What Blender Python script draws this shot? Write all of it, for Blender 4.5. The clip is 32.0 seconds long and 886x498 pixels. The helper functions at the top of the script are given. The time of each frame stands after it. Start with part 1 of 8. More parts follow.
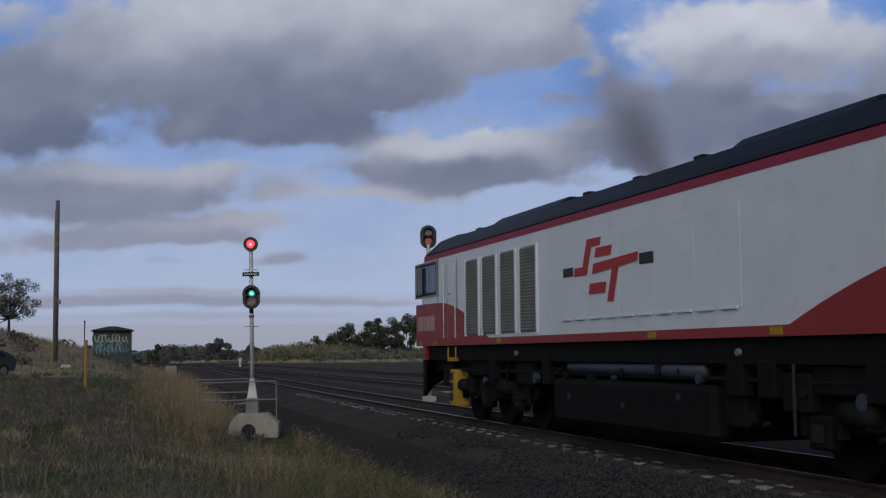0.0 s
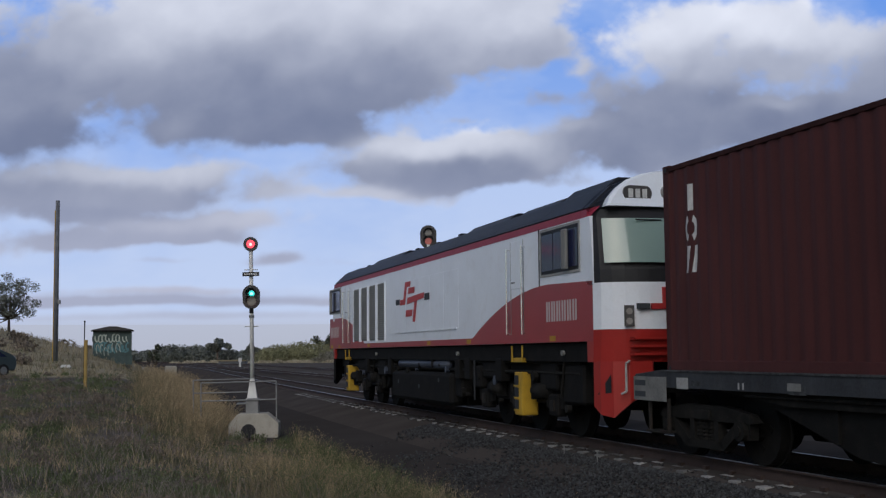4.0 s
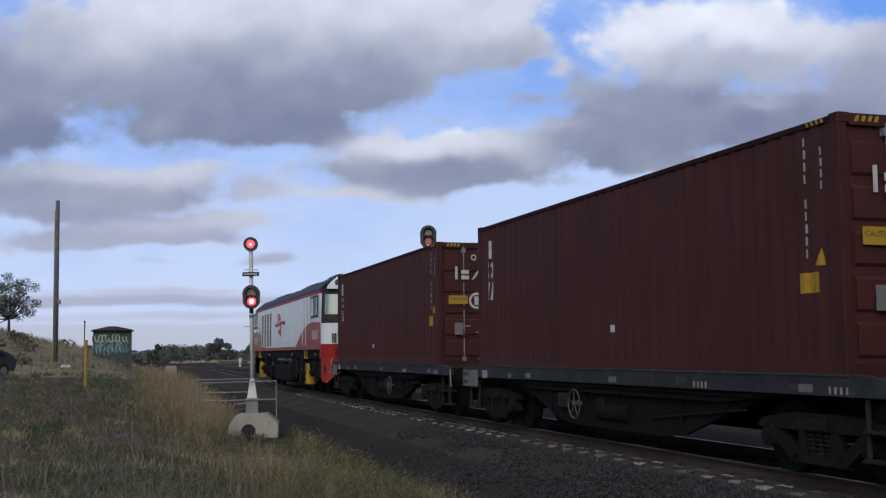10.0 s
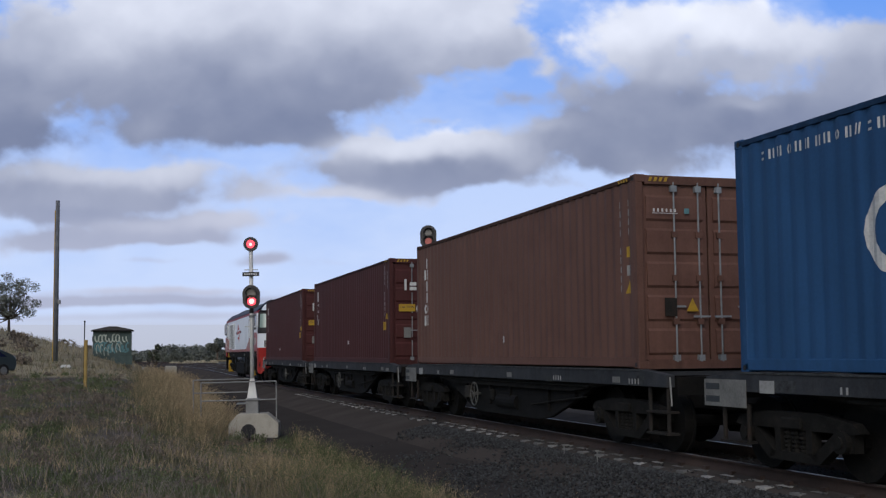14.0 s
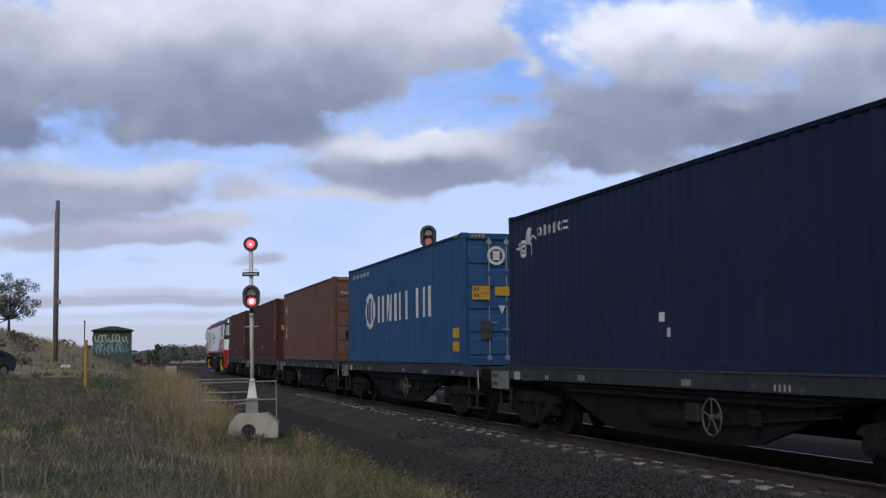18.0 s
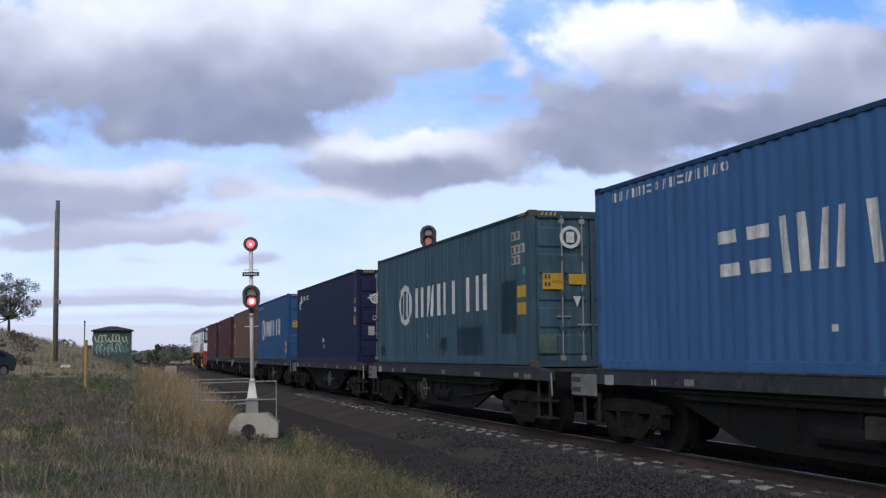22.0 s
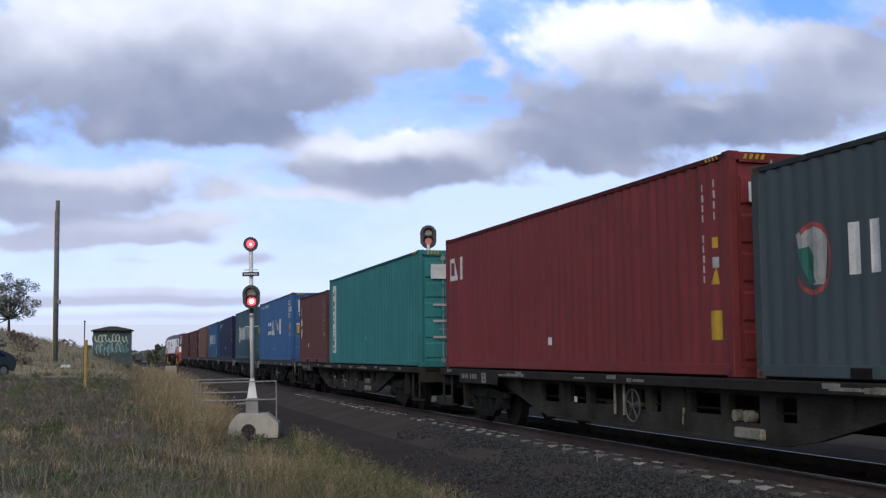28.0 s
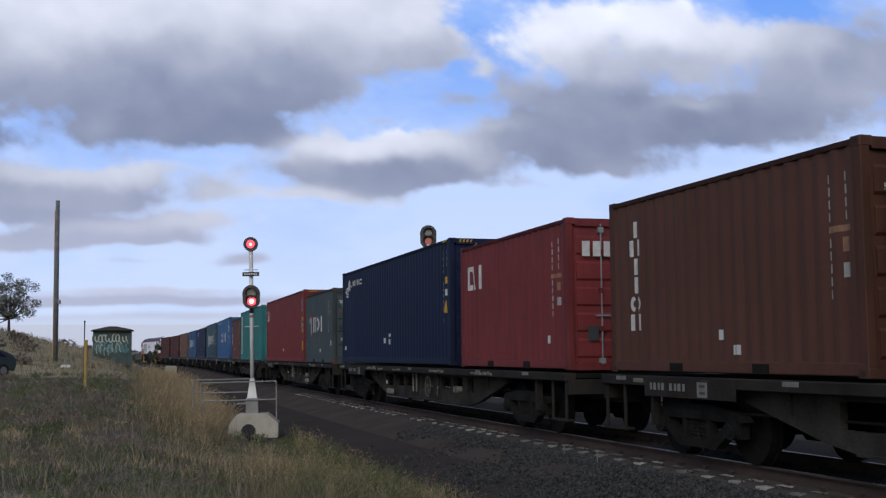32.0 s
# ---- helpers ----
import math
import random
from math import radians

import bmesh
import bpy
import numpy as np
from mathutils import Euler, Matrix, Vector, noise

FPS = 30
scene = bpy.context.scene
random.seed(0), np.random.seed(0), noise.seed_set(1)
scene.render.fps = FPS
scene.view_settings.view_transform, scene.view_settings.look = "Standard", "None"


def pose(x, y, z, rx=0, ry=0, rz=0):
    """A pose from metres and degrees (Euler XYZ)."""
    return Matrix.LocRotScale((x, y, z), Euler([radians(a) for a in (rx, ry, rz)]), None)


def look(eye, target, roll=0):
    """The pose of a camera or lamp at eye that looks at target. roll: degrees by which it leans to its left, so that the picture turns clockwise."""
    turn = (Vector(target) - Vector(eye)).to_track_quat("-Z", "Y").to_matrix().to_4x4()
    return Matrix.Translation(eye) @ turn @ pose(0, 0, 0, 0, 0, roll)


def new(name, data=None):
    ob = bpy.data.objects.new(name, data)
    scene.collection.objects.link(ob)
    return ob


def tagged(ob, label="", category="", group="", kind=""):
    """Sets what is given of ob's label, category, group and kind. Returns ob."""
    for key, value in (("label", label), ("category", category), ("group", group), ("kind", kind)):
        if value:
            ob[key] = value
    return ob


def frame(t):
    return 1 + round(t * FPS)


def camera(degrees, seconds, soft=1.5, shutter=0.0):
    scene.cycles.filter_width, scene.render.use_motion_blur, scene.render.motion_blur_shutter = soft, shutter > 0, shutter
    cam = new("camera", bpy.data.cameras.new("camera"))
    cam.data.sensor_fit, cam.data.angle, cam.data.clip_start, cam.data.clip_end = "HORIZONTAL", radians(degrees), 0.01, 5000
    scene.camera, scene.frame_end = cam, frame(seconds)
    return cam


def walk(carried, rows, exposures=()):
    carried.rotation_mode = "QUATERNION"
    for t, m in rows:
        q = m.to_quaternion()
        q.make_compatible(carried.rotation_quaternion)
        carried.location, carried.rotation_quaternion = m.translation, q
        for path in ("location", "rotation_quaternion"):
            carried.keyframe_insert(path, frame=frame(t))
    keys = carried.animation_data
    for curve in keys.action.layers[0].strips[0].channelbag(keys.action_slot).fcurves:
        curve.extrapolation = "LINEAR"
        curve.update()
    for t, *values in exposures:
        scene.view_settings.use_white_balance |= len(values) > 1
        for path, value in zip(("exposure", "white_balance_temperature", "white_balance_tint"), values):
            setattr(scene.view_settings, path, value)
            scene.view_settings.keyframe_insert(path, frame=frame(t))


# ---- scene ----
# One camera on a tripod, 1.46 m over the rails, standing still.
EYE = Vector((0, 0, 1.462))
PITCH, ROLL = 0.0896, -0.45
cam = camera(41.97, 32.0, soft=1.3)
STAND = look(EYE, EYE + Vector((0, math.cos(PITCH), math.sin(PITCH))), ROLL)
walk(cam, [(0, STAND), (32, STAND)],
     exposures=[(t, ev, 5950 if 22.5 < t < 27.5 else 6080, 9) for t, ev in ((0, -0.8), (3, -0.45), (6, -0.25), (9, -0.22), (13, -0.18), (17, -0.14), (19, -0.14), (21, 0.04), (22, 0.16), (23, 0.32), (25, 0.37), (27, 0.28), (28, 0.17), (29, 0.0), (30, -0.1), (32, -0.1))])

# World: low evening sun behind broken cloud.
SUN_AZ, SUN_EL = radians(196), radians(38)
world = bpy.data.worlds.new("world")
scene.world = world
world.use_nodes = True
wn = world.node_tree.nodes
sky = wn.new("ShaderNodeTexSky")
sky.sky_type, sky.sun_disc, sky.sun_elevation, sky.sun_rotation = "NISHITA", False, SUN_EL, SUN_AZ
sky.air_density, sky.dust_density = 1.0, 2.0
wn["Background"].inputs[1].default_value = 0.092
world.node_tree.links.new(sky.outputs[0], wn["Background"].inputs[0])
sun = new("sun", bpy.data.lights.new("sun", "SUN"))
sun.data.energy, sun.data.angle, sun.data.color = 1.0, radians(40), (1.0, 0.93, 0.85)
SUN_DIR = Vector((math.sin(SUN_AZ) * math.cos(SUN_EL), math.cos(SUN_AZ) * math.cos(SUN_EL), math.sin(SUN_EL)))
sun.matrix_basis = look(SUN_DIR * 200, (0, 0, 0))

rng = np.random.default_rng(7)


# ---------------------------------------------------------------- materials
def surf(name, base, rough=0.6, metal=0.0, var=0.25, scale=3.0, fine=60.0, bump=0.15, dirt=None, dirt_amount=0.4, island=0.0, obj=0.0, spec=0.4, streak=0.0):
    """A surface with a broad and a fine variation of its colour, fine relief and worn patches."""
    m = bpy.data.materials.new(name)
    m.use_nodes = True
    n, l = m.node_tree.nodes, m.node_tree.links
    b = n["Principled BSDF"]
    b.inputs["Roughness"].default_value, b.inputs["Metallic"].default_value = rough, metal
    b.inputs["Specular IOR Level"].default_value = spec
    tc = n.new("ShaderNodeTexCoord")
    big, small = n.new("ShaderNodeTexNoise"), n.new("ShaderNodeTexNoise")
    big.inputs["Scale"].default_value, small.inputs["Scale"].default_value = scale, fine
    big.inputs["Detail"].default_value, small.inputs["Detail"].default_value = 5, 3
    for t in (big, small):
        l.new(tc.outputs["Object"], t.inputs["Vector"])
    ramp = n.new("ShaderNodeMapRange")
    ramp.inputs["From Min"].default_value, ramp.inputs["From Max"].default_value = 0.3, 0.7
    ramp.inputs["To Min"].default_value, ramp.inputs["To Max"].default_value = 1 - var, 1 + var
    add = n.new("ShaderNodeMath")
    add.operation = "MULTIPLY_ADD"
    add.inputs[1].default_value = 0.35
    l.new(small.outputs["Fac"], add.inputs[0])
    sub = n.new("ShaderNodeMath")
    sub.operation = "MULTIPLY_ADD"
    sub.inputs[1].default_value, sub.inputs[2].default_value = 0.65, 0.0
    l.new(big.outputs["Fac"], sub.inputs[0])
    l.new(sub.outputs[0], add.inputs[2])
    l.new(add.outputs[0], ramp.inputs["Value"])
    last = ramp.outputs["Result"]
    if streak:
        # rain streaks, drawn out along the height
        mp, run_, sr = n.new("ShaderNodeVectorMath"), n.new("ShaderNodeTexNoise"), n.new("ShaderNodeMapRange")
        mp.operation = "MULTIPLY"
        mp.inputs[1].default_value = (7.0, 7.0, 0.35)
        run_.inputs["Scale"].default_value, run_.inputs["Detail"].default_value = 1.0, 5
        sr.inputs["From Min"].default_value, sr.inputs["From Max"].default_value = 0.3, 0.7
        sr.inputs["To Min"].default_value, sr.inputs["To Max"].default_value = 1 - streak, 1 + streak
        l.new(tc.outputs["Object"], mp.inputs[0])
        l.new(mp.outputs[0], run_.inputs["Vector"])
        l.new(run_.outputs["Fac"], sr.inputs["Value"])
        ml = n.new("ShaderNodeMath")
        ml.operation = "MULTIPLY"
        l.new(last, ml.inputs[0])
        l.new(sr.outputs["Result"], ml.inputs[1])
        last = ml.outputs[0]
    for amount, node, out in ((island, "ShaderNodeNewGeometry", "Random Per Island"), (obj, "ShaderNodeObjectInfo", "Random")):
        if amount:
            g = n.new(node)
            r = n.new("ShaderNodeMapRange")
            r.inputs["To Min"].default_value, r.inputs["To Max"].default_value = 1 - amount, 1 + amount
            l.new(g.outputs[out], r.inputs["Value"])
            mul = n.new("ShaderNodeMath")
            mul.operation = "MULTIPLY"
            l.new(last, mul.inputs[0])
            l.new(r.outputs["Result"], mul.inputs[1])
            last = mul.outputs[0]
    col = n.new("ShaderNodeVectorMath")
    col.operation = "SCALE"
    col.inputs[0].default_value = base
    l.new(last, col.inputs["Scale"])
    out = col.outputs[0]
    if dirt:
        spot = n.new("ShaderNodeTexNoise")
        spot.inputs["Scale"].default_value, spot.inputs["Detail"].default_value, spot.inputs["Roughness"].default_value = scale * 1.7, 8, 0.7
        l.new(tc.outputs["Object"], spot.inputs["Vector"])
        sr = n.new("ShaderNodeMapRange")
        sr.inputs["From Min"].default_value, sr.inputs["From Max"].default_value = 0.52, 0.72
        sr.inputs["To Max"].default_value = dirt_amount
        l.new(spot.outputs["Fac"], sr.inputs["Value"])
        mix = n.new("ShaderNodeMix")
        mix.data_type = "RGBA"
        l.new(sr.outputs["Result"], mix.inputs["Factor"])
        l.new(out, mix.inputs[6])
        mix.inputs[7].default_value = (*dirt, 1)
        out = mix.outputs[2]
    l.new(out, b.inputs["Base Color"])
    if bump:
        bp = n.new("ShaderNodeBump")
        bp.inputs["Strength"].default_value, bp.inputs["Distance"].default_value = bump, 0.02
        l.new(small.outputs["Fac"], bp.inputs["Height"])
        l.new(bp.outputs[0], b.inputs["Normal"])
    return m


def glow(name, colour, strength):
    m = bpy.data.materials.new(name)
    m.use_nodes = True
    b = m.node_tree.nodes["Principled BSDF"]
    b.inputs["Base Color"].default_value = (*colour, 1)
    b.inputs["Emission Color"].default_value = (*colour, 1)
    b.inputs["Emission Strength"].default_value = strength
    return m


RUST = (0.05, 0.028, 0.02)
M = {}
M["ballast"] = surf("ballast_bed", (0.072, 0.063, 0.058), 1.0, var=0.2, scale=0.7, fine=30, bump=0.5, spec=0.0)
M["yard"] = surf("yard_cinders", (0.094, 0.084, 0.077), 1.0, var=0.22, scale=0.25, fine=14, bump=0.4, spec=0.0, dirt=(0.13, 0.115, 0.095), dirt_amount=0.25)
M["stone"] = surf("ballast_stone", (0.05, 0.051, 0.053), 0.95, var=0.3, scale=4, fine=40, island=0.7, bump=0.3, spec=0.2)
M["dirt_road"] = surf("dirt_road", (0.057, 0.051, 0.048), 1.0, var=0.14, scale=0.5, fine=34, bump=0.3, spec=0.0, dirt=(0.05, 0.045, 0.043), dirt_amount=0.3)
M["earth"] = surf("grass_earth", (0.0725, 0.0599, 0.0482), 0.98, var=0.6, scale=0.9, fine=9, bump=0.8, dirt=(0.05, 0.052, 0.03), dirt_amount=0.7)
M["plain"] = surf("far_plain", (0.24, 0.2, 0.125), 0.98, var=0.45, scale=0.04, fine=0.5, bump=0.2, dirt=(0.06, 0.075, 0.035), dirt_amount=0.7)
M["sleeper"] = surf("concrete_sleeper", (0.235, 0.23, 0.222), 0.9, var=0.3, scale=3, fine=40, obj=0.5, bump=0.3)
M["rail_side"] = surf("rusty_rail", (0.045, 0.029, 0.024), 0.85, var=0.4, scale=3, fine=60)
M["rail_head"] = surf("polished_rail_head", (0.34, 0.33, 0.33), 0.42, 0.85, var=0.1)
M["concrete"] = surf("cast_concrete", (0.4, 0.375, 0.32), 0.9, var=0.2, scale=2.5, fine=45, bump=0.3, dirt=(0.25, 0.22, 0.17), dirt_amount=0.5)
M["galv"] = surf("galvanised_steel", (0.24, 0.24, 0.24), 0.65, 0.3, var=0.2, scale=6, fine=80)
M["mast"] = surf("mast_silver_paint", (0.62, 0.62, 0.6), 0.6, 0.2, var=0.15, scale=5, fine=80)
M["black"] = surf("black_paint", (0.014, 0.014, 0.016), 0.6, var=0.3, scale=4, fine=70)
M["head_grey"] = surf("signal_backing_dark", (0.06, 0.056, 0.056), 0.7, var=0.2, scale=6)
M["lens_dark"] = surf("unlit_lens", (0.22, 0.21, 0.2), 0.15, var=0.1, bump=0)
M["lamp_red"] = glow("red_lamp", (1.0, 0.07, 0.1), 1.6)
M["lamp_red_hot"] = glow("red_lamp_centre", (1.0, 0.62, 0.55), 1.5)
M["lamp_red_dim"] = glow("red_lamp_dim", (0.42, 0.12, 0.1), 0.22)
M["lamp_green"] = glow("green_lamp", (0.06, 0.62, 0.55), 1.5)
M["lamp_green_hot"] = glow("green_lamp_centre", (0.5, 1.0, 0.95), 1.4)
M["yellow"] = surf("yellow_paint", (0.44, 0.27, 0.02), 0.65, var=0.2, dirt=(0.2, 0.12, 0.03), dirt_amount=0.5)
M["white"] = surf("white_marking", (0.55, 0.55, 0.54), 0.75, var=0.2, scale=5, fine=40, dirt=(0.3, 0.3, 0.3), dirt_amount=0.6)
M["loco_white"] = surf("loco_white_paint", (0.76, 0.8, 0.86), 0.34, var=0.05, scale=1.2, fine=30, bump=0.02, dirt=(0.5, 0.48, 0.45), dirt_amount=0.25)
M["loco_red"] = surf("loco_red_paint", (0.3, 0.03, 0.033), 0.4, var=0.1, scale=1.5, fine=30, bump=0.02, dirt=(0.25, 0.04, 0.035), dirt_amount=0.4)
M["loco_nose_red"] = surf("loco_bright_red_paint", (0.33, 0.024, 0.02), 0.35, var=0.1, bump=0.02)
M["loco_roof"] = surf("loco_roof_dark", (0.014, 0.0155, 0.022), 0.5, var=0.5, scale=1.2, fine=30, spec=0.22)
M["stripe"] = surf("roof_stripe_red", (0.3, 0.03, 0.06), 0.5, var=0.1)
M["under"] = surf("underframe_grime_shade", (0.009, 0.0088, 0.0086), 0.85, var=0.4, scale=3, fine=50, dirt=(0.022, 0.018, 0.015), dirt_amount=0.6, spec=0.15)
M["cast"] = surf("cast_steel_grime", (0.0144, 0.014, 0.013), 0.9, var=0.45, scale=4, fine=50, dirt=(0.034, 0.029, 0.025), dirt_amount=0.6, spec=0.12)
M["girder"] = surf("weathered_girder", (0.036, 0.0331, 0.0295), 0.9, var=0.7, scale=1.6, fine=40, dirt=(0.02, 0.018, 0.016), dirt_amount=0.8, spec=0.12)
M["tank"] = surf("air_tank_grey_blue", (0.042, 0.052, 0.075), 0.5, var=0.2)
M["sill"] = surf("wagon_grey_paint", (0.0342, 0.0369, 0.0424), 0.75, spec=0.25, var=0.4, scale=2, fine=40, dirt=(0.075, 0.07, 0.07), dirt_amount=0.5, streak=0.15)
M["sill_old"] = surf("wagon_weathered_paint", (0.0224, 0.0208, 0.0192), 0.85, spec=0.15, var=0.4, scale=2, fine=40, dirt=RUST, dirt_amount=0.5)
M["plate"] = surf("pale_plate", (0.32, 0.32, 0.31), 0.8, var=0.25, scale=3, dirt=(0.14, 0.12, 0.11), dirt_amount=0.6)
M["plate_worn"] = surf("worn_number_plate", (0.178, 0.178, 0.169), 0.85, var=0.35, scale=3, fine=30, dirt=(0.09, 0.08, 0.075), dirt_amount=0.7)
M["scuff"] = surf("scuffed_sill_paint", (0.05, 0.053, 0.056), 0.9, var=0.6, scale=9, fine=60, dirt=(0.028, 0.03, 0.035), dirt_amount=1.0, spec=0.2)
M["scrape"] = surf("scraped_paint", (0.2, 0.185, 0.15), 0.9, var=0.5, scale=8, fine=60, dirt=(0.03, 0.028, 0.025), dirt_amount=0.9)
M["tan"] = surf("faded_tan_label", (0.27, 0.15, 0.095), 0.8, var=0.25, scale=6, dirt=(0.16, 0.08, 0.05), dirt_amount=0.6)
M["dull_red"] = surf("faded_red_ring", (0.26, 0.06, 0.055), 0.8, var=0.25, scale=6)
M["louvre"] = surf("louvre_grey", (0.2, 0.2, 0.19), 0.7, var=0.25, scale=2)
M["rod"] = surf("zinc_lock_rod", (0.25, 0.265, 0.28), 0.6, 0.3, var=0.2, scale=5)
M["glass_dark"] = surf("cab_glass_dark", (0.02, 0.025, 0.07), 0.12, var=0.1, bump=0, spec=0.3)
M["glass_green"] = surf("windscreen_tinted", (0.2, 0.28, 0.24), 0.08, var=0.08, scale=0.8, bump=0, spec=0.8)
M["chrome"] = surf("bright_handrail", (0.85, 0.85, 0.85), 0.22, 0.9, var=0.1, bump=0)
M["text_dark"] = surf("dark_marking", (0.04, 0.045, 0.05), 0.7, var=0.1)
M["number_pink"] = surf("faded_number_paint", (0.5, 0.43, 0.42), 0.6, var=0.15)
M["text_red"] = surf("red_emblem", (0.45, 0.035, 0.035), 0.5, var=0.1)
M["bark"] = surf("bark", (0.1, 0.08, 0.065), 0.95, var=0.4, scale=6, fine=50, bump=0.6)
M["leaf"] = surf("gum_leaf", (0.0743, 0.084, 0.0558), 0.8, var=0.4, scale=0.5, fine=6, island=0.45)
M["leaf_grey"] = surf("gum_leaf_grey", (0.142, 0.149, 0.127), 0.85, var=0.4, scale=0.5, fine=6, island=0.45)
# leaves of the far trees: distance haze put into a paler, greyer colour
M["leaf_far"] = surf("far_leaf_hazed", (0.12, 0.128, 0.11), 0.9, var=0.4, scale=0.3, fine=3, island=0.2)
M["scrub"] = surf("scrub_leaf", (0.2, 0.195, 0.105), 0.9, var=0.5, scale=0.3, fine=5, island=0.2)
M["scrub_grey"] = surf("grey_scrub_leaf", (0.2, 0.19, 0.15), 0.9, var=0.5, scale=0.3, fine=5, island=0.2)
M["tussock"] = surf("pale_tussock", (0.42, 0.37, 0.27), 0.9, var=0.4, scale=0.3, fine=5, island=0.2)
M["grass_dry"] = surf("dry_grass", (0.367, 0.29, 0.175), 0.9, var=0.35, scale=0.5, fine=6, island=0.28, bump=0, dirt=(0.13, 0.1, 0.05), dirt_amount=0.7)
M["grass_mid"] = surf("mixed_grass", (0.132, 0.117, 0.0655), 0.9, var=0.6, scale=0.3, fine=4, island=0.28, bump=0, dirt=(0.075, 0.086, 0.044), dirt_amount=1.0)
M["mound_grass"] = surf("mound_grass", (0.24, 0.201, 0.128), 0.9, var=0.5, scale=0.2, fine=3, island=0.45, bump=0, dirt=(0.1, 0.085, 0.06), dirt_amount=0.8)
M["grass_green"] = surf("green_grass", (0.0784, 0.106, 0.0402), 0.9, var=0.5, scale=0.4, fine=5, island=0.28, bump=0, dirt=(0.05, 0.047, 0.03), dirt_amount=0.9)
M["stem_grey"] = surf("withered_stem", (0.242, 0.2, 0.189), 0.9, var=0.4, scale=0.5, fine=6, island=0.28, bump=0)
M["seed_head"] = surf("seed_head", (0.378, 0.282, 0.171), 0.95, var=0.3, scale=0.6, fine=8, island=0.28, bump=0, dirt=(0.24, 0.17, 0.11), dirt_amount=0.7)
M["seed_green"] = surf("green_seed_head", (0.213, 0.179, 0.101), 0.95, var=0.4, scale=0.6, fine=8, island=0.28, bump=0, dirt=(0.2, 0.15, 0.1), dirt_amount=0.7)
M["hut"] = surf("hut_green_grey", (0.06, 0.085, 0.08), 0.8, var=0.3, scale=2, fine=30, dirt=(0.1, 0.14, 0.14), dirt_amount=0.5)
M["weed_green"] = surf("weed_leaf_green", (0.0988, 0.121, 0.0532), 0.9, var=0.4, scale=0.6, fine=8, island=0.35, bump=0, dirt=(0.045, 0.05, 0.03), dirt_amount=0.4)
M["weed_brown"] = surf("weed_leaf_brown", (0.156, 0.125, 0.0983), 0.9, var=0.4, scale=0.6, fine=8, island=0.35, bump=0, dirt=(0.05, 0.045, 0.036), dirt_amount=0.4)
M["post_tan"] = surf("faded_yellow_post", (0.34, 0.23, 0.07), 0.8, var=0.25, dirt=(0.2, 0.15, 0.08), dirt_amount=0.5)
M["graf_a"] = surf("pale_spray_paint", (0.42, 0.46, 0.4), 0.7, var=0.3, scale=6)
M["graf_b"] = surf("teal_spray_paint", (0.09, 0.2, 0.22), 0.7, var=0.3, scale=6)
M["pole_wood"] = surf("weathered_pole", (0.125, 0.13, 0.145), 0.9, var=0.3, scale=4, fine=60, bump=0.4)
M["car_paint"] = surf("dark_car_paint", (0.06, 0.08, 0.09), 0.3, 0.3, var=0.1, bump=0)
M["wheel_grey"] = surf("brake_wheel_grey", (0.0842, 0.0842, 0.0788), 0.7, var=0.2)
M["rubber"] = surf("tyre_rubber", (0.02, 0.02, 0.02), 0.9, var=0.2)


# ---------------------------------------------------------------- mesh helpers
def box(bm, x0, x1, y0, y1, z0, z1):
    v = [bm.verts.new((x, y, z)) for x in (x0, x1) for y in (y0, y1) for z in (z0, z1)]
    for f in ((0, 1, 3, 2), (4, 6, 7, 5), (0, 4, 5, 1), (2, 3, 7, 6), (0, 2, 6, 4), (1, 5, 7, 3)):
        bm.faces.new([v[i] for i in f])
    return v


def prism(bm, pts, axis, a, b):
    """Extrude a polygon between a and b along an axis; pts are the other two coordinates in order."""
    def at(p, s):
        return {"x": (s, p[0], p[1]), "y": (p[0], s, p[1]), "z": (p[0], p[1], s)}[axis]
    va, vb = [bm.verts.new(at(p, a)) for p in pts], [bm.verts.new(at(p, b)) for p in pts]
    bm.faces.new(va)
    bm.faces.new(vb[::-1])
    for i in range(len(pts)):
        j = (i + 1) % len(pts)
        bm.faces.new((va[j], va[i], vb[i], vb[j]))


def tube(bm, p, q, r, n=10, r2=None, caps=True):
    p, q = Vector(p), Vector(q)
    r2 = r if r2 is None else r2
    w = (q - p).normalized()
    u = w.orthogonal().normalized()
    s = w.cross(u)
    ra, rb = [], []
    for i in range(n):
        a = 2 * math.pi * i / n
        d = u * math.cos(a) + s * math.sin(a)
        ra.append(bm.verts.new(p + d * r))
        rb.append(bm.verts.new(q + d * r2))
    for i in range(n):
        j = (i + 1) % n
        bm.faces.new((ra[i], ra[j], rb[j], rb[i]))
    if caps:
        bm.faces.new(ra[::-1])
        bm.faces.new(rb)


def mesh(name, bm, material, smooth=False, bevel=0.0):
    if bevel:
        bmesh.ops.bevel(bm, geom=[e for e in bm.edges], offset=bevel, segments=1, affect="EDGES", profile=0.5)
    bmesh.ops.recalc_face_normals(bm, faces=bm.faces)
    me = bpy.data.meshes.new(name)
    bm.to_mesh(me)
    bm.free()
    me.materials.append(material)
    if smooth:
        me.shade_smooth()
    return me


def part(name, bm, material, parent, label="", smooth=False, bevel=0.0):
    ob = new(name, bm if isinstance(bm, bpy.types.Mesh) else mesh(name, bm, material, smooth, bevel))
    ob.parent = parent
    if label:
        ob["label"] = label
    return ob


def boxpart(name, dims, material, parent, label="", bevel=0.0):
    bm = bmesh.new()
    box(bm, *dims)
    return part(name, bm, material, parent, label, bevel=bevel)


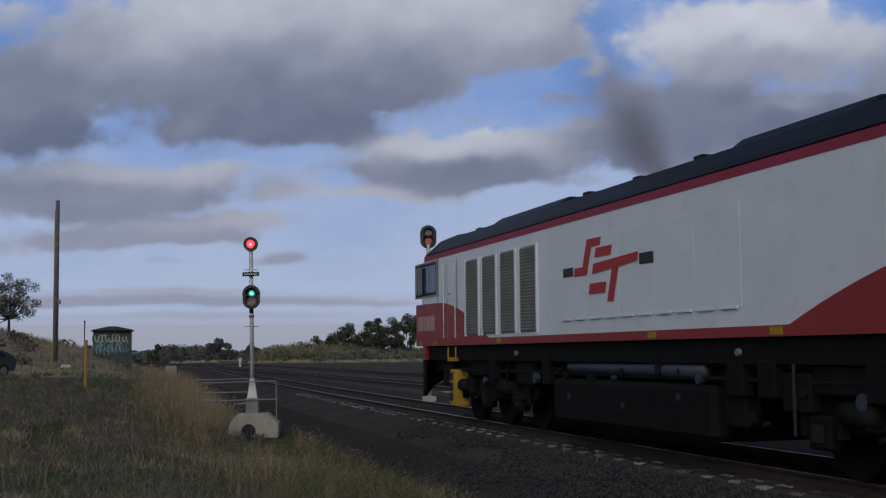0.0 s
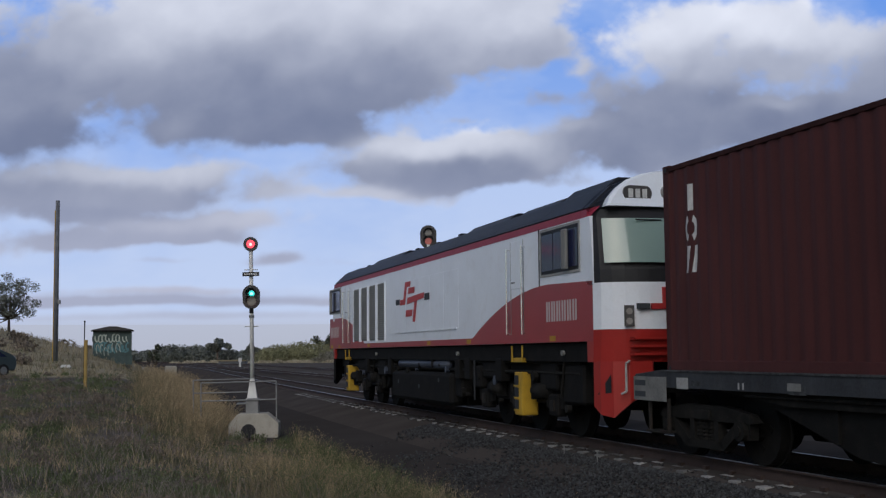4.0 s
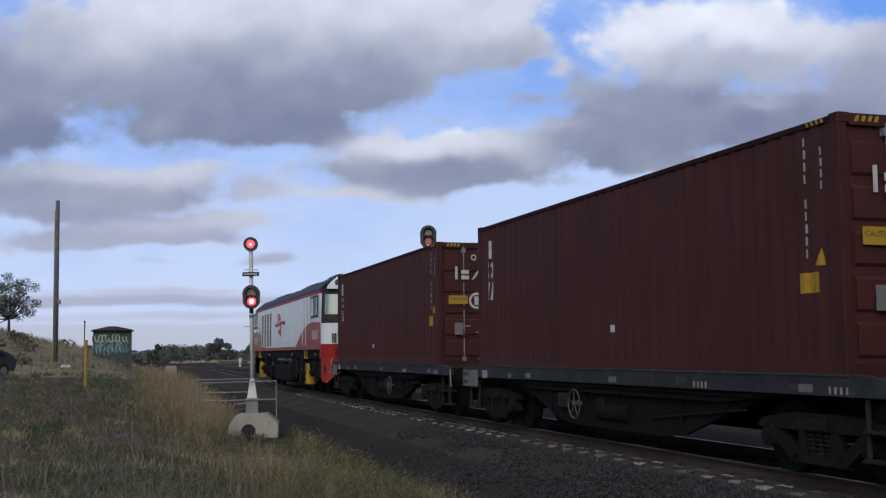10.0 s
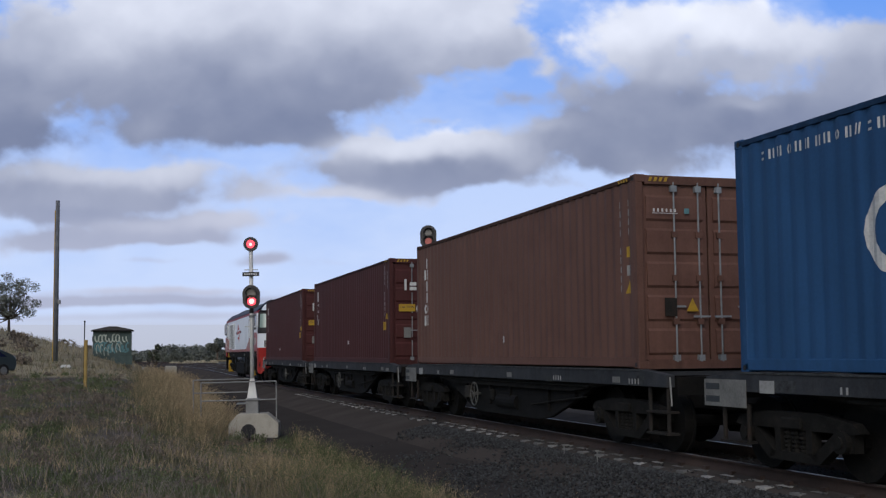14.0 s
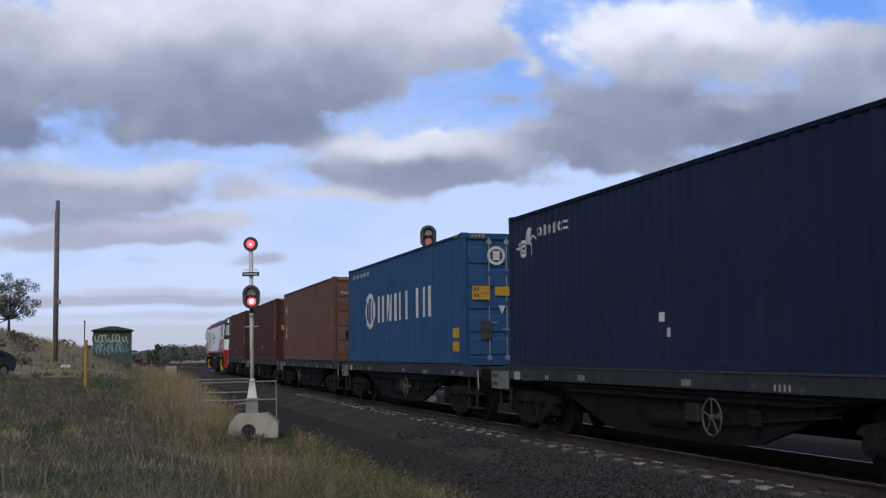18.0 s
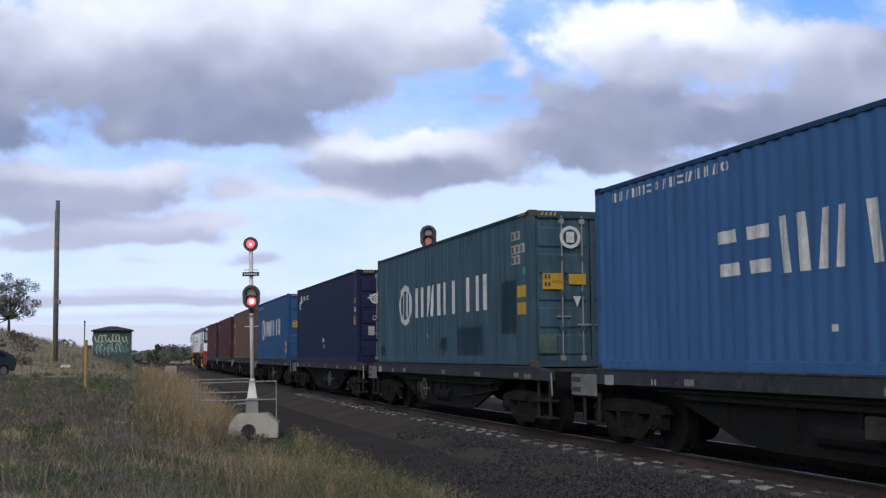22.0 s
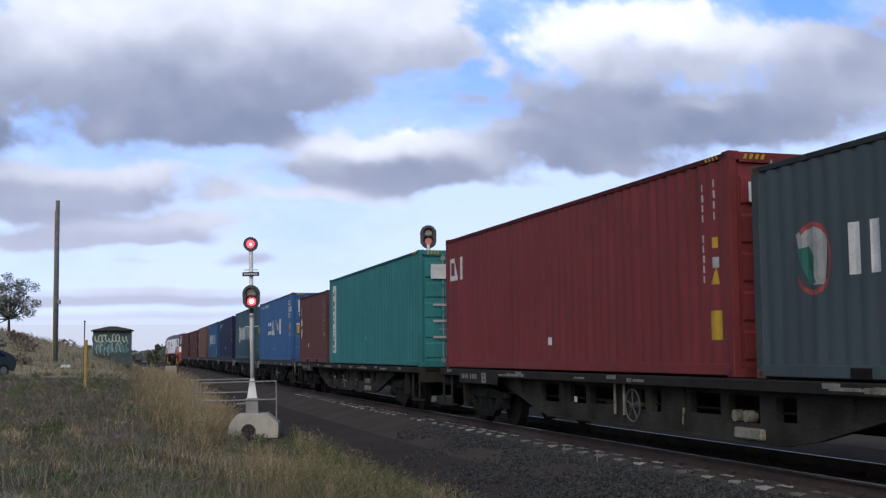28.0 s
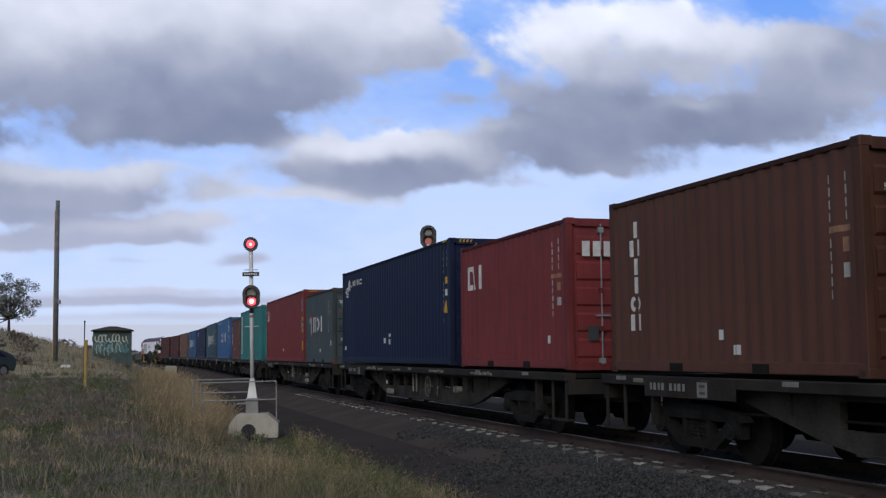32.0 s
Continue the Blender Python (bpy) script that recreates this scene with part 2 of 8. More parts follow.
def tubepart(name, p, q, r, material, parent, label="", n=10, r2=None):
    bm = bmesh.new()
    tube(bm, p, q, r, n, r2)
    return part(name, bm, material, parent, label, smooth=n > 12)


def arrays(name, verts, faces, material, smooth=False):
    """A mesh from numpy arrays: verts (n, 3), faces (m, k)."""
    me = bpy.data.meshes.new(name)
    k = faces.shape[1]
    me.vertices.add(len(verts))
    me.vertices.foreach_set("co", np.asarray(verts, np.float32).ravel())
    me.loops.add(faces.size)
    me.loops.foreach_set("vertex_index", faces.astype(np.int32).ravel())
    me.polygons.add(len(faces))
    me.polygons.foreach_set("loop_start", np.arange(0, faces.size, k, dtype=np.int32))
    me.update(calc_edges=True)
    me.validate()
    me.materials.append(material)
    if smooth:
        me.shade_smooth()
    return me


# ---------------------------------------------------------------- the line of the track
# Distance u along the track's centre; the train runs towards growing u.
US = np.arange(-300, 900, 0.5)
KAP = np.clip(US / 100, -0.4, 2.6)
KAP = (-0.1108 + 0.1303 * KAP + 0.03 * KAP ** 2) / 100
TH = np.cumsum(KAP) * 0.5
TH += 0.2998 - np.interp(0, US, TH)
TX, TY = np.cumsum(-np.sin(TH)) * 0.5, np.cumsum(np.cos(TH)) * 0.5
TX += 4.064 - np.interp(0, US, TX)
TY += 17.3 - np.interp(0, US, TY)


def on_track(u, left=0.0):
    """The plan position at u, 'left' metres to the left of the centre line, and the heading."""
    th = np.interp(u, US, TH)
    return np.interp(u, US, TX) - left * np.cos(th), np.interp(u, US, TY) - left * np.sin(th), th


def lateral(x, y):
    """Distance to the left of the centre line, and u, for plan points near the line."""
    k = np.array([np.argmin((TX[300:1400] - a) ** 2 + (TY[300:1400] - b) ** 2) + 300 for a, b in zip(np.ravel(x), np.ravel(y))])
    dx, dy = np.ravel(x) - TX[k], np.ravel(y) - TY[k]
    return (-dx * np.cos(TH[k]) - dy * np.sin(TH[k])).reshape(np.shape(x)), US[k].reshape(np.shape(x))


def ground_z(x, y):
    """Height of the ground: track bed, dirt road, grass bank and the mound by the trees."""
    x, y = np.asarray(x, float), np.asarray(y, float)
    d, u = lateral(x, y)
    z = np.interp(d, [-400, -30, -16, -1.9, -1.3, 1.3, 1.9, 2.6, 4.8, 5.8, 8.2, 12, 30, 400],
                  [-0.6, -0.6, -0.42, -0.42, -0.3, -0.3, -0.36, -0.48, -0.52, -0.46, -0.14, -0.06, 0.15, 0.6])
    z = z + np.interp(d, [5.5, 8.5], [0, 1]) * 4.5 * np.exp(-(((x + 44) / 16) ** 2) - (((y - 86) / 22) ** 2))
    z = z + np.interp(d, [6.5, 10], [0, 1]) * 0.5 * np.exp(-(((x + 22) / 8) ** 2) - (((y - 80) / 16) ** 2))
    z = z + 0.36 * np.interp(d, [6.5, 9], [0, 1]) * np.interp(y, [20, 45, 90, 200], [0, 1, 1, 0])
    return z + np.interp(d, [4, 6], [0, 1]) * 0.06 * (np.sin(x * 1.1) * np.cos(y * 0.7) + np.sin(x * 0.37 + y * 0.23))


# ---------------------------------------------------------------- sky: one layer of broken cloud that drifts as a whole
FOCAL = 2043.7          # scale of the plan in which the clouds are laid out
CLOUD_H = 120.0
HOR = 625.0


def value_noise(x, y, seed):
    r = np.random.default_rng(seed).random((64, 64))
    xi, yi = np.floor(x).astype(int), np.floor(y).astype(int)
    fx, fy = x - xi, y - yi
    fx, fy = fx * fx * (3 - 2 * fx), fy * fy * (3 - 2 * fy)
    a, b = r[xi % 64, yi % 64], r[(xi + 1) % 64, yi % 64]
    c, d = r[xi % 64, (yi + 1) % 64], r[(xi + 1) % 64, (yi + 1) % 64]
    return (a * (1 - fx) + b * fx) * (1 - fy) + (c * (1 - fx) + d * fx) * fy


def fbm(x, y, seed, octaves=5):
    s, a, t = 0.0, 0.5, 0.0
    for k in range(octaves):
        s, t = s + a * value_noise(x * 2 ** k, y * 2 ** k, seed + k), t + a
        a *= 0.55
    return s / t - 0.5


def cloud_tones():
    """Colours of the cloud layer on a grid that lies evenly over the sky; gx, gy are in the scale of the plan above."""
    gx, gy = np.meshgrid(np.linspace(-700, 2350, 1000), np.linspace(-230, 583, 360))
    calm = np.clip((HOR - gy) / 330, 0.16, 1)
    wx = gx + 60 * fbm(gx / 150, gy / 130, 11, 3) + 22 * fbm(gx / 52, gy / 46, 21, 3)
    wy = gy + calm * (48 * fbm(gx / 140, gy / 120, 31, 3) + 18 * fbm(gx / 50, gy / 44, 41, 3))
    dens, shade, weight = np.zeros_like(gx), np.zeros_like(gx), np.full_like(gx, 0.03)
    shade += 0.03 * 0.6

    def heap(cx, cy, rx, ry, thick, tone):
        """A soft heap, its underside cut off more sharply than its crown; tone 0 is a grey base, 1 a sunlit crown."""
        nonlocal dens, shade, weight
        v = (wy - cy) / ry
        q = ((wx - cx) / rx) ** 2 + np.where(v > 0, 1.5, 1.0) * v * v
        k = thick * np.exp(-q)
        dens, shade, weight = dens + k, shade + k * tone, weight + k

    # the great cloud: bright shoulders above, a broad grey belly, a streamer that thins out to the right
    heap(330, 10, 250, 60, 1.0, 0.92)
    heap(560, 30, 220, 60, 1.0, 0.86)
    heap(790, 20, 130, 60, 1.1, 0.86)
    heap(240, -90, 460, 80, 1.1, 0.95)
    heap(760, -80, 360, 80, 1.1, 0.9)
    heap(150, 60, 90, 70, 0.7, 0.8)
    heap(420, 100, 300, 60, 1.2, 0.46)
    heap(700, 90, 150, 44, 1.0, 0.4)
    heap(830, 72, 80, 36, 0.8, 0.5)
    heap(250, 150, 150, 60, 1.3, 0.26)
    heap(430, 175, 150, 62, 1.4, 0.17)
    heap(590, 150, 110, 42, 1.1, 0.24)
    heap(350, 235, 140, 36, 1.4, 0.1)
    heap(480, 225, 80, 34, 1.1, 0.15)
    heap(230, 225, 60, 30, 0.7, 0.3)
    # the dark one beside it
    heap(20, 60, 70, 50, 0.9, 0.66)
    heap(10, 150, 110, 60, 1.3, 0.26)
    heap(-10, 240, 95, 44, 1.5, 0.06)
    heap(-170, 170, 160, 100, 1.4, 0.24)
    heap(-420, 120, 240, 130, 1.3, 0.4)
    # the middle heap and the thin bright tail under it
    heap(650, 258, 95, 26, 1.1, 0.92)
    heap(790, 258, 105, 28, 1.2, 0.96)
    heap(880, 285, 70, 32, 1.0, 0.62)
    heap(590, 290, 60, 24, 0.9, 0.4)
    heap(690, 300, 140, 24, 1.3, 0.22)
    heap(800, 318, 120, 24, 1.3, 0.13)
    heap(660, 325, 90, 16, 0.9, 0.2)
    heap(610, 348, 120, 17, 1.1, 0.7)
    heap(960, 330, 80, 14, 0.5, 0.6)
    # small puffs in the blue
    heap(946, 122, 32, 20, 0.9, 0.84)
    heap(900, 178, 66, 20, 0.75, 0.42)
    heap(985, 160, 40, 24, 0.6, 0.5)
    heap(742, 206, 22, 9, 0.5, 0.5)
    # the heap on the right: sunlit crown, broad grey base
    heap(1150, 40, 95, 42, 1.3, 1.1)
    heap(1060, 75, 70, 40, 0.9, 0.94)
    heap(1300, 38, 100, 44, 1.3, 1.04)
    heap(1420, 62, 60, 44, 1.0, 0.88)
    heap(1200, 110, 140, 44, 1.1, 0.62)
    heap(1370, 125, 100, 46, 1.0, 0.56)
    heap(1330, 182, 46, 15, 0.8, 0.8)
    heap(1130, 190, 110, 46, 1.3, 0.27)
    heap(1250, 220, 180, 54, 1.5, 0.15)
    heap(1040, 245, 120, 40, 1.4, 0.18)
    heap(960, 225, 50, 18, 0.6, 0.8)
    heap(1130, 290, 150, 28, 1.2, 0.24)
    heap(1430, 215, 120, 60, 1.3, 0.25)
    heap(1540, 150, 70, 90, 1.2, 0.4)
    heap(1545, 70, 60, 46, 1.0, 0.76)
    heap(1700, 130, 150, 90, 1.3, 0.4)
    heap(1950, 140, 240, 110, 1.2, 0.4)
    heap(1600, 330, 200, 26, 0.7, 0.5)
    heap(2000, 320, 300, 50, 1.0, 0.4)
    # lower banks on the left
    heap(120, 306, 150, 20, 1.3, 0.74)
    heap(300, 308, 80, 22, 1.1, 0.72)
    heap(60, 345, 130, 26, 1.2, 0.34)
    heap(230, 345, 130, 24, 1.2, 0.3)
    heap(100, 376, 130, 15, 1.1, 0.16)
    heap(425, 342, 56, 22, 1.1, 0.56)
    heap(-220, 340, 240, 50, 1.1, 0.34)
    heap(390, 386, 90, 18, 1.3, 0.74)
    heap(260, 396, 100, 20, 1.3, 0.56)
    heap(300, 418, 120, 16, 1.4, 0.3)
    heap(90, 420, 110, 25, 1.4, 0.3)
    heap(-160, 440, 150, 30, 0.9, 0.4)
    heap(455, 455, 66, 15, 1.1, 0.34)
    heap(250, 462, 60, 9, 0.5, 0.4)
    heap(590, 470, 70, 9, 0.5, 0.5)
    # level veils low over the plain
    heap(280, 512, 220, 9, 0.9, 0.62)
    heap(330, 530, 240, 11, 1.2, 0.2)
    heap(80, 530, 150, 12, 0.8, 0.3)
    heap(600, 538, 200, 8, 0.7, 0.34)
    heap(330, 558, 420, 11, 0.9, 0.36)
    heap(-300, 530, 300, 14, 0.9, 0.3)
    heap(900, 520, 300, 14, 0.5, 0.6)
    heap(1300, 530, 500, 16, 0.6, 0.5)
    rough = calm * (fbm(gx / 95, gy / 76, 51, 6) + 0.85 * fbm(gx / 36, gy / 30, 55, 5))
    edge = np.clip((dens + 1.0 * rough - 0.24) / (0.82 + 0.7 * fbm(gx / 200, gy / 140, 57, 3)), 0, 1)
    alpha = edge * edge * (3 - 2 * edge) * 0.97
    # billows: their crowns catch the light from above
    relief = np.gradient(fbm(gx / 120, gy / 96, 61, 2), axis=0) * 1.6 * calm
    lit = shade / weight + np.clip(relief, -0.1, 0.1) + calm * (0.3 * fbm(gx / 150, gy / 110, 65, 3) + 0.14 * fbm(wx / 60, wy / 50, 71, 4))
    lit = np.clip(lit - 0.05 + 0.2 * (1 - np.clip(dens * 1.2, 0, 1)), 0.0, 1.12)[..., None]
    hgt = np.clip((HOR - gy) / 625, 0, 1.3)[..., None]
    blue = np.array([0.22, 0.41, 0.88]) * hgt + np.array([0.72, 0.8, 0.98]) * (1 - hgt)
    veil = np.clip(0.16 + 2.0 * fbm(gx / 190, gy / 90, 81, 5) + 0.75 * np.clip((gy - 170) / 170, 0, 1), 0, 1)[..., None]
    blue = blue * (1 - veil * 0.55) + np.array([0.8, 0.85, 0.99]) * veil * 0.55
    low = np.clip((gy - 290) / 190, 0, 1)[..., None]
    base = np.array([0.24, 0.255, 0.345]) * (1 - low) + np.array([0.47, 0.475, 0.58]) * low
    top = np.array([1.04, 0.98, 0.97]) * (1 - low) + np.array([0.88, 0.82, 0.86]) * low
    grey = base + (top - base) * lit ** 1.35
    a = alpha[..., None]
    colour = blue * (1 - a) + grey * a
    fade = np.clip((gy - 535) / 48, 0, 1)[..., None]
    fade = fade * fade * (3 - 2 * fade)
    colour = colour * (1 - fade) + np.array([0.67, 0.675, 0.76]) * fade
    return gx, gy, colour * np.array([0.945, 1.0, 1.085]) * (1 + low * np.array([0.02, 0.0, -0.02]))


def cloud_layer():
    gx, gy, colour = cloud_tones()
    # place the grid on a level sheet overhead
    up = (HOR - gy) / FOCAL
    y = (CLOUD_H - EYE.z) / up
    x = (gx - 784) / FOCAL * y
    verts = np.stack([x, y, np.full_like(x, CLOUD_H)], -1).reshape(-1, 3)
    n, m = gx.shape
    i = (np.arange(n - 1)[:, None] * m + np.arange(m - 1)[None]).ravel()
    faces = np.stack([i, i + 1, i + m + 1, i + m], -1)
    mat = bpy.data.materials.new("cloud_layer")
    mat.use_nodes = True
    nd, ln = mat.node_tree.nodes, mat.node_tree.links
    nd.remove(nd["Principled BSDF"])
    em, at = nd.new("ShaderNodeEmission"), nd.new("ShaderNodeVertexColor")
    at.layer_name = "tone"
    ln.new(at.outputs[0], em.inputs[0])
    ln.new(em.outputs[0], nd["Material Output"].inputs[0])
    me = arrays("cloud_layer", verts, faces, mat, True)
    att = me.color_attributes.new("tone", "FLOAT_COLOR", "POINT")
    att.data.foreach_set("color", np.concatenate([colour, np.ones_like(colour[..., :1])], -1).astype(np.float32).ravel())
    return tagged(new("sky_backdrop", me), "broken grey and white evening clouds over blue sky", "sky", kind="structure")


clouds = cloud_layer()


def horizon_haze():
    """The pale strip of sky down to the horizon, below the cloud layer."""
    mat = bpy.data.materials.new("horizon_sky")
    mat.use_nodes = True
    nd, ln = mat.node_tree.nodes, mat.node_tree.links
    nd.remove(nd["Principled BSDF"])
    em, tc, sep, mp, mix = (nd.new("ShaderNode" + k) for k in ("Emission", "TexCoord", "SeparateXYZ", "MapRange", "Mix"))
    mix.data_type = "RGBA"
    mp.inputs["From Max"].default_value = 120
    mix.inputs[6].default_value, mix.inputs[7].default_value = (0.6, 0.61, 0.7, 1), (0.62, 0.64, 0.745, 1)
    ln.new(tc.outputs["Object"], sep.inputs[0])
    ln.new(sep.outputs["Z"], mp.inputs["Value"])
    ln.new(mp.outputs["Result"], mix.inputs["Factor"])
    ln.new(mix.outputs[2], em.inputs[0])
    ln.new(em.outputs[0], nd["Material Output"].inputs[0])
    a = np.linspace(-0.75, 0.75, 61)
    r = 4700
    lo = np.stack([r * np.sin(a), r * np.cos(a), np.full_like(a, -20)], -1)
    hi = lo + [0, 0, 175]
    v = np.concatenate([lo, hi])
    i = np.arange(60)
    f = np.stack([i, i + 1, i + 62, i + 61], -1)
    tagged(new("horizon_backdrop", arrays("horizon_backdrop", v, f, mat, True)), "pale hazy strip of sky at the horizon", "sky", kind="structure")


horizon_haze()


# ---------------------------------------------------------------- ground
def ground():
    xs = np.concatenate([np.linspace(-4000, -120, 14), np.linspace(-100, 60, 161), np.linspace(80, 4000, 14)])
    ys = np.concatenate([np.linspace(-2000, -40, 8), np.linspace(-30, 130, 201), np.geomspace(134, 4700, 40)])
    x, y = np.meshgrid(xs, ys)
    z = ground_z(x, y)
    n, m = x.shape
    i = (np.arange(n - 1)[:, None] * m + np.arange(m - 1)[None]).ravel()
    faces = np.stack([i, i + 1, i + m + 1, i + m], -1)
    d, u = lateral(x, y)
    z = z - 0.03 - np.interp(d, [-31, -30, 4.6, 5.2], [0, 0.15, 0.15, 0])
    me = arrays("ground", np.stack([x, y, z], -1).reshape(-1, 3), faces, M["earth"], True)
    me.materials.append(M["plain"])
    far = ((y > 128) | ((d < -60) & (y > 40)) | ((x < -17) & (y > 57)))[:-1, :-1]
    me.polygons.foreach_set("material_index", far.astype(np.int32).ravel())
    tagged(new("ground", me), "dry grassy earth beside a railway line", "ground", kind="structure")


ground()


def strip(name, u0, u1, lefts, zs, material, step=1.0, shift=None):
    """A ribbon along the track: lefts and zs are its cross-section, from left to right."""
    us = np.arange(u0, u1 + step, step)
    rows = []
    for k, (d, z) in enumerate(zip(lefts, zs)):
        x, y, _ = on_track(us, d + (0 if shift is None else shift(us)))
        rows.append(np.stack([x, y, np.full_like(x, z)], -1))
    v = np.stack(rows, 1).reshape(-1, 3)
    m, n = len(lefts), len(us)
    i = (np.arange(n - 1)[:, None] * m + np.arange(m - 1)[None]).ravel()
    return arrays(name, v, np.stack([i, i + 1, i + m + 1, i + m], -1), material, True)


tagged(new("road", strip("road", -40, 330, (6.0, 5.1, 4.2, 2.9, 2.3), (-0.75, -0.51, -0.515, -0.48, -0.46), M["dirt_road"])), "dark dirt service road along the railway", "road", kind="structure")
tagged(new("ballast_bed", strip("ballast_bed", -40, 420, (2.5, 2.0, 1.36, 1.22, 1.05, 0.985, 0.89, 0.84, 0, -1.1, -1.3, -2.2, -3.4, -3.9, -4.2), (-0.49, -0.36, -0.235, -0.178, -0.151, -0.184, -0.184, -0.149, -0.149, -0.149, -0.24, -0.33, -0.192, -0.192, -0.4), M["ballast"])),
       "dark crushed-stone ballast under the tracks", "ballast", kind="structure")


def yard():
    """The flat cinder yard beyond the main line, out to the far fence line."""
    ys = np.concatenate([np.arange(-20, 120, 2.0), np.arange(120, 213, 4.0)])
    k = np.argsort(TY[400:1300])
    left = np.interp(ys, TY[400:1300][k], TX[400:1300][k]) + 3.6 / np.cos(0.3)
    cols = np.linspace(0, 1, 24)[None] ** 2
    x = left[:, None] * (1 - cols) + 150 * cols
    y = np.repeat(ys[:, None], 24, 1)
    v = np.stack([x, y, np.full_like(x, -0.188)], -1).reshape(-1, 3)
    i = (np.arange(len(ys) - 1)[:, None] * 24 + np.arange(23)[None]).ravel()
    tagged(new("yard", arrays("yard", v, np.stack([i, i + 1, i + 25, i + 24], -1), M["yard"], True)), "flat dark cinder yard beyond the main line", "yard", kind="structure")


yard()


def second(u):
    """The loop line beside the main line, drawing in towards it."""
    return np.interp(u, [-60, 20, 45, 80, 130, 420], [-6.4, -6.4, -5.8, -4.4, -3.6, -3.6])


def third(u):
    return np.interp(u, [-60, 40, 110, 420], [-12.5, -12.5, -10.5, -8.0])


RAIL = ((-0.072, 0.0), (0.072, 0.0), (0.072, 0.012), (0.012, 0.03), (0.012, 0.12), (0.036, 0.13), (0.036, 0.155), (-0.036, 0.155), (-0.036, 0.13), (-0.012, 0.12), (-0.012, 0.03), (-0.072, 0.012))


def rail_mesh(name, u0, u1, left, shift=None):
    us = np.arange(u0, u1 + 1, 1.0)
    rows = []
    for d, z in RAIL:
        x, y, _ = on_track(us, left + d + (0 if shift is None else shift(us)))
        rows.append(np.stack([x, y, np.full_like(x, z - 0.155)], -1))
    v = np.stack(rows, 1).reshape(-1, 3)
    m, n = len(RAIL), len(us)
    i = np.arange(n - 1)[:, None] * m
    j = np.arange(m)[None]
    f = np.stack([i + j, i + (j + 1) % m, i + m + (j + 1) % m, i + m + j], -1).reshape(-1, 4)
    me = arrays(name, v, f, M["rail_side"])
    me.materials.append(M["rail_head"])
    idx = np.zeros((n - 1, m), np.int32)
    idx[:, 6] = 1
    me.polygons.foreach_set("material_index", idx.ravel())
    return me


def sleeper_mesh():
    bm = bmesh.new()
    pts = [(-0.13, -0.2), (0.13, -0.2), (0.1, 0.0), (-0.1, 0.0)]
    va, vb = [], []
    for s, lst in ((-1.25, va), (1.25, vb)):
        for x, z in pts:
            lst.append(bm.verts.new((x, s, z)))
    bm.faces.new(va)
    bm.faces.new(vb[::-1])
    for i in range(4):
        bm.faces.new((va[(i + 1) % 4], va[i], vb[i], vb[(i + 1) % 4]))
    return mesh("sleeper", bm, M["sleeper"])


def clip_mesh():
    """Rail fastening: two steel clips either side of both rails."""
    bm = bmesh.new()
    for y in (-0.75, 0.75):
        for s in (-0.1, 0.1):
            box(bm, -0.05, 0.05, y + s - 0.03, y + s + 0.03, 0.0, 0.05)
    return mesh("rail_clip", bm, M["rail_side"])


def track(label, u0, u1, shift, count, u_first, step=0.66):
    base = tagged(new("railway_track"), label, "railway track", kind="structure")
    for s in (0.753, -0.753):
        part("rail", rail_mesh("rail", u0, u1, s, shift), None, base)
    sm, cm = sleeper_mesh(), clip_mesh()
    for k in range(count):
        u = u_first + k * step
        d = 0 if shift is None else float(shift(u))
        x, y, th = on_track(u, d)
        jig = rng.normal(0, 0.012, 2)
        s = part("sleeper", sm, None, base)
        s.matrix_basis = pose(x + jig[0], y + jig[1], -0.155 - 0.012 * rng.random() - (0.05 if u > 32 or rng.random() < 0.12 else 0), 0, 0, math.degrees(th) + 90 + rng.normal(0, 0.5))
        if u < 22 and shift is None:
            part("rail_clip", cm, None, s)
    return base


track("main line of worn steel rails on concrete sleepers", -40, 420, None, 190, -9)
track("loop line of rusty steel rails", -40, 400, second, 60, 5, 0.9)
track("far siding of rusty steel rails", -40, 380, third, 40, 10, 1.2)

# two short marker pegs in the ballast beside the near rail
for u, h in ((1.2, 0.17), (2.5, 0.16)):
    x, y, th = on_track(u, 1.42)
    peg = tagged(new("marker_peg"), "thin pale steel peg driven into the ballast", "peg", "pegs by the rail")
    peg.matrix_basis = pose(x, y, -0.25)
    tubepart("shaft", (0, 0, -0.1), (0, 0, h), 0.01, M["plate_worn"], peg)
    boxpart("cap", (-0.025, 0.025, -0.012, 0.012, h, h + 0.03), M["plate_worn"], peg)


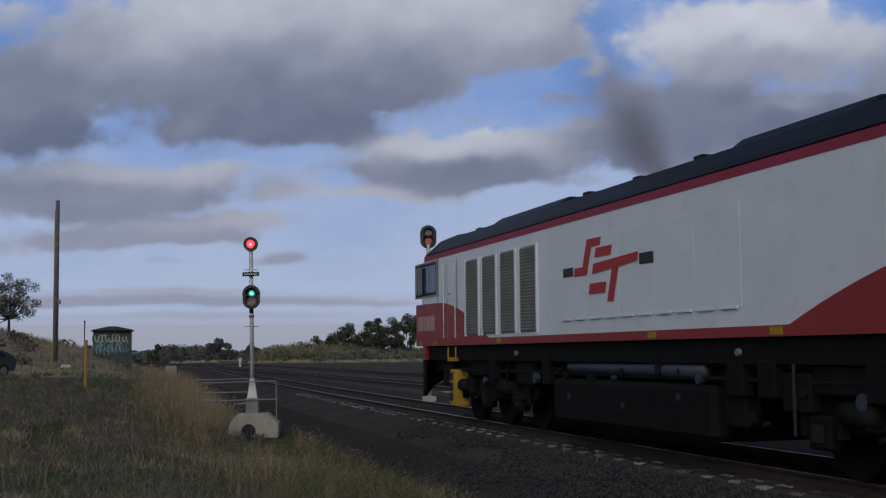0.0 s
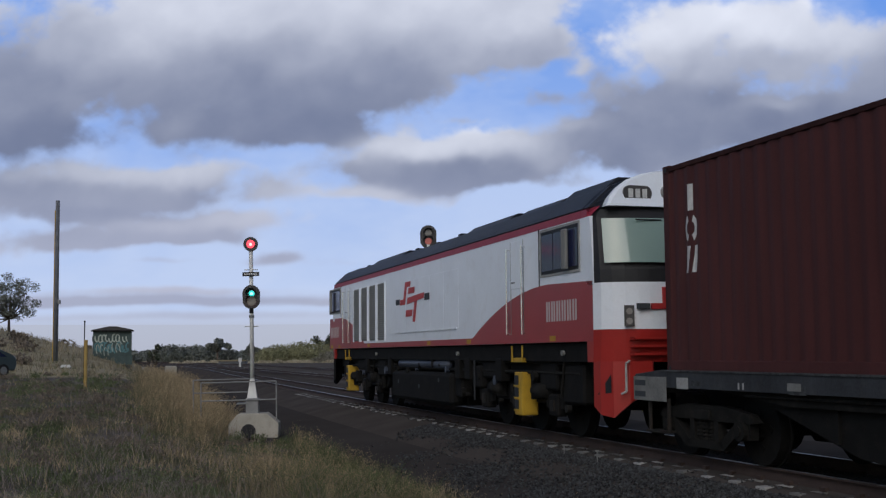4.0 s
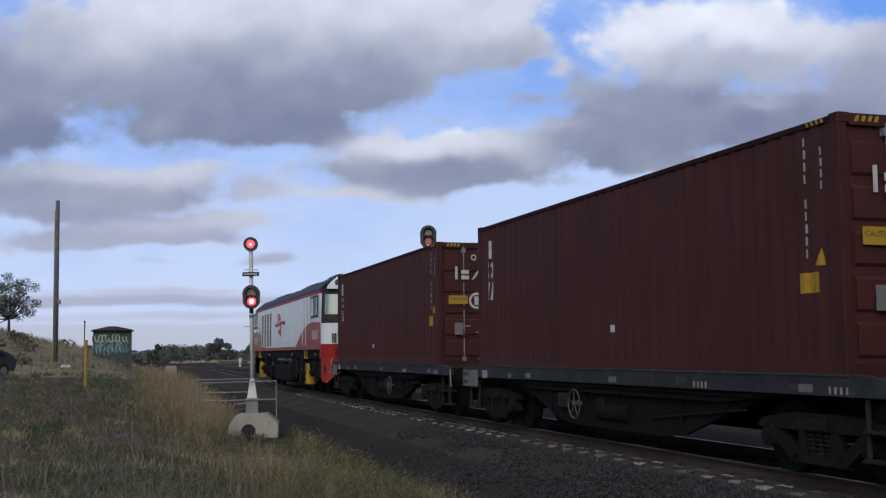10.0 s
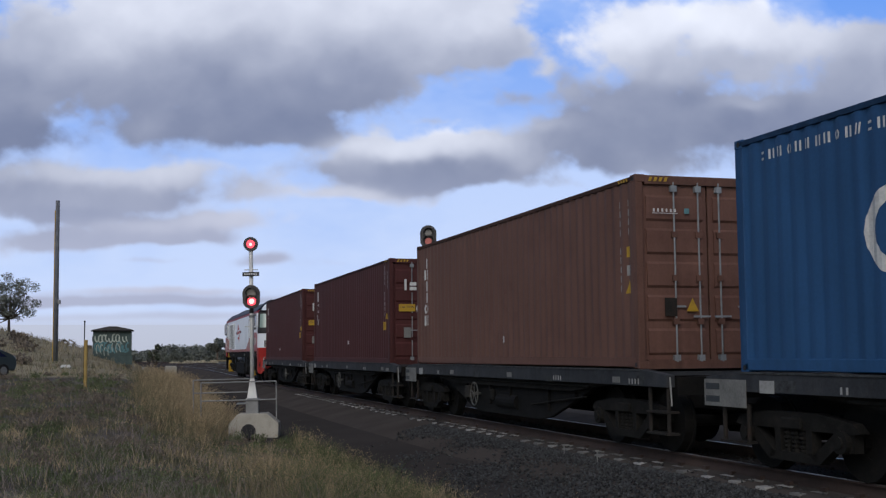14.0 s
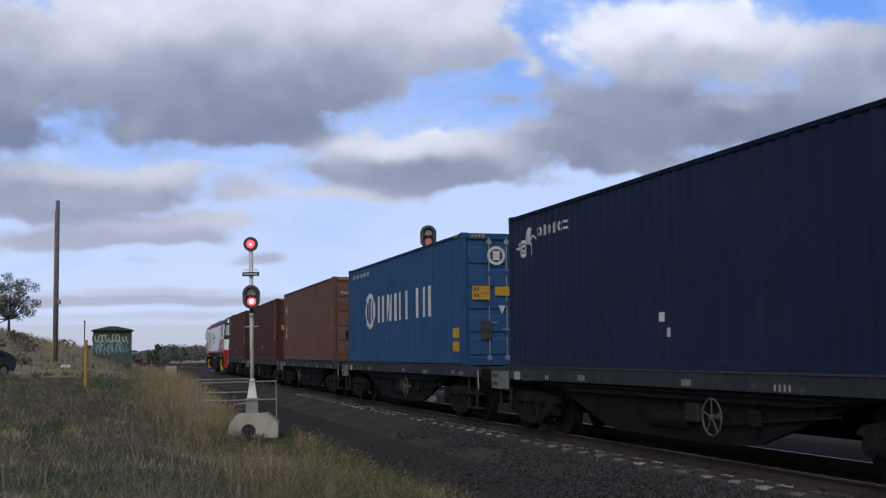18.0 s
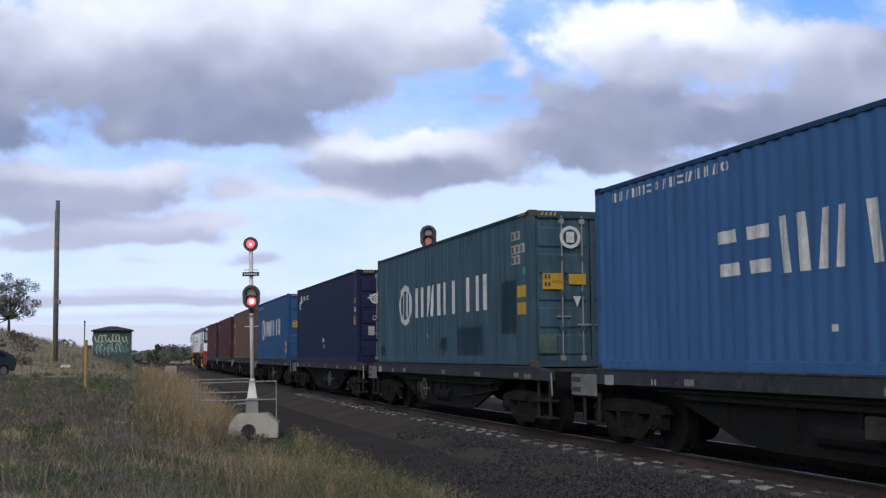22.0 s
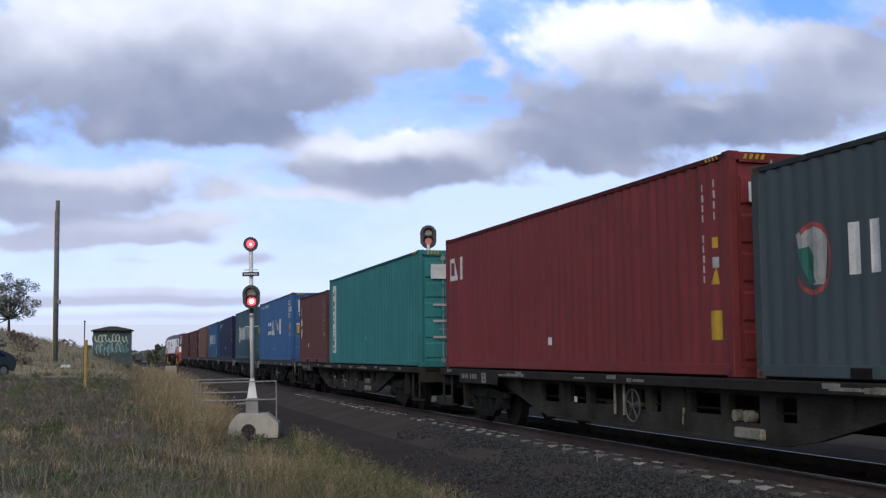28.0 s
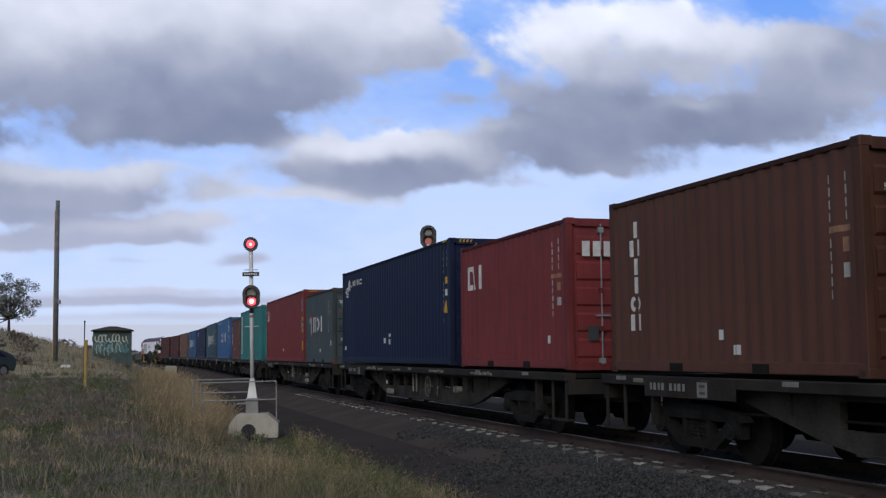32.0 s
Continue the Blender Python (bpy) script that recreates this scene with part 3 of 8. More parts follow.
def stones():
    """Loose ballast stones on the shoulder that the camera sees nearest."""
    n = 52000
    u = -9 + 20 * rng.random(n) ** 1.15
    d = 1.28 + 3.1 * rng.random(n) ** 1.5
    patch = np.sin(u * 1.1 + 1.2 * np.sin(d * 1.7)) * np.sin(d * 1.9 + 0.8 * u) + rng.normal(0, 0.45, n)
    thin = patch > np.interp(d, [1.3, 1.8, 3.2, 4.4], [-2.0, -0.9, 0.1, 0.9]) + np.interp(u, [-9, -2, 4, 12], [-0.6, 0, 0.7, 1.3])
    crib = rng.random(n) < 0.16
    d = np.where(crib, rng.uniform(-1.5, 1.3, n), d)
    u = np.where(crib, -9 + 30 * rng.random(n), u)
    keep = thin | crib
    u, d = u[keep], d[keep]
    n = len(u)
    x, y, th = on_track(u, d)
    z = np.interp(d, [-1.45, -1.1, 0.8, 0.88, 1.0, 1.08, 1.17, 1.3, 2.0, 2.5, 4.4], [-0.26, -0.16, -0.16, -0.2, -0.2, -0.162, -0.17, -0.225, -0.36, -0.475, -0.52])
    s = rng.uniform(0.01, 0.028, (n, 1, 1))
    octa = np.array([[1, 0, 0], [-1, 0, 0], [0, 1, 0], [0, -1, 0], [0, 0, 0.8], [0, 0, -0.8]], float)
    v = octa[None] * s * rng.uniform(0.6, 1.3, (n, 6, 1)) + rng.normal(0, 0.006, (n, 6, 3)) + np.stack([x, y, z + 0.012], -1)[:, None]
    f = np.array([[0, 2, 4], [2, 1, 4], [1, 3, 4], [3, 0, 4], [2, 0, 5], [1, 2, 5], [3, 1, 5], [0, 3, 5]])
    faces = (f[None] + 6 * np.arange(n)[:, None, None]).reshape(-1, 3)
    tagged(new("ballast_stones", arrays("ballast_stones", v.reshape(-1, 3), faces, M["stone"])), "loose dark grey ballast stones beside the rail", "ballast", kind="stuff")


stones()


def blades(name, x, y, height, width, lean, material, label, curl=0.5):
    """Tufts of bent grass blades at the points x, y."""
    n = len(x)
    z = ground_z(x, y) - 0.04
    a = rng.uniform(0, 2 * math.pi, n)
    w = np.stack([np.cos(a), np.sin(a), np.zeros(n)], -1) * (width * rng.uniform(0.6, 1.3, n))[:, None]
    b = rng.uniform(0, 2 * math.pi, n)
    out = np.stack([np.cos(b), np.sin(b), np.zeros(n)], -1) * (height * lean * rng.uniform(0.2, 1, n))[:, None]
    base = np.stack([x, y, z], -1)
    up = np.zeros((n, 3))
    up[:, 2] = height
    v = np.stack([base - w, base + w, base + 0.55 * up + out * 0.35 - w * 0.7, base + 0.55 * up + out * 0.35 + w * 0.7, base + up + out - w * 0.12, base + up + out + w * 0.12], 1)
    k = 6 * np.arange(n)[:, None]
    f = np.concatenate([k + [0, 1, 3, 2], k + [2, 3, 5, 4]], 1).reshape(-1, 4)
    tagged(new(name, arrays(name, v.reshape(-1, 3), f, material)), label, "grass", kind="stuff")


def plumes(name, x, y, top, length, spread, grain, material, label, each=9):
    """Feathery seed heads: small flakes round the upper end of stalks that stand at x, y and are 'top' high."""
    n = len(x)
    lean = rng.normal(0, 0.16, (n, 2)) * top[:, None]
    base = np.stack([x + lean[:, 0], y + lean[:, 1], ground_z(x, y) + top], -1)
    k = np.repeat(np.arange(n), each)
    f = rng.random(len(k))
    p = base[k] + rng.normal(0, 1, (len(k), 3)) * (spread[k] * (0.35 + 0.65 * np.sin(math.pi * np.clip(f + 0.1, 0, 1))))[:, None] * [1, 1, 0.3]
    p[:, 2] -= f * length[k]
    p[:, :2] -= (lean[k] * (f * length[k] / top[k])[:, None])
    g = grain[k][:, None]
    a, b = rng.normal(0, 0.5, (len(k), 3)) * g, rng.normal(0, 1.0, (len(k), 3)) * g * [0.4, 0.4, 1.3]
    v = np.stack([p - a, p - b, p + a, p + b], 1).reshape(-1, 3)
    tagged(new(name, arrays(name, v, 4 * np.arange(len(k))[:, None] + np.arange(4)[None], material)), label, "grass", kind="stuff")


def patchy(x, y, seed, size):
    """Where a kind of plant grows: a field of soft patches of about that size, near -0.5 to 0.5."""
    return fbm(x / size + 40, y / (size * 1.5) + 40, seed, 3) * 1.6


def grass():
    # short mixed grass in clumps over the bank, bare dark soil between them
    n = 135000
    y = 11.3 * (78 / 11.3) ** rng.random(n)
    x = -y * rng.uniform(-0.06, 0.47, n) - 0.4
    d, u = lateral(x, y)
    green, straw, bare = patchy(x, y, 301, 1.3), patchy(x, y, 311, 0.9), patchy(x, y, 321, 0.7)
    keep = (d > 5.6) & (d < 40) & (bare + rng.normal(0, 0.1, n) > -0.07)
    x, y, green, straw = x[keep], y[keep], green[keep] + rng.normal(0, 0.1, keep.sum()), straw[keep] + rng.normal(0, 0.08, keep.sum())
    kinds = ((straw > 0.26, "straw_grass", "grass_dry", 0.13, "patches of pale dry grass on the bank"), ((straw <= 0.26) & (green > 0.02), "green_grass", "grass_green", 0.1, "low green grass on the bank"),
             ((straw <= 0.26) & (green <= 0.02), "mixed_grass", "grass_mid", 0.1, "short brown and green grass on the bank"))
    for sel, name, mt, h, lab in kinds:
        k = sel.sum()
        blades(name, x[sel], y[sel], h * rng.uniform(0.4, 1.6, k), 0.0013 + 0.00017 * y[sel], 1.1, M[mt], lab)
    # withered grey stems, leaning and tangled
    n = 15000
    y = 11.3 * (55 / 11.3) ** rng.random(n)
    x = -y * rng.uniform(-0.05, 0.46, n) - 0.3
    d, u = lateral(x, y)
    s = (d > 5.3) & (patchy(x, y, 331, 1.1) + rng.normal(0, 0.12, n) > 0.02)
    blades("withered_stems", x[s], y[s], rng.uniform(0.14, 0.44, s.sum()), 0.0012 + 0.00009 * y[s], 1.3, M["stem_grey"], "tangle of withered grey-brown stems on the bank", 0.5)
    # tall dry tussocks along the crest beside the road
    n = 820
    y = 15 * (88 / 15) ** rng.random(n)
    u = np.interp(y, TY[::4], US[::4])
    d = np.maximum(6.25 + rng.normal(0, 0.42, n) + 0.25 * np.sin(y * 0.9), 5.5)
    x, yy, _ = on_track(u, d)
    keep = rng.random(n) < np.interp(y, [14, 22, 27, 88], [0.22, 0.4, 1, 1])
    keep &= ~((np.abs(x + 0.155 * yy) < 1.1) & (yy > 19) & (yy < 28.8))
    x, yy = x[keep], yy[keep]
    tall = rng.uniform(0.35, 1.0, len(x)) * np.interp(yy, [14, 26, 34, 50, 88], [0.5, 0.85, 1.2, 1.4, 1.0])
    k = rng.integers(0, len(x), 76000)
    r, a = np.abs(rng.normal(0, 0.28, len(k))), rng.uniform(0, 2 * math.pi, len(k))
    px, py = x[k] + r * np.cos(a), yy[k] + 1.4 * r * np.sin(a)
    h = tall[k] * rng.uniform(0.35, 1.05, len(k)) * np.exp(-0.6 * r)
    pick = rng.random(len(k)) < np.interp(d[keep][k], [5.6, 6.3, 7.0], [0.85, 0.7, 0.2])
    for sel, name, mt, lab in ((pick, "tall_dry_grass", "grass_dry", "tall dry straw-coloured tussocks along the crest of the bank"), (~pick, "tall_mixed_grass", "grass_mid", "tall brown-green tussock grass along the crest of the bank")):
        blades(name, px[sel], py[sel], h[sel], 0.001 + 0.0001 * py[sel], 0.9, M[mt], lab, 0.8)
    q = np.flatnonzero((h > 0.3) & (rng.random(len(k)) < 0.2))
    plumes("tussock_plumes", px[q], py[q], h[q] * 1.08, 0.1 + 0.24 * h[q], 0.008 + 0.0005 * py[q], 0.003 + 0.00022 * py[q], M["seed_head"], "feathery straw-coloured seed heads above the tussocks")
    # seeding weeds and low plants down to the edge of the road
    n = 430
    y = 11.3 * (30 / 11.3) ** rng.random(n)
    u = np.interp(y, TY[::4], US[::4])
    x, yy, _ = on_track(u, 4.7 + 1.9 * rng.random(n) ** 1.1)
    k = rng.integers(0, n, 62000)
    r, a = np.abs(rng.normal(0, 0.22, len(k))), rng.uniform(0, 2 * math.pi, len(k))
    px, py = x[k] + r * np.cos(a), yy[k] + 1.3 * r * np.sin(a)
    keep = ~((np.abs(px + 4.5) < 0.7) & (py > 25.5) & (py < 28.6))
    px, py, k, r = px[keep], py[keep], k[keep], r[keep]
    h = rng.uniform(0.18, 0.6, n)[k] * rng.uniform(0.3, 1.0, len(k)) * np.exp(-0.9 * r)
    h = np.where((np.abs(px + 0.17 * py) < 1.0) & (py > 17) & (py < 28.6), np.minimum(h, 0.13), h)      # trodden ground before the signal
    hue = rng.random(n)[k] + rng.normal(0, 0.1, len(k))
    tint, straw = hue < 0.58, hue > 0.88
    for sel, name, mt, lab in ((straw, "edge_straw", "grass_dry", "tall pale seeding grass at the edge of the road"), (tint, "edge_weeds", "grass_green", "low green weeds at the edge of the road"), (~tint & ~straw, "edge_grass", "grass_mid", "straggling dry grass at the edge of the road")):
        blades(name, px[sel], py[sel], h[sel], 0.0012 + 0.00013 * py[sel], 1.0, M[mt], lab, 0.9)
    q = np.flatnonzero((h > 0.16) & (rng.random(len(k)) < 0.17))
    gq, sq = q[hue[q] < 0.62], q[hue[q] >= 0.62]
    plumes("weed_heads", px[gq], py[gq], h[gq] * 1.1, 0.06 + 0.3 * h[gq], 0.012 + 0.0006 * py[gq], 0.0026 + 0.0002 * py[gq], M["seed_green"], "feathery green and brown seed heads by the road")
    plumes("straw_heads", px[sq], py[sq], h[sq] * 1.15, 0.06 + 0.24 * h[sq], 0.009 + 0.0005 * py[sq], 0.0026 + 0.0002 * py[sq], M["seed_head"], "pale seed heads by the road")
    # bare pale stalks among the short grass, most of them leaning
    n = 2600
    y = 11.6 * (60 / 11.6) ** rng.random(n)
    x = -y * rng.uniform(-0.02, 0.46, n) - 0.4
    d, u = lateral(x, y)
    s = (d > 5.4) & (patchy(x, y, 341, 1.2) + rng.normal(0, 0.12, n) > 0.05)
    blades("dry_stalks", x[s], y[s], rng.uniform(0.2, 0.5, s.sum()), 0.0015 + 0.00009 * y[s], 1.1, M["grass_dry"], "thin pale dry stalks among the short grass", 0.5)
    # low leafy weeds in patches
    for name, mt, count, lab, sd, cut in (("leafy_weeds", "weed_green", 640, "low leafy green weeds in patches on the bank", 351, 0.12), ("withered_weeds", "weed_brown", 420, "low withered brown weeds in patches on the bank", 361, 0.0)):
        y = 11.3 * (60 / 11.3) ** rng.random(count * 3)
        x = -y * rng.uniform(-0.05, 0.44, count * 3) - 0.2
        d, u = lateral(x, y)
        s = (d > 5.0) & (patchy(x, y, sd, 1.4) + rng.normal(0, 0.1, len(x)) > cut)
        x, y = x[s][:count], y[s][:count]
        k = rng.integers(0, len(x), 62000)
        size = rng.uniform(0.1, 0.3, len(x))[k] * np.interp(y[k], [11, 30, 60], [0.8, 1.0, 1.4])
        p = rng.normal(0, 1, (len(k), 3))
        p = p / np.linalg.norm(p, axis=1, keepdims=True) * (rng.random((len(k), 1)) ** 0.5) * size[:, None] * [1.2, 1.2, 0.62]
        c = np.stack([x[k], y[k], ground_z(x, y)[k] + 0.25 * size], -1)
        leaf = (0.004 + 0.00034 * y[k])[:, None]
        a, b = rng.normal(0, 1, (len(k), 3)) * leaf, rng.normal(0, 0.6, (len(k), 3)) * leaf
        v = np.stack([c + p - a, c + p + b, c + p + a, c + p - b], 1).reshape(-1, 3)
        tagged(new(name, arrays(name, v, 4 * np.arange(len(k))[:, None] + np.arange(4)[None], M[mt])), lab, "weeds", kind="stuff")
    # rough grass of the mound and of the far plain
    n = 16000
    x, y = rng.uniform(-70, -18, n), rng.uniform(58, 112, n)
    d, u = lateral(x, y)
    s = d > 7
    blades("mound_grass", x[s], y[s], rng.uniform(0.12, 0.42, s.sum()), np.full(s.sum(), 0.022), 0.6, M["mound_grass"], "rough yellow grass on the far mound")


grass()


# ---------------------------------------------------------------- trees and scrub
def tree(x, y, height, spread, material, label, seed, leaves=2600, leaf=0.22, trunk=0.3, bare=0.35, clumps=16, low=0.25):
    r = np.random.default_rng(seed)
    z = float(ground_z([x], [y])[0])
    t = tagged(new("tree"), label, "tree")
    t.matrix_basis = pose(x, y, z - 0.1)
    bm = bmesh.new()
    fork = Vector((0, 0, height * bare))
    tube(bm, (0, 0, 0), fork, trunk, 8, trunk * 0.7)
    cs = []
    for k in range(clumps):
        a = r.uniform(0, 2 * math.pi)
        q = r.random() ** 0.6
        c = Vector((math.cos(a) * spread * q, math.sin(a) * spread * q * 0.8, height * (bare + (1 - bare) * (low + (0.93 - low) * r.random() * (1 - 0.45 * q)))))
        cs.append((c, spread * r.uniform(0.18, 0.34)))
        mid = fork.lerp(c, 0.5) + Vector(r.normal(0, 0.06 * height, 3))
        tube(bm, fork, mid, trunk * 0.4, 6, trunk * 0.24)
        tube(bm, mid, c, trunk * 0.24, 5, trunk * 0.06)
    part("trunk", bm, M["bark"], t, smooth=True)
    n = leaves
    k = r.integers(0, len(cs), n)
    cc, rr = np.array([c[0] for c in cs])[k], np.array([c[1] for c in cs])[k]
    p = r.normal(0, 1, (n, 3))
    p = p / np.linalg.norm(p, axis=1, keepdims=True) * (r.random((n, 1)) ** 0.45) * rr[:, None] * [1, 1, 0.75] + cc
    a, b = r.normal(0, 1, (n, 3)), r.normal(0, 1, (n, 3))
    a = a / np.linalg.norm(a, axis=1, keepdims=True) * leaf * r.uniform(0.5, 1.2, (n, 1))
    b = b / np.linalg.norm(b, axis=1, keepdims=True) * leaf * 0.6 * r.uniform(0.5, 1.2, (n, 1))
    v = np.stack([p - a, p + b, p + a, p - b], 1).reshape(-1, 3)
    part("crown", arrays("crown", v, (4 * np.arange(n)[:, None] + np.arange(4)[None]), material), None, t)
    return t


def at(px, depth):
    """x in the plan for a bearing and a depth."""
    return (px - 784) / FOCAL * depth


tree(at(16, 92), 92, 5.7, 2.5, M["leaf_grey"], "dark grey-green open gum tree on the grassy mound", 3, 8000, 0.09, 0.13, 0.2, 44, 0.06)
for px, dep, h, sp, sd in ((586, 236, 7.4, 3.6, 4), (612, 240, 8.6, 4.2, 5), (640, 238, 8.4, 4.2, 18), (664, 244, 11.0, 3.6, 6), (690, 238, 9.4, 4.0, 7), (722, 246, 12.6, 4.4, 8), (765, 248, 12.0, 4.8, 17)):
    tree(at(px, dep), dep, h, sp, M["leaf"], "dark gum tree with a clumpy crown", sd, 4200, 0.27, 0.26, 0.1, 22)
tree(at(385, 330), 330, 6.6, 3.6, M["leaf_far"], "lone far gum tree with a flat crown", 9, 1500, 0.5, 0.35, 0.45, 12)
tree(at(276, 160), 160, 4.2, 1.1, M["leaf"], "narrow dark shrub beside the line", 10, 900, 0.25, 0.12, 0.1, 12)
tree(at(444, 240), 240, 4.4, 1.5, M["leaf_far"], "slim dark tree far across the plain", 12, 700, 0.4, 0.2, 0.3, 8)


def far_wood():
    r = np.random.default_rng(21)
    vs = []
    for _ in range(330):
        dep = r.uniform(330, 520)
        px = r.uniform(120, 760)
        x = at(px, dep)
        h = r.uniform(1.8, 4.6) * (1.25 if 290 < px < 380 else 0.9)
        n = 430
        p = r.normal(0, 1, (n, 3))
        p = p / np.linalg.norm(p, axis=1, keepdims=True) * r.random((n, 1)) ** 0.4 * [h * 0.8, h * 0.5, h * 0.55] + [x, dep, h * 0.45 - 0.6]
        a, b = r.normal(0, 0.24, (n, 3)), r.normal(0, 0.19, (n, 3))
        vs.append(np.stack([p - a, p + b, p + a, p - b], 1).reshape(-1, 3))
    v = np.concatenate(vs)
    f = 4 * np.arange(len(v) // 4)[:, None] + np.arange(4)[None]
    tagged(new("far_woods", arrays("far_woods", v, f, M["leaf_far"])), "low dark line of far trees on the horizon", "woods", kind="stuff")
    # dry shrubs on the mound
    vs = []
    for _ in range(44):
        x, y = r.uniform(-46, -24), r.uniform(66, 98)
        h = r.uniform(0.3, 0.9)
        n = 110
        p = r.normal(0, 1, (n, 3))
        p = p / np.linalg.norm(p, axis=1, keepdims=True) * r.random((n, 1)) ** 0.4 * [h * 1.3, h, h * 0.7] + [x, y, float(ground_z([x], [y])[0]) + h * 0.35]
        a, b = r.normal(0, 0.09, (n, 3)), r.normal(0, 0.06, (n, 3))
        vs.append(np.stack([p - a, p + b, p + a, p - b], 1).reshape(-1, 3))
    v = np.concatenate(vs)
    tagged(new("mound_shrubs", arrays("mound_shrubs", v, 4 * np.arange(len(v) // 4)[:, None] + np.arange(4)[None], M["weed_brown"])), "low dull brown shrubs on the far mound", "shrubs", kind="stuff")
    # bushes in front of the trees by the line: a green bank of scrub, paler tussocks before it
    for name, mt, count, px0, px1, d0, d1, h0, h1, lab in (("green_scrub", "scrub", 110, 470, 640, 222, 236, 1.6, 5.2, "rounded yellow-green bushes beyond the tracks"),
                                                          ("grey_scrub", "scrub_grey", 80, 560, 860, 219, 228, 1.4, 3.4, "low grey-brown bushes under the far trees"),
                                                          ("pale_tussocks", "tussock", 220, 300, 920, 214.5, 219, 0.4, 1.1, "pale dry tussocks along the far edge of the yard")):
        vs = []
        for _ in range(count):
            dep, px, h = r.uniform(d0, d1), r.uniform(px0, px1), r.uniform(h0, h1)
            if name == "green_scrub":
                h *= 0.55 + 0.45 * math.sin(math.pi * (px - px0 + 20) / (px1 - px0 + 40))
            n = 800 if h1 > 1.5 else 260
            p = r.normal(0, 1, (n, 3))
            p = p / np.linalg.norm(p, axis=1, keepdims=True) * r.random((n, 1)) ** 0.3 * [h * 0.9, h * 0.7, h * 0.55] + [at(px, dep), dep, h * 0.42 - 0.6]
            a, b = r.normal(0, 0.1, (n, 3)), r.normal(0, 0.08, (n, 3))
            vs.append(np.stack([p - a, p + b, p + a, p - b], 1).reshape(-1, 3))
        v = np.concatenate(vs)
        tagged(new(name, arrays(name, v, 4 * np.arange(len(v) // 4)[:, None] + np.arange(4)[None], M[mt])), lab, "scrub", kind="stuff")


far_wood()


# ---------------------------------------------------------------- signals
def disc(bm, x, y, z, r, y2, n=24):
    tube(bm, (x, y, z), (x, y2, z), r, n)


def head_oval(name, thing, z, w, h, lens_r, label=""):
    """A two-lamp head with a rounded oblong backing plate, facing -y, with short hoods."""
    bm = bmesh.new()
    pts = []
    for k in range(24):
        a = 2 * math.pi * k / 24
        pts.append((w / 2 * math.cos(a), z + (h - w) / 2 * (1 if math.sin(a) >= 0 else -1) + w / 2 * math.sin(a)))
    prism(bm, pts, "y", -0.06, 0.0)
    head = part(name, bm, M["head_grey"], thing, label)
    bm = bmesh.new()
    box(bm, -w * 0.3, w * 0.3, 0.0, 0.24, z - h * 0.36, z + h * 0.36)
    part("lamp_case", bm, M["black"], head, bevel=0.02)
    for s in (1, -1):
        zc = z + s * (h - w) / 2 * 1.05
        bm = bmesh.new()
        n = 16
        for k in range(n):
            a, b = math.pi * (k / n) * 1.1 - 0.05 * math.pi, math.pi * ((k + 1) / n) * 1.1 - 0.05 * math.pi
            q = [bm.verts.new((lens_r * 1.22 * math.cos(c), yy, zc + lens_r * 1.22 * math.sin(c))) for c, yy in ((a, -0.06), (b, -0.06), (b, -0.2), (a, -0.2))]
            bm.faces.new(q)
        part("hood", bm, M["black"], head)
    return head


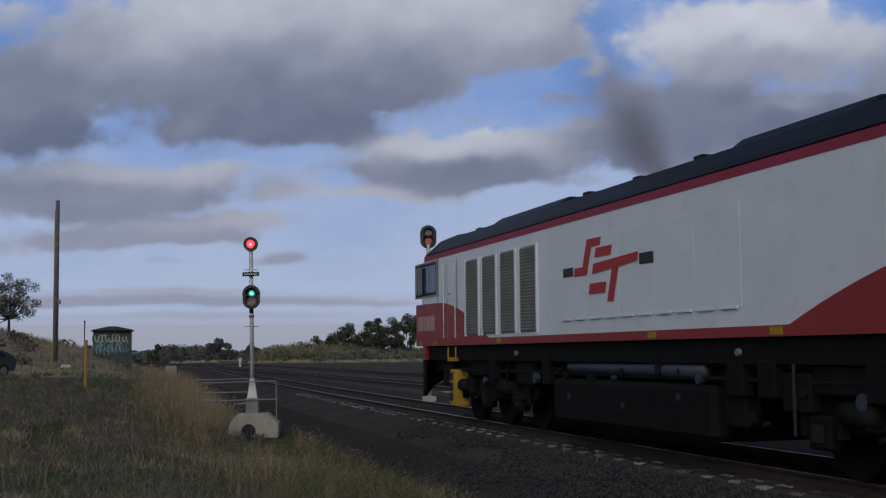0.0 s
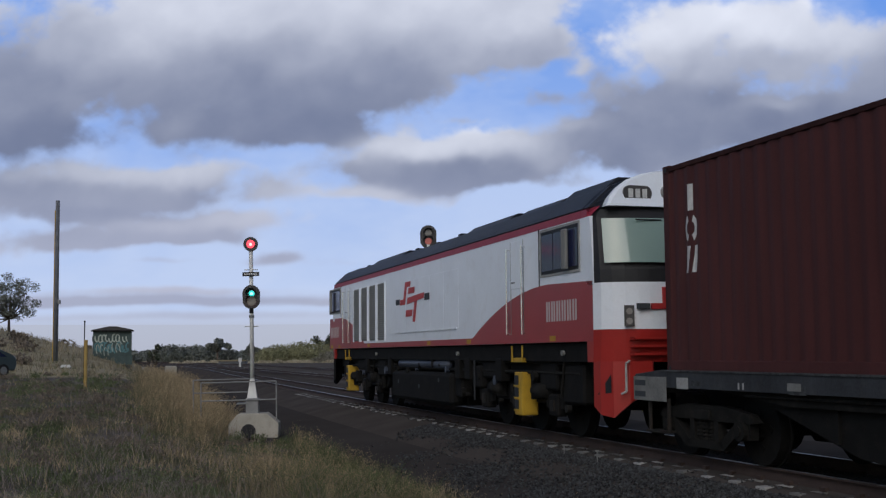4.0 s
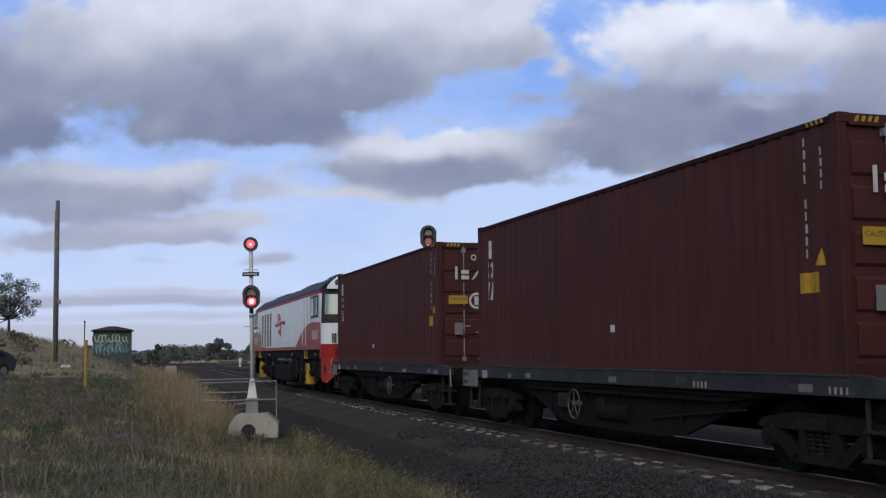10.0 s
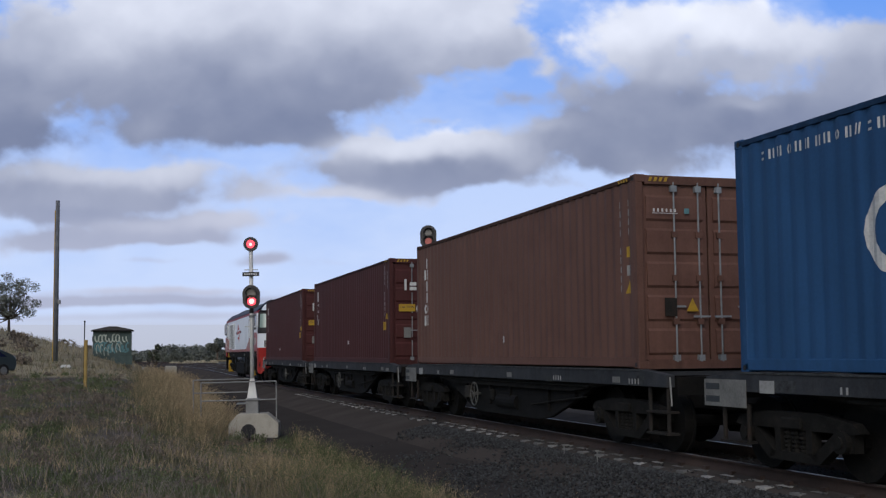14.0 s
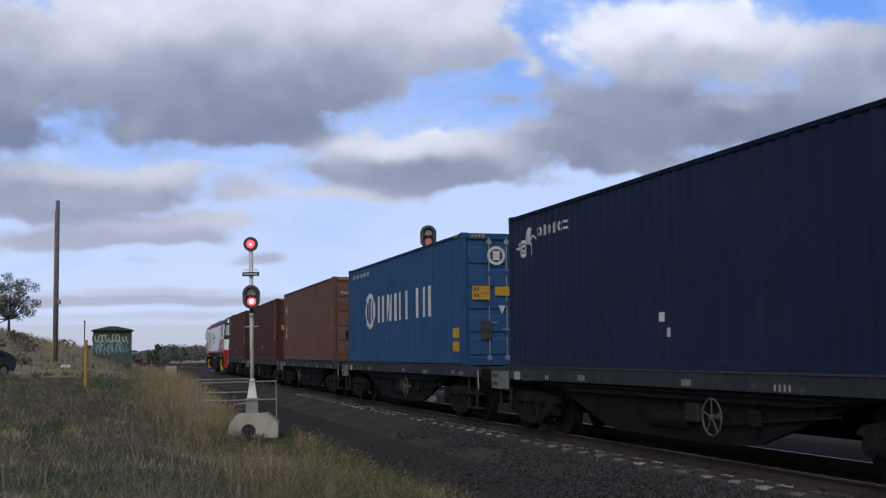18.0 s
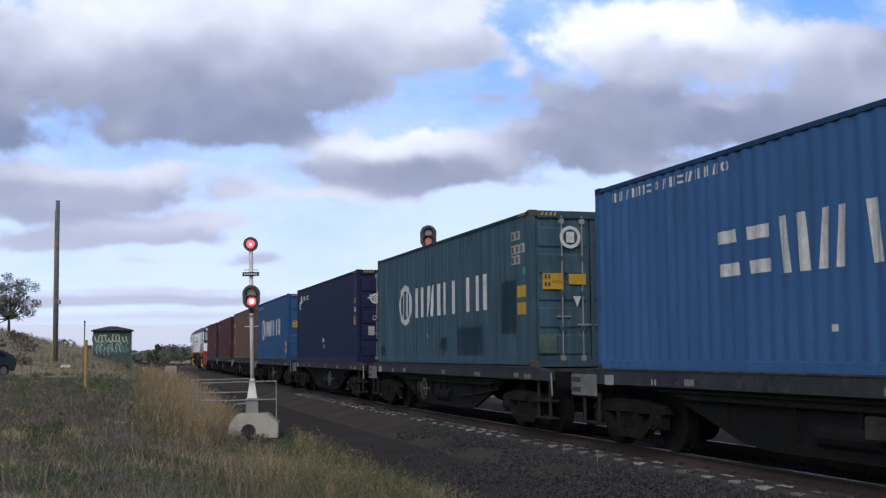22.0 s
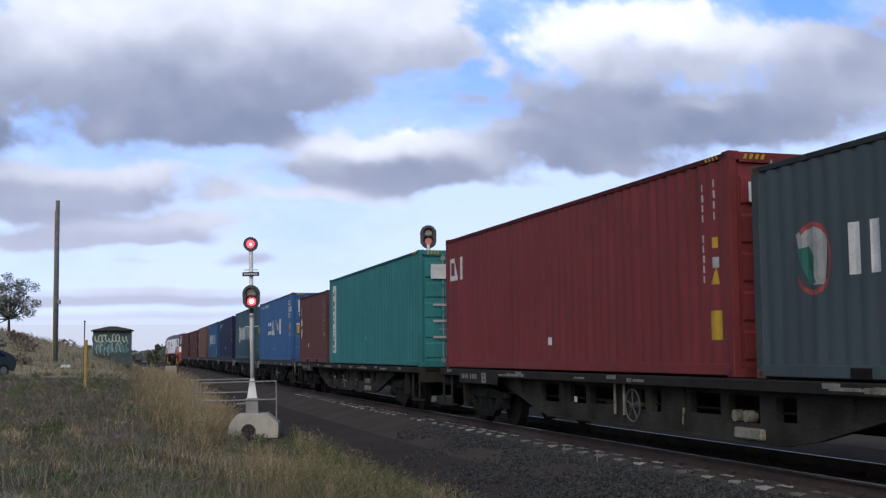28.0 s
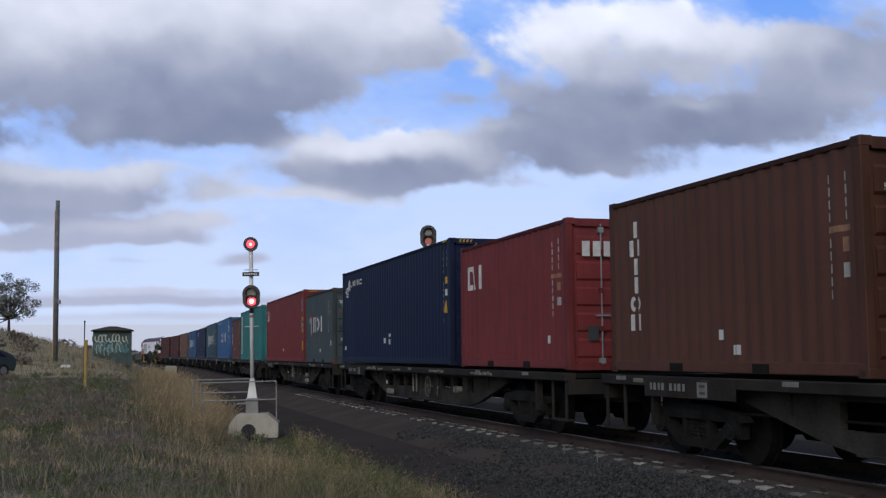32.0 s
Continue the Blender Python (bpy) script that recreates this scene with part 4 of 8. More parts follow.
def main_signal():
    s = tagged(new("railway_signal"), "silver-masted railway signal with red lamps on a concrete base", "railway signal")
    gz = -0.52
    s.matrix_basis = pose(-4.58, 27.9, gz, 0, -1.0, 4)
    # concrete base block with cut corners
    bm = bmesh.new()
    prism(bm, [(-0.54, 0), (0.62, 0), (0.64, 0.34), (0.36, 0.58), (-0.32, 0.58), (-0.54, 0.34)], "y", -0.35, 0.35)
    part("concrete_base", bm, M["concrete"], s, "pale cast concrete block with cut corners", bevel=0.015)
    bm = bmesh.new()
    disc(bm, -0.07, -0.37, 0.17, 0.17, -0.34)
    part("cable_hole", bm, M["black"], s)
    boxpart("junction_box", (-0.15, 0.15, -0.13, 0.13, 0.52, 0.94), M["galv"], s, bevel=0.01)
    boxpart("foot_plate", (-0.36, -0.08, -0.2, 0.2, 0.8, 0.83), M["galv"], s)
    bm = bmesh.new()
    tube(bm, (0, 0, 0.92), (0, 0, 1.4), 0.17, 4, 0.07)
    part("mast_foot", bm, M["mast"], s, "tapered cast mast foot")
    tubepart("mast", (0, 0, 0.92), (0, 0, 4.62), 0.05, M["mast"], s, n=14)
    # cabinet rail round the base
    for y, x0, x1, za, zb in ((-0.15, -1.2, 0.58, 1.33, 0.9), (0.9, -1.53, -0.04, 1.38, 1.06)):
        for x in (x0, x1):
            tubepart("rail_post", (x, y, 0.1), (x, y, za), 0.016, M["galv"], s)
        for z in (za, zb):
            tubepart("guard_rail", (x0, y, z), (x1, y, z), 0.016, M["galv"], s)
    # step bars and name board
    tubepart("step_bar", (-0.16, 0, 2.65), (0.16, 0, 2.65), 0.012, M["mast"], s)
    tubepart("step_bar", (-0.16, 0, 4.02), (0.16, 0, 4.02), 0.012, M["mast"], s)
    board = boxpart("number_board", (-0.2, 0.2, -0.09, -0.07, 3.86, 3.96), M["black"], s)
    for k in range(6):
        boxpart("number_bar", (-0.16 + k * 0.055, -0.125 + k * 0.055, -0.096, -0.0905, 3.885, 3.935), M["white"], board)
    # lower head: two lamps that always glow; an added disc slides over the dark one
    z = 3.36
    tubepart("head_bracket", (0, -0.02, 2.98), (0, -0.05, 3.1), 0.052, M["black"], s)
    tubepart("lower_collar", (0, 0, 2.86), (0, 0, 2.92), 0.062, M["galv"], s)
    head = head_oval("lower_head", s, z, 0.42, 0.58, 0.105, "dark oblong two-lamp signal head")
    for zc, mt, nm, lr in ((z + 0.084, "lamp_green", "green_lamp", 0.07), (z - 0.105, "lamp_red", "red_lamp", 0.105)):
        bm = bmesh.new()
        disc(bm, 0.01, -0.075, zc, lr, -0.055)
        part(nm, bm, M[mt], head)
    bm = bmesh.new()
    disc(bm, 0.01, -0.079, z + 0.08, 0.034, -0.074)
    part("lamp_filament", bm, M["lamp_green_hot"], head, "bright centre of the green lamp")
    bm = bmesh.new()
    disc(bm, 0.01, -0.079, z - 0.105, 0.062, -0.074)
    part("lamp_filament", bm, M["lamp_red_hot"], head, "bright centre of the red lamp")
    bm = bmesh.new()
    disc(bm, 0.01, -0.1, 0, 0.09, -0.085)
    disc(bm, 0.01, -0.0855, 0, 0.112, -0.0845)
    shutter = part("shutter", bm, M["lens_dark"], head, "added grey disc hiding the lamp that should look unlit")
    # upper head: round red lamp
    zc = 4.64
    bm = bmesh.new()
    disc(bm, 0, -0.06, zc, 0.175, 0.0)
    up = part("upper_head", bm, M["head_grey"], s, "round dark signal head with a red lamp")
    bm = bmesh.new()
    disc(bm, 0, 0.0, zc, 0.1, 0.22)
    part("lamp_case", bm, M["black"], up)
    bm = bmesh.new()
    disc(bm, 0, -0.075, zc, 0.1, -0.055)
    part("red_lamp", bm, M["lamp_red"], up)
    bm = bmesh.new()
    disc(bm, 0.0, -0.079, zc - 0.01, 0.036, -0.074)
    part("lamp_filament", bm, M["lamp_red_hot"], up, "bright centre of the red lamp")
    tubepart("head_bracket", (0, 0, 4.27), (0, 0, 4.48), 0.045, M["black"], s)
    return shutter, z


shutter, SHUT_Z = main_signal()


def far_signal():
    s = tagged(new("railway_signal"), "black railway signal on a tall mast beyond the train", "railway signal")
    y = 42.0
    s.matrix_basis = pose(at(758, y), y, -0.4, 0, 0, 2)
    tubepart("mast", (0, 0, 0), (0, 0, 5.9), 0.08, M["mast"], s, n=14)
    boxpart("mast_base", (-0.25, 0.25, -0.25, 0.25, 0, 0.3), M["concrete"], s, bevel=0.02)
    z = 6.08
    head = head_oval("signal_head", s, z, 0.6, 0.86, 0.15, "black oblong two-lamp signal head")
    for zc, mt, nm in ((z + 0.14, "lens_dark", "unlit_lamp"), (z - 0.16, "lamp_red_dim", "red_lamp")):
        bm = bmesh.new()
        disc(bm, 0, -0.08, zc, 0.125, -0.055)
        part(nm, bm, M[mt], head)


far_signal()


# ---------------------------------------------------------------- the yard's edge: pole, posts, hut, car
def tall_pole():
    y = 70.0
    x = at(99.5, y)
    z = float(ground_z([x], [y])[0])
    s = tagged(new("utility_pole"), "tall bare weathered timber pole", "pole")
    s.matrix_basis = pose(x, y, z - 0.3, 0, -0.35, 0)
    tubepart("shaft", (0, 0, 0), (0, 0, 11.2 - z), 0.15, M["pole_wood"], s, n=14, r2=0.12)
    tubepart("cable_pipe", (-0.15, -0.05, 0), (-0.13, -0.05, 10.6 - z), 0.025, M["yellow"], s, "thin pale cable pipe")
    boxpart("pole_box", (0.12, 0.24, -0.1, 0.1, 3.7, 3.95), M["galv"], s)


tall_pole()


def marker_posts():
    y = 46.0
    x = at(153, y)
    z = float(ground_z([x], [y])[0])
    s = tagged(new("marker_post"), "short yellow-painted marker post in the grass", "post")
    s.matrix_basis = pose(x, y, z - 0.05)
    boxpart("shaft", (-0.06, 0.06, -0.05, 0.05, 0, 1.9), M["post_tan"], s, bevel=0.01)
    boxpart("cap", (-0.066, 0.066, -0.056, 0.056, 1.9, 1.93), M["post_tan"], s)
    x2 = at(150, y + 1)
    t = tagged(new("stake"), "thin dark upright stake behind the yellow post", "stake")
    t.matrix_basis = pose(x2, y + 1, z - 0.05)
    tubepart("shaft", (0, 0, 0), (0, 0, 2.65), 0.022, M["under"], t)
    boxpart("tip", (-0.03, 0.03, -0.03, 0.03, 2.65, 2.72), M["under"], t)


marker_posts()


def hut():
    y = 78.0
    x = at(199, y)
    z = float(ground_z([x], [y])[0])
    s = tagged(new("relay_hut"), "small dark green trackside hut covered in pale graffiti", "hut")
    s.matrix_basis = pose(x, y, z - 0.05, 0, 0, 17)
    w, h, d = 1.24, 1.94, 1.1
    boxpart("plinth", (-w - 0.05, w + 0.05, -d - 0.05, d + 0.05, -0.3, 0.3), M["hut"], s)
    boxpart("wall_body", (-w, w, -d, d, 0.3, h), M["hut"], s, bevel=0.02)
    bm = bmesh.new()
    prism(bm, [(-w - 0.1, h), (w + 0.1, h), (w + 0.05, h + 0.08), (0.25, h + 0.3), (-0.25, h + 0.3), (-w - 0.05, h + 0.08)], "y", -d - 0.12, d + 0.12)
    part("roof", bm, M["head_grey"], s, "dark grey low hipped metal roof", bevel=0.02)
    boxpart("gutter", (-w - 0.14, w + 0.14, -d - 0.18, -d - 0.12, h - 0.05, h + 0.03), M["under"], s)
    boxpart("side_vent", (-w - 0.05, -w, -0.5, 0.4, h - 0.7, h - 0.35), M["under"], s)
    # sprayed loops and strokes on the wall, none of them a word
    r = np.random.default_rng(5)

    def spray(x0, z0, rx, rz, a0, a1, wide, mt, layer):
        bm = bmesh.new()
        last = None
        for k in range(13):
            t = radians(a0 + (a1 - a0) * k / 12)
            yy = -d - 0.004 - 0.002 * layer
            q = [bm.verts.new((x0 + (rx + o) * math.cos(t), yy, z0 + (rz + o) * math.sin(t))) for o in (-wide, wide)]
            if last:
                bm.faces.new((last[0], last[1], q[1], q[0]))
            last = q
        part("graffiti_stroke", bm, M[mt], s)

    for k in range(10):
        spray(-w + 0.25 + k * 0.22, h - 0.5 + r.uniform(-0.05, 0.05), 0.12, 0.24, r.uniform(0, 180), r.uniform(260, 420), 0.042, "graf_a", 0)
    for k in range(11):
        spray(-w + 0.28 + k * 0.2, 0.85 + r.uniform(-0.12, 0.12), 0.17, 0.26, r.uniform(0, 180), r.uniform(240, 420), 0.045, "graf_b", 1)
    for k in range(7):
        spray(-w + 0.3 + k * 0.25, 0.7 + r.uniform(-0.25, 0.2), 0.09, 0.3, r.uniform(0, 120), r.uniform(180, 300), 0.022, "graf_a", 2)


hut()


def car():
    y = 56.0
    x = at(-52, y)
    z = float(ground_z([x], [y])[0])
    s = tagged(new("car"), "dark parked hatchback on the grass", "car")
    s.matrix_basis = pose(x, y, z, 0, 0, 236)
    prof = [(-2.0, 0.3), (1.95, 0.3), (2.05, 0.55), (2.0, 0.8), (1.2, 0.95), (0.5, 1.38), (-0.9, 1.45), (-1.75, 1.1), (-2.05, 0.95), (-2.1, 0.6)]
    bm = bmesh.new()
    prism(bm, prof, "y", -0.82, 0.82)
    part("body", bm, M["car_paint"], s, smooth=False, bevel=0.06)
    for sy in (-1, 1):
        bm = bmesh.new()
        prism(bm, [(-1.5, 0.98), (1.0, 0.98), (0.42, 1.3), (-0.85, 1.36)], "y", sy * 0.822, sy * 0.83)
        part("side_window", bm, M["glass_dark"], s)
        for xx in (-1.3, 1.3):
            bm = bmesh.new()
            tube(bm, (xx, sy * 0.66, 0.31), (xx, sy * 0.86, 0.31), 0.31, 20)
            wh = part("wheel", bm, M["rubber"], s)
            bm = bmesh.new()
            tube(bm, (xx, sy * 0.861, 0.31), (xx, sy * 0.87, 0.31), 0.19, 14)
            part("rim", bm, M["galv"], wh)
    for sy in (-0.6, 0.6):
        boxpart("headlight", (2.0, 2.06, sy - 0.16, sy + 0.16, 0.6, 0.74), M["plate"], s)


car()


def small_blocks():
    for px, y, w, h, lab in ((303, 88, 0.44, 1.15, "pale concrete block at the road's edge"), (118, 66, 0.28, 0.16, "white plastic scrap on the grass")):
        x = at(px, y)
        z = float(ground_z([x], [y])[0])
        nm = "concrete_block" if w > 0.35 else "scrap"
        s = tagged(new(nm), lab, "block" if w > 0.35 else "litter")
        s.matrix_basis = pose(x, y, z - 0.05, 0, 0, 15)
        boxpart("body", (-w, w, -0.3, 0.3, 0, h), M["concrete"] if w > 0.35 else M["white"], s, bevel=0.05)
        boxpart("edge", (-w * 0.8, w * 0.8, -0.24, 0.24, h, h + 0.04), M["concrete"] if w > 0.35 else M["white"], s)
    y = 190.0
    s = tagged(new("far_shed"), "low pale shed far across the plain", "shed")
    s.matrix_basis = pose(at(413, y), y, -0.6)
    boxpart("wall_body", (-2.2, 2.2, -1, 1, 0, 0.95), M["pole_wood"], s)
    boxpart("roof", (-2.4, 2.4, -1.2, 1.2, 0.95, 1.15), M["plain"], s)
    s = tagged(new("white_post"), "small white post by the far line", "post")
    s.matrix_basis = pose(at(425, 150), 150, -0.5)
    boxpart("shaft", (-0.12, 0.12, -0.1, 0.1, 0, 1.0), M["white"], s)
    boxpart("cap", (-0.2, 0.2, -0.1, 0.1, 1.0, 1.5), M["white"], s)


small_blocks()


# ---------------------------------------------------------------- the train: distances behind the point that passes u = 0 at 0 s
RUN = (0.16, 2.63, 5.32, 8.27, 11.36, 14.66, 18.18, 21.94, 25.99, 30.22, 34.7, 39.45, 44.29, 49.32, 54.6, 60.12, 65.87,
       71.84, 78.0, 84.31, 90.76, 97.31, 104.1, 110.97, 118.04, 125.33, 132.74, 140.28, 147.97, 155.8, 163.81, 172.04, 180.42)


def run(t):
    """How far the train has gone after t seconds."""
    r = np.array(RUN)
    v = np.gradient(r)
    k = min(int(t), 31)
    f = t - k
    h = ((1 + 2 * f) * (1 - f) ** 2, f * (1 - f) ** 2, f * f * (3 - 2 * f), f * f * (f - 1))
    return float(h[0] * r[k] + h[1] * v[k] + h[2] * r[k + 1] + h[3] * v[k + 1])


def vehicle_pose(u, half):
    """A vehicle whose bogies stand half a metre-count before and behind u: x forwards, y to the left, z up from the rail."""
    x1, y1, _ = on_track(u + half)
    x0, y0, _ = on_track(u - half)
    return Matrix.Translation(((x0 + x1) / 2, (y0 + y1) / 2, 0)) @ Matrix.Rotation(math.atan2(y1 - y0, x1 - x0), 4, "Z")


KEYED = []      # (thing, distance behind, half bogie spacing, offset on the vehicle)
WHEELS = []     # (wheelset, distance behind, rest matrix, radius)


def wheelset(parent, x, r, a_centre, x_on_vehicle, z0=0.0):
    bm = bmesh.new()
    for s in (-1, 1):
        tube(bm, (0, s * 0.69, 0), (0, s * 0.82, 0), r, 20, r * 0.985)
        tube(bm, (0, s * 0.66, 0), (0, s * 0.69, 0), r * 1.06, 20)
        tube(bm, (0, s * 0.82, 0), (0, s * 0.9, 0), 0.13, 8)
        for k in range(4):
            c = (k + 0.5) * math.pi / 2
            box(bm, r * 0.5 * math.cos(c) - 0.04, r * 0.5 * math.cos(c) + 0.04, s * 0.82 - 0.01, s * 0.82 + 0.01, r * 0.5 * math.sin(c) - 0.04, r * 0.5 * math.sin(c) + 0.04)
    tube(bm, (0, -0.7, 0), (0, 0.7, 0), 0.085, 10)
    ob = part("wheelset", bm, M["under"], parent, "steel wheels on an axle")
    rest = pose(x, 0, r - z0)
    ob.matrix_basis = rest
    WHEELS.append((ob, a_centre - x_on_vehicle, rest, r))
    return ob


def bogie(thing, x, a_centre):
    """A two-axle freight bogie."""
    bm = bmesh.new()
    box(bm, -0.22, 0.22, -1.05, 1.05, 0.42, 0.68)
    b = part("bogie", bm, M["under"], thing, "grimy cast-steel bogie", bevel=0.02)
    b.matrix_basis = pose(x, 0, 0)
    for s in (-1, 1):
        y0, y1 = sorted((s * 0.97, s * 1.1))
        bm = bmesh.new()
        for pts in ([(-1.22, 0.56), (-1.1, 0.66), (-0.5, 0.74), (0.5, 0.74), (1.1, 0.66), (1.22, 0.56), (1.1, 0.54), (-1.1, 0.54)],
                    [(-1.06, 0.56), (-0.8, 0.56), (-0.34, 0.24), (-0.5, 0.18)], [(1.06, 0.56), (0.5, 0.18), (0.34, 0.24), (0.8, 0.56)],
                    [(-0.5, 0.17), (0.5, 0.17), (0.46, 0.28), (-0.46, 0.28)], [(-0.36, 0.26), (-0.25, 0.26), (-0.25, 0.56), (-0.36, 0.56)], [(0.25, 0.26), (0.36, 0.26), (0.36, 0.56), (0.25, 0.56)]):
            prism(bm, pts, "y", y0, y1)
        part("side_frame", bm, M["cast"], b)
        for k in (-0.92, 0.92):
            bm = bmesh.new()
            box(bm, k - 0.17, k + 0.17, *sorted((s * 0.96, s * 1.08)), 0.34, 0.56)
            tube(bm, (k, s * 1.0, 0.45), (k, s * 1.15, 0.45), 0.13, 14)
            tube(bm, (k, s * 1.15, 0.45), (k, s * 1.175, 0.45), 0.07, 8)
            part("axle_box", bm, M["cast"], b)
        for k in (-0.15, 0.0, 0.15):
            bm = bmesh.new()
            for q in range(5):
                tube(bm, (k, s * 1.04, 0.285 + q * 0.05), (k, s * 1.04, 0.31 + q * 0.05), 0.065, 10)
            tube(bm, (k, s * 1.04, 0.28), (k, s * 1.04, 0.54), 0.04, 8)
            part("spring", bm, M["cast"], b)
        boxpart("bolster_end", (-0.2, 0.2, *sorted((s * 1.0, s * 1.14)), 0.54, 0.68), M["cast"], b, bevel=0.02)
        boxpart("brake_beam", (-0.62, 0.62, *sorted((s * 0.5, s * 0.6)), 0.3, 0.36), M["under"], b)
    for k in (-0.92, 0.92):
        wheelset(b, k, 0.45, a_centre, x + k)
    return b


def brake_wheel(thing, x, y, z, r=0.24):
    bm = bmesh.new()
    n = 20
    for k in range(n):
        a, b = 2 * math.pi * k / n, 2 * math.pi * (k + 1) / n
        tube(bm, (x + r * math.cos(a), y, z + r * math.sin(a)), (x + r * math.cos(b), y, z + r * math.sin(b)), 0.013, 5, caps=False)
    for k in range(5):
        a = 2 * math.pi * k / 5 + 0.3
        tube(bm, (x, y, z), (x + r * math.cos(a), y, z + r * math.sin(a)), 0.01, 5, caps=False)
    tube(bm, (x, y - 0.2, z), (x, y + 0.03, z), 0.035, 8)
    part("brake_wheel", bm, M["wheel_grey"], thing, "grey spoked hand-brake wheel")


def coupler(thing, x, s):
    bm = bmesh.new()
    box(bm, min(x, x + s * 0.7), max(x, x + s * 0.7), -0.11, 0.11, 0.76, 1.0)
    box(bm, min(x + s * 0.42, x + s * 0.74), max(x + s * 0.42, x + s * 0.74), -0.2, 0.2, 0.72, 1.02)
    part("coupler", bm, M["under"], thing, "rusty knuckle coupler", bevel=0.02)


def wagon_short(a, seed, wheel_x):
    """A single-container skeleton wagon with a fish-bellied frame."""
    r = np.random.default_rng(seed)
    w = tagged(new("container_wagon"), "grey skeletal container wagon with a fish-bellied underframe", "rail wagon", "short container wagons")
    for s in (-1, 1):
        bm = bmesh.new()
        y0, y1 = sorted((s * 1.12, s * 1.26))
        prism(bm, [(-7.0, 1.13), (-6.2, 1.2), (6.2, 1.2), (7.0, 1.13), (7.0, 0.95), (5.4, 0.96), (-5.4, 0.96), (-7.0, 0.95)], "y", y0, y1)
        part("side_sill", bm, M["sill"], w, bevel=0.012)
        boxpart("sill_lip", (-6.2, 6.2, *sorted((s * 1.2, s * 1.272)), 1.17, 1.2), M["scuff"], w, bevel=0.005)
        # recessed web: its shade below the sill is put into a darker colour
        bm = bmesh.new()
        prism(bm, [(-5.2, 0.97), (5.2, 0.97), (4.0, 0.86), (3.3, 0.8), (-3.3, 0.8), (-4.0, 0.86)], "y", *sorted((s * 1.06, s * 1.15)))
        part("sill_web", bm, M["cast"], w)
        bm = bmesh.new()
        y0, y1 = sorted((s * 0.98, s * 1.06))
        prism(bm, [(-4.3, 0.93), (4.3, 0.93), (3.9, 0.8), (2.2, 0.3), (1.6, 0.24), (-1.6, 0.24), (-2.2, 0.3), (-3.9, 0.8)], "y", y0, y1)
        part("belly_plate", bm, M["under"], w)
    bm = bmesh.new()
    box(bm, -6.9, 6.9, -0.3, 0.3, 0.62, 1.1)
    part("centre_sill", bm, M["under"], w)
    for x in (-6.95, 6.95, -3.5, 3.5, 0.0):
        boxpart("cross_member", (x - 0.12, x + 0.12, -1.12, 1.12, 0.85, 1.1), M["under"], w)
    for x in (-5.95, 5.95):
        boxpart("bolster", (x - 0.22, x + 0.22, -1.2, 1.2, 1.1, 1.16), M["sill"], w)
    for s in (-1, 1):
        bogie(w, s * 5.35, a)
        coupler(w, s * 7.0, s)
    # plates and small marks on the camera's side
    pl = boxpart("number_plate", (6.05, 7.02, 1.262, 1.272, 0.76, 1.1), M["plate_worn"], w, "pale worn number plate")
    for k in range(2):
        boxpart("number_bar", (6.65, 6.98, 1.2735, 1.276, 0.97 - k * 0.16, 1.05 - k * 0.16), M["text_dark"], pl)
    boxpart("number_plate", (5.45, 5.75, 1.262, 1.27, 0.95, 1.1), M["plate"], w)
    for x in (2.9 + r.uniform(-0.3, 0.3), -0.6 + r.uniform(-0.4, 0.4), -5.4):
        boxpart("label_plate", (x - 0.13, x + 0.13, 1.262, 1.268, 0.99, 1.08), M["plate_worn"], w)
    for x in (-3.2, -3.1, -3.0, -2.9, -6.15, -6.05, -5.95, -5.85, 4.1, 4.2):
        boxpart("mark", (x - 0.012, x + 0.022, 1.262, 1.266, 0.98, 1.06), M["plate"], w)
    for k in range(7):
        x = r.uniform(-6.8, 5.9)
        boxpart("scrape", (x - r.uniform(0.04, 0.3), x + r.uniform(0.04, 0.3), 1.2605, 1.2615, 0.94 + r.uniform(0, 0.06), 1.03 + r.uniform(0, 0.08)), M["scuff"], w)
    # steps at the trailing end
    for x in (-6.95, -6.4):
        tubepart("step_post", (x, 1.2, 0.3), (x, 1.2, 0.95), 0.03, M["sill_old"], w)
    for z in (0.32, 0.62):
        boxpart("step", (-6.98, -6.37, 1.05, 1.26, z - 0.03, z), M["sill_old"], w)
    for x in (6.1, 6.65):
        tubepart("step_post", (x, 1.2, 0.34), (x, 1.2, 0.8), 0.03, M["sill_old"], w)
    boxpart("step", (6.08, 6.68, 1.05, 1.26, 0.32, 0.35), M["sill_old"], w)
    tubepart("cut_lever", (-7.04, 1.2, 0.7), (-7.04, 1.22, 1.1), 0.012, M["plate"], w)
    brake_wheel(w, wheel_x, 1.2, 0.6)
    bm = bmesh.new()
    tube(bm, (-0.55, 1.0, 0.5), (0.55, 1.0, 0.5), 0.15, 14)
    part("air_reservoir", bm, M["under"], w)
    boxpart("brake_valve", (wheel_x + 0.45, wheel_x + 0.8, 1.06, 1.16, 0.5, 0.76), M["girder"], w, "dull tan brake valve box", bevel=0.02)
    boxpart("valve_cover", (wheel_x - 1.0, wheel_x - 0.75, 1.06, 1.14, 0.5, 0.72), M["cast"], w, bevel=0.03)
    tubepart("brake_pipe", (-4.2, 1.18, 0.9), (4.2, 1.18, 0.9), 0.018, M["cast"], w)
    tubepart("brake_rod", (-3.9, 1.1, 0.72), (-1.4, 1.1, 0.5), 0.016, M["cast"], w)
    for x in (-3.4, -2.2, -0.2, 1.0, 2.5):
        boxpart("belly_rib", (x - 0.03, x + 0.03, 1.06, 1.11, 0.42 if abs(x) < 2.6 else 0.66, 0.84), M["under"], w)
    KEYED.append((w, a, 5.35, Matrix()))
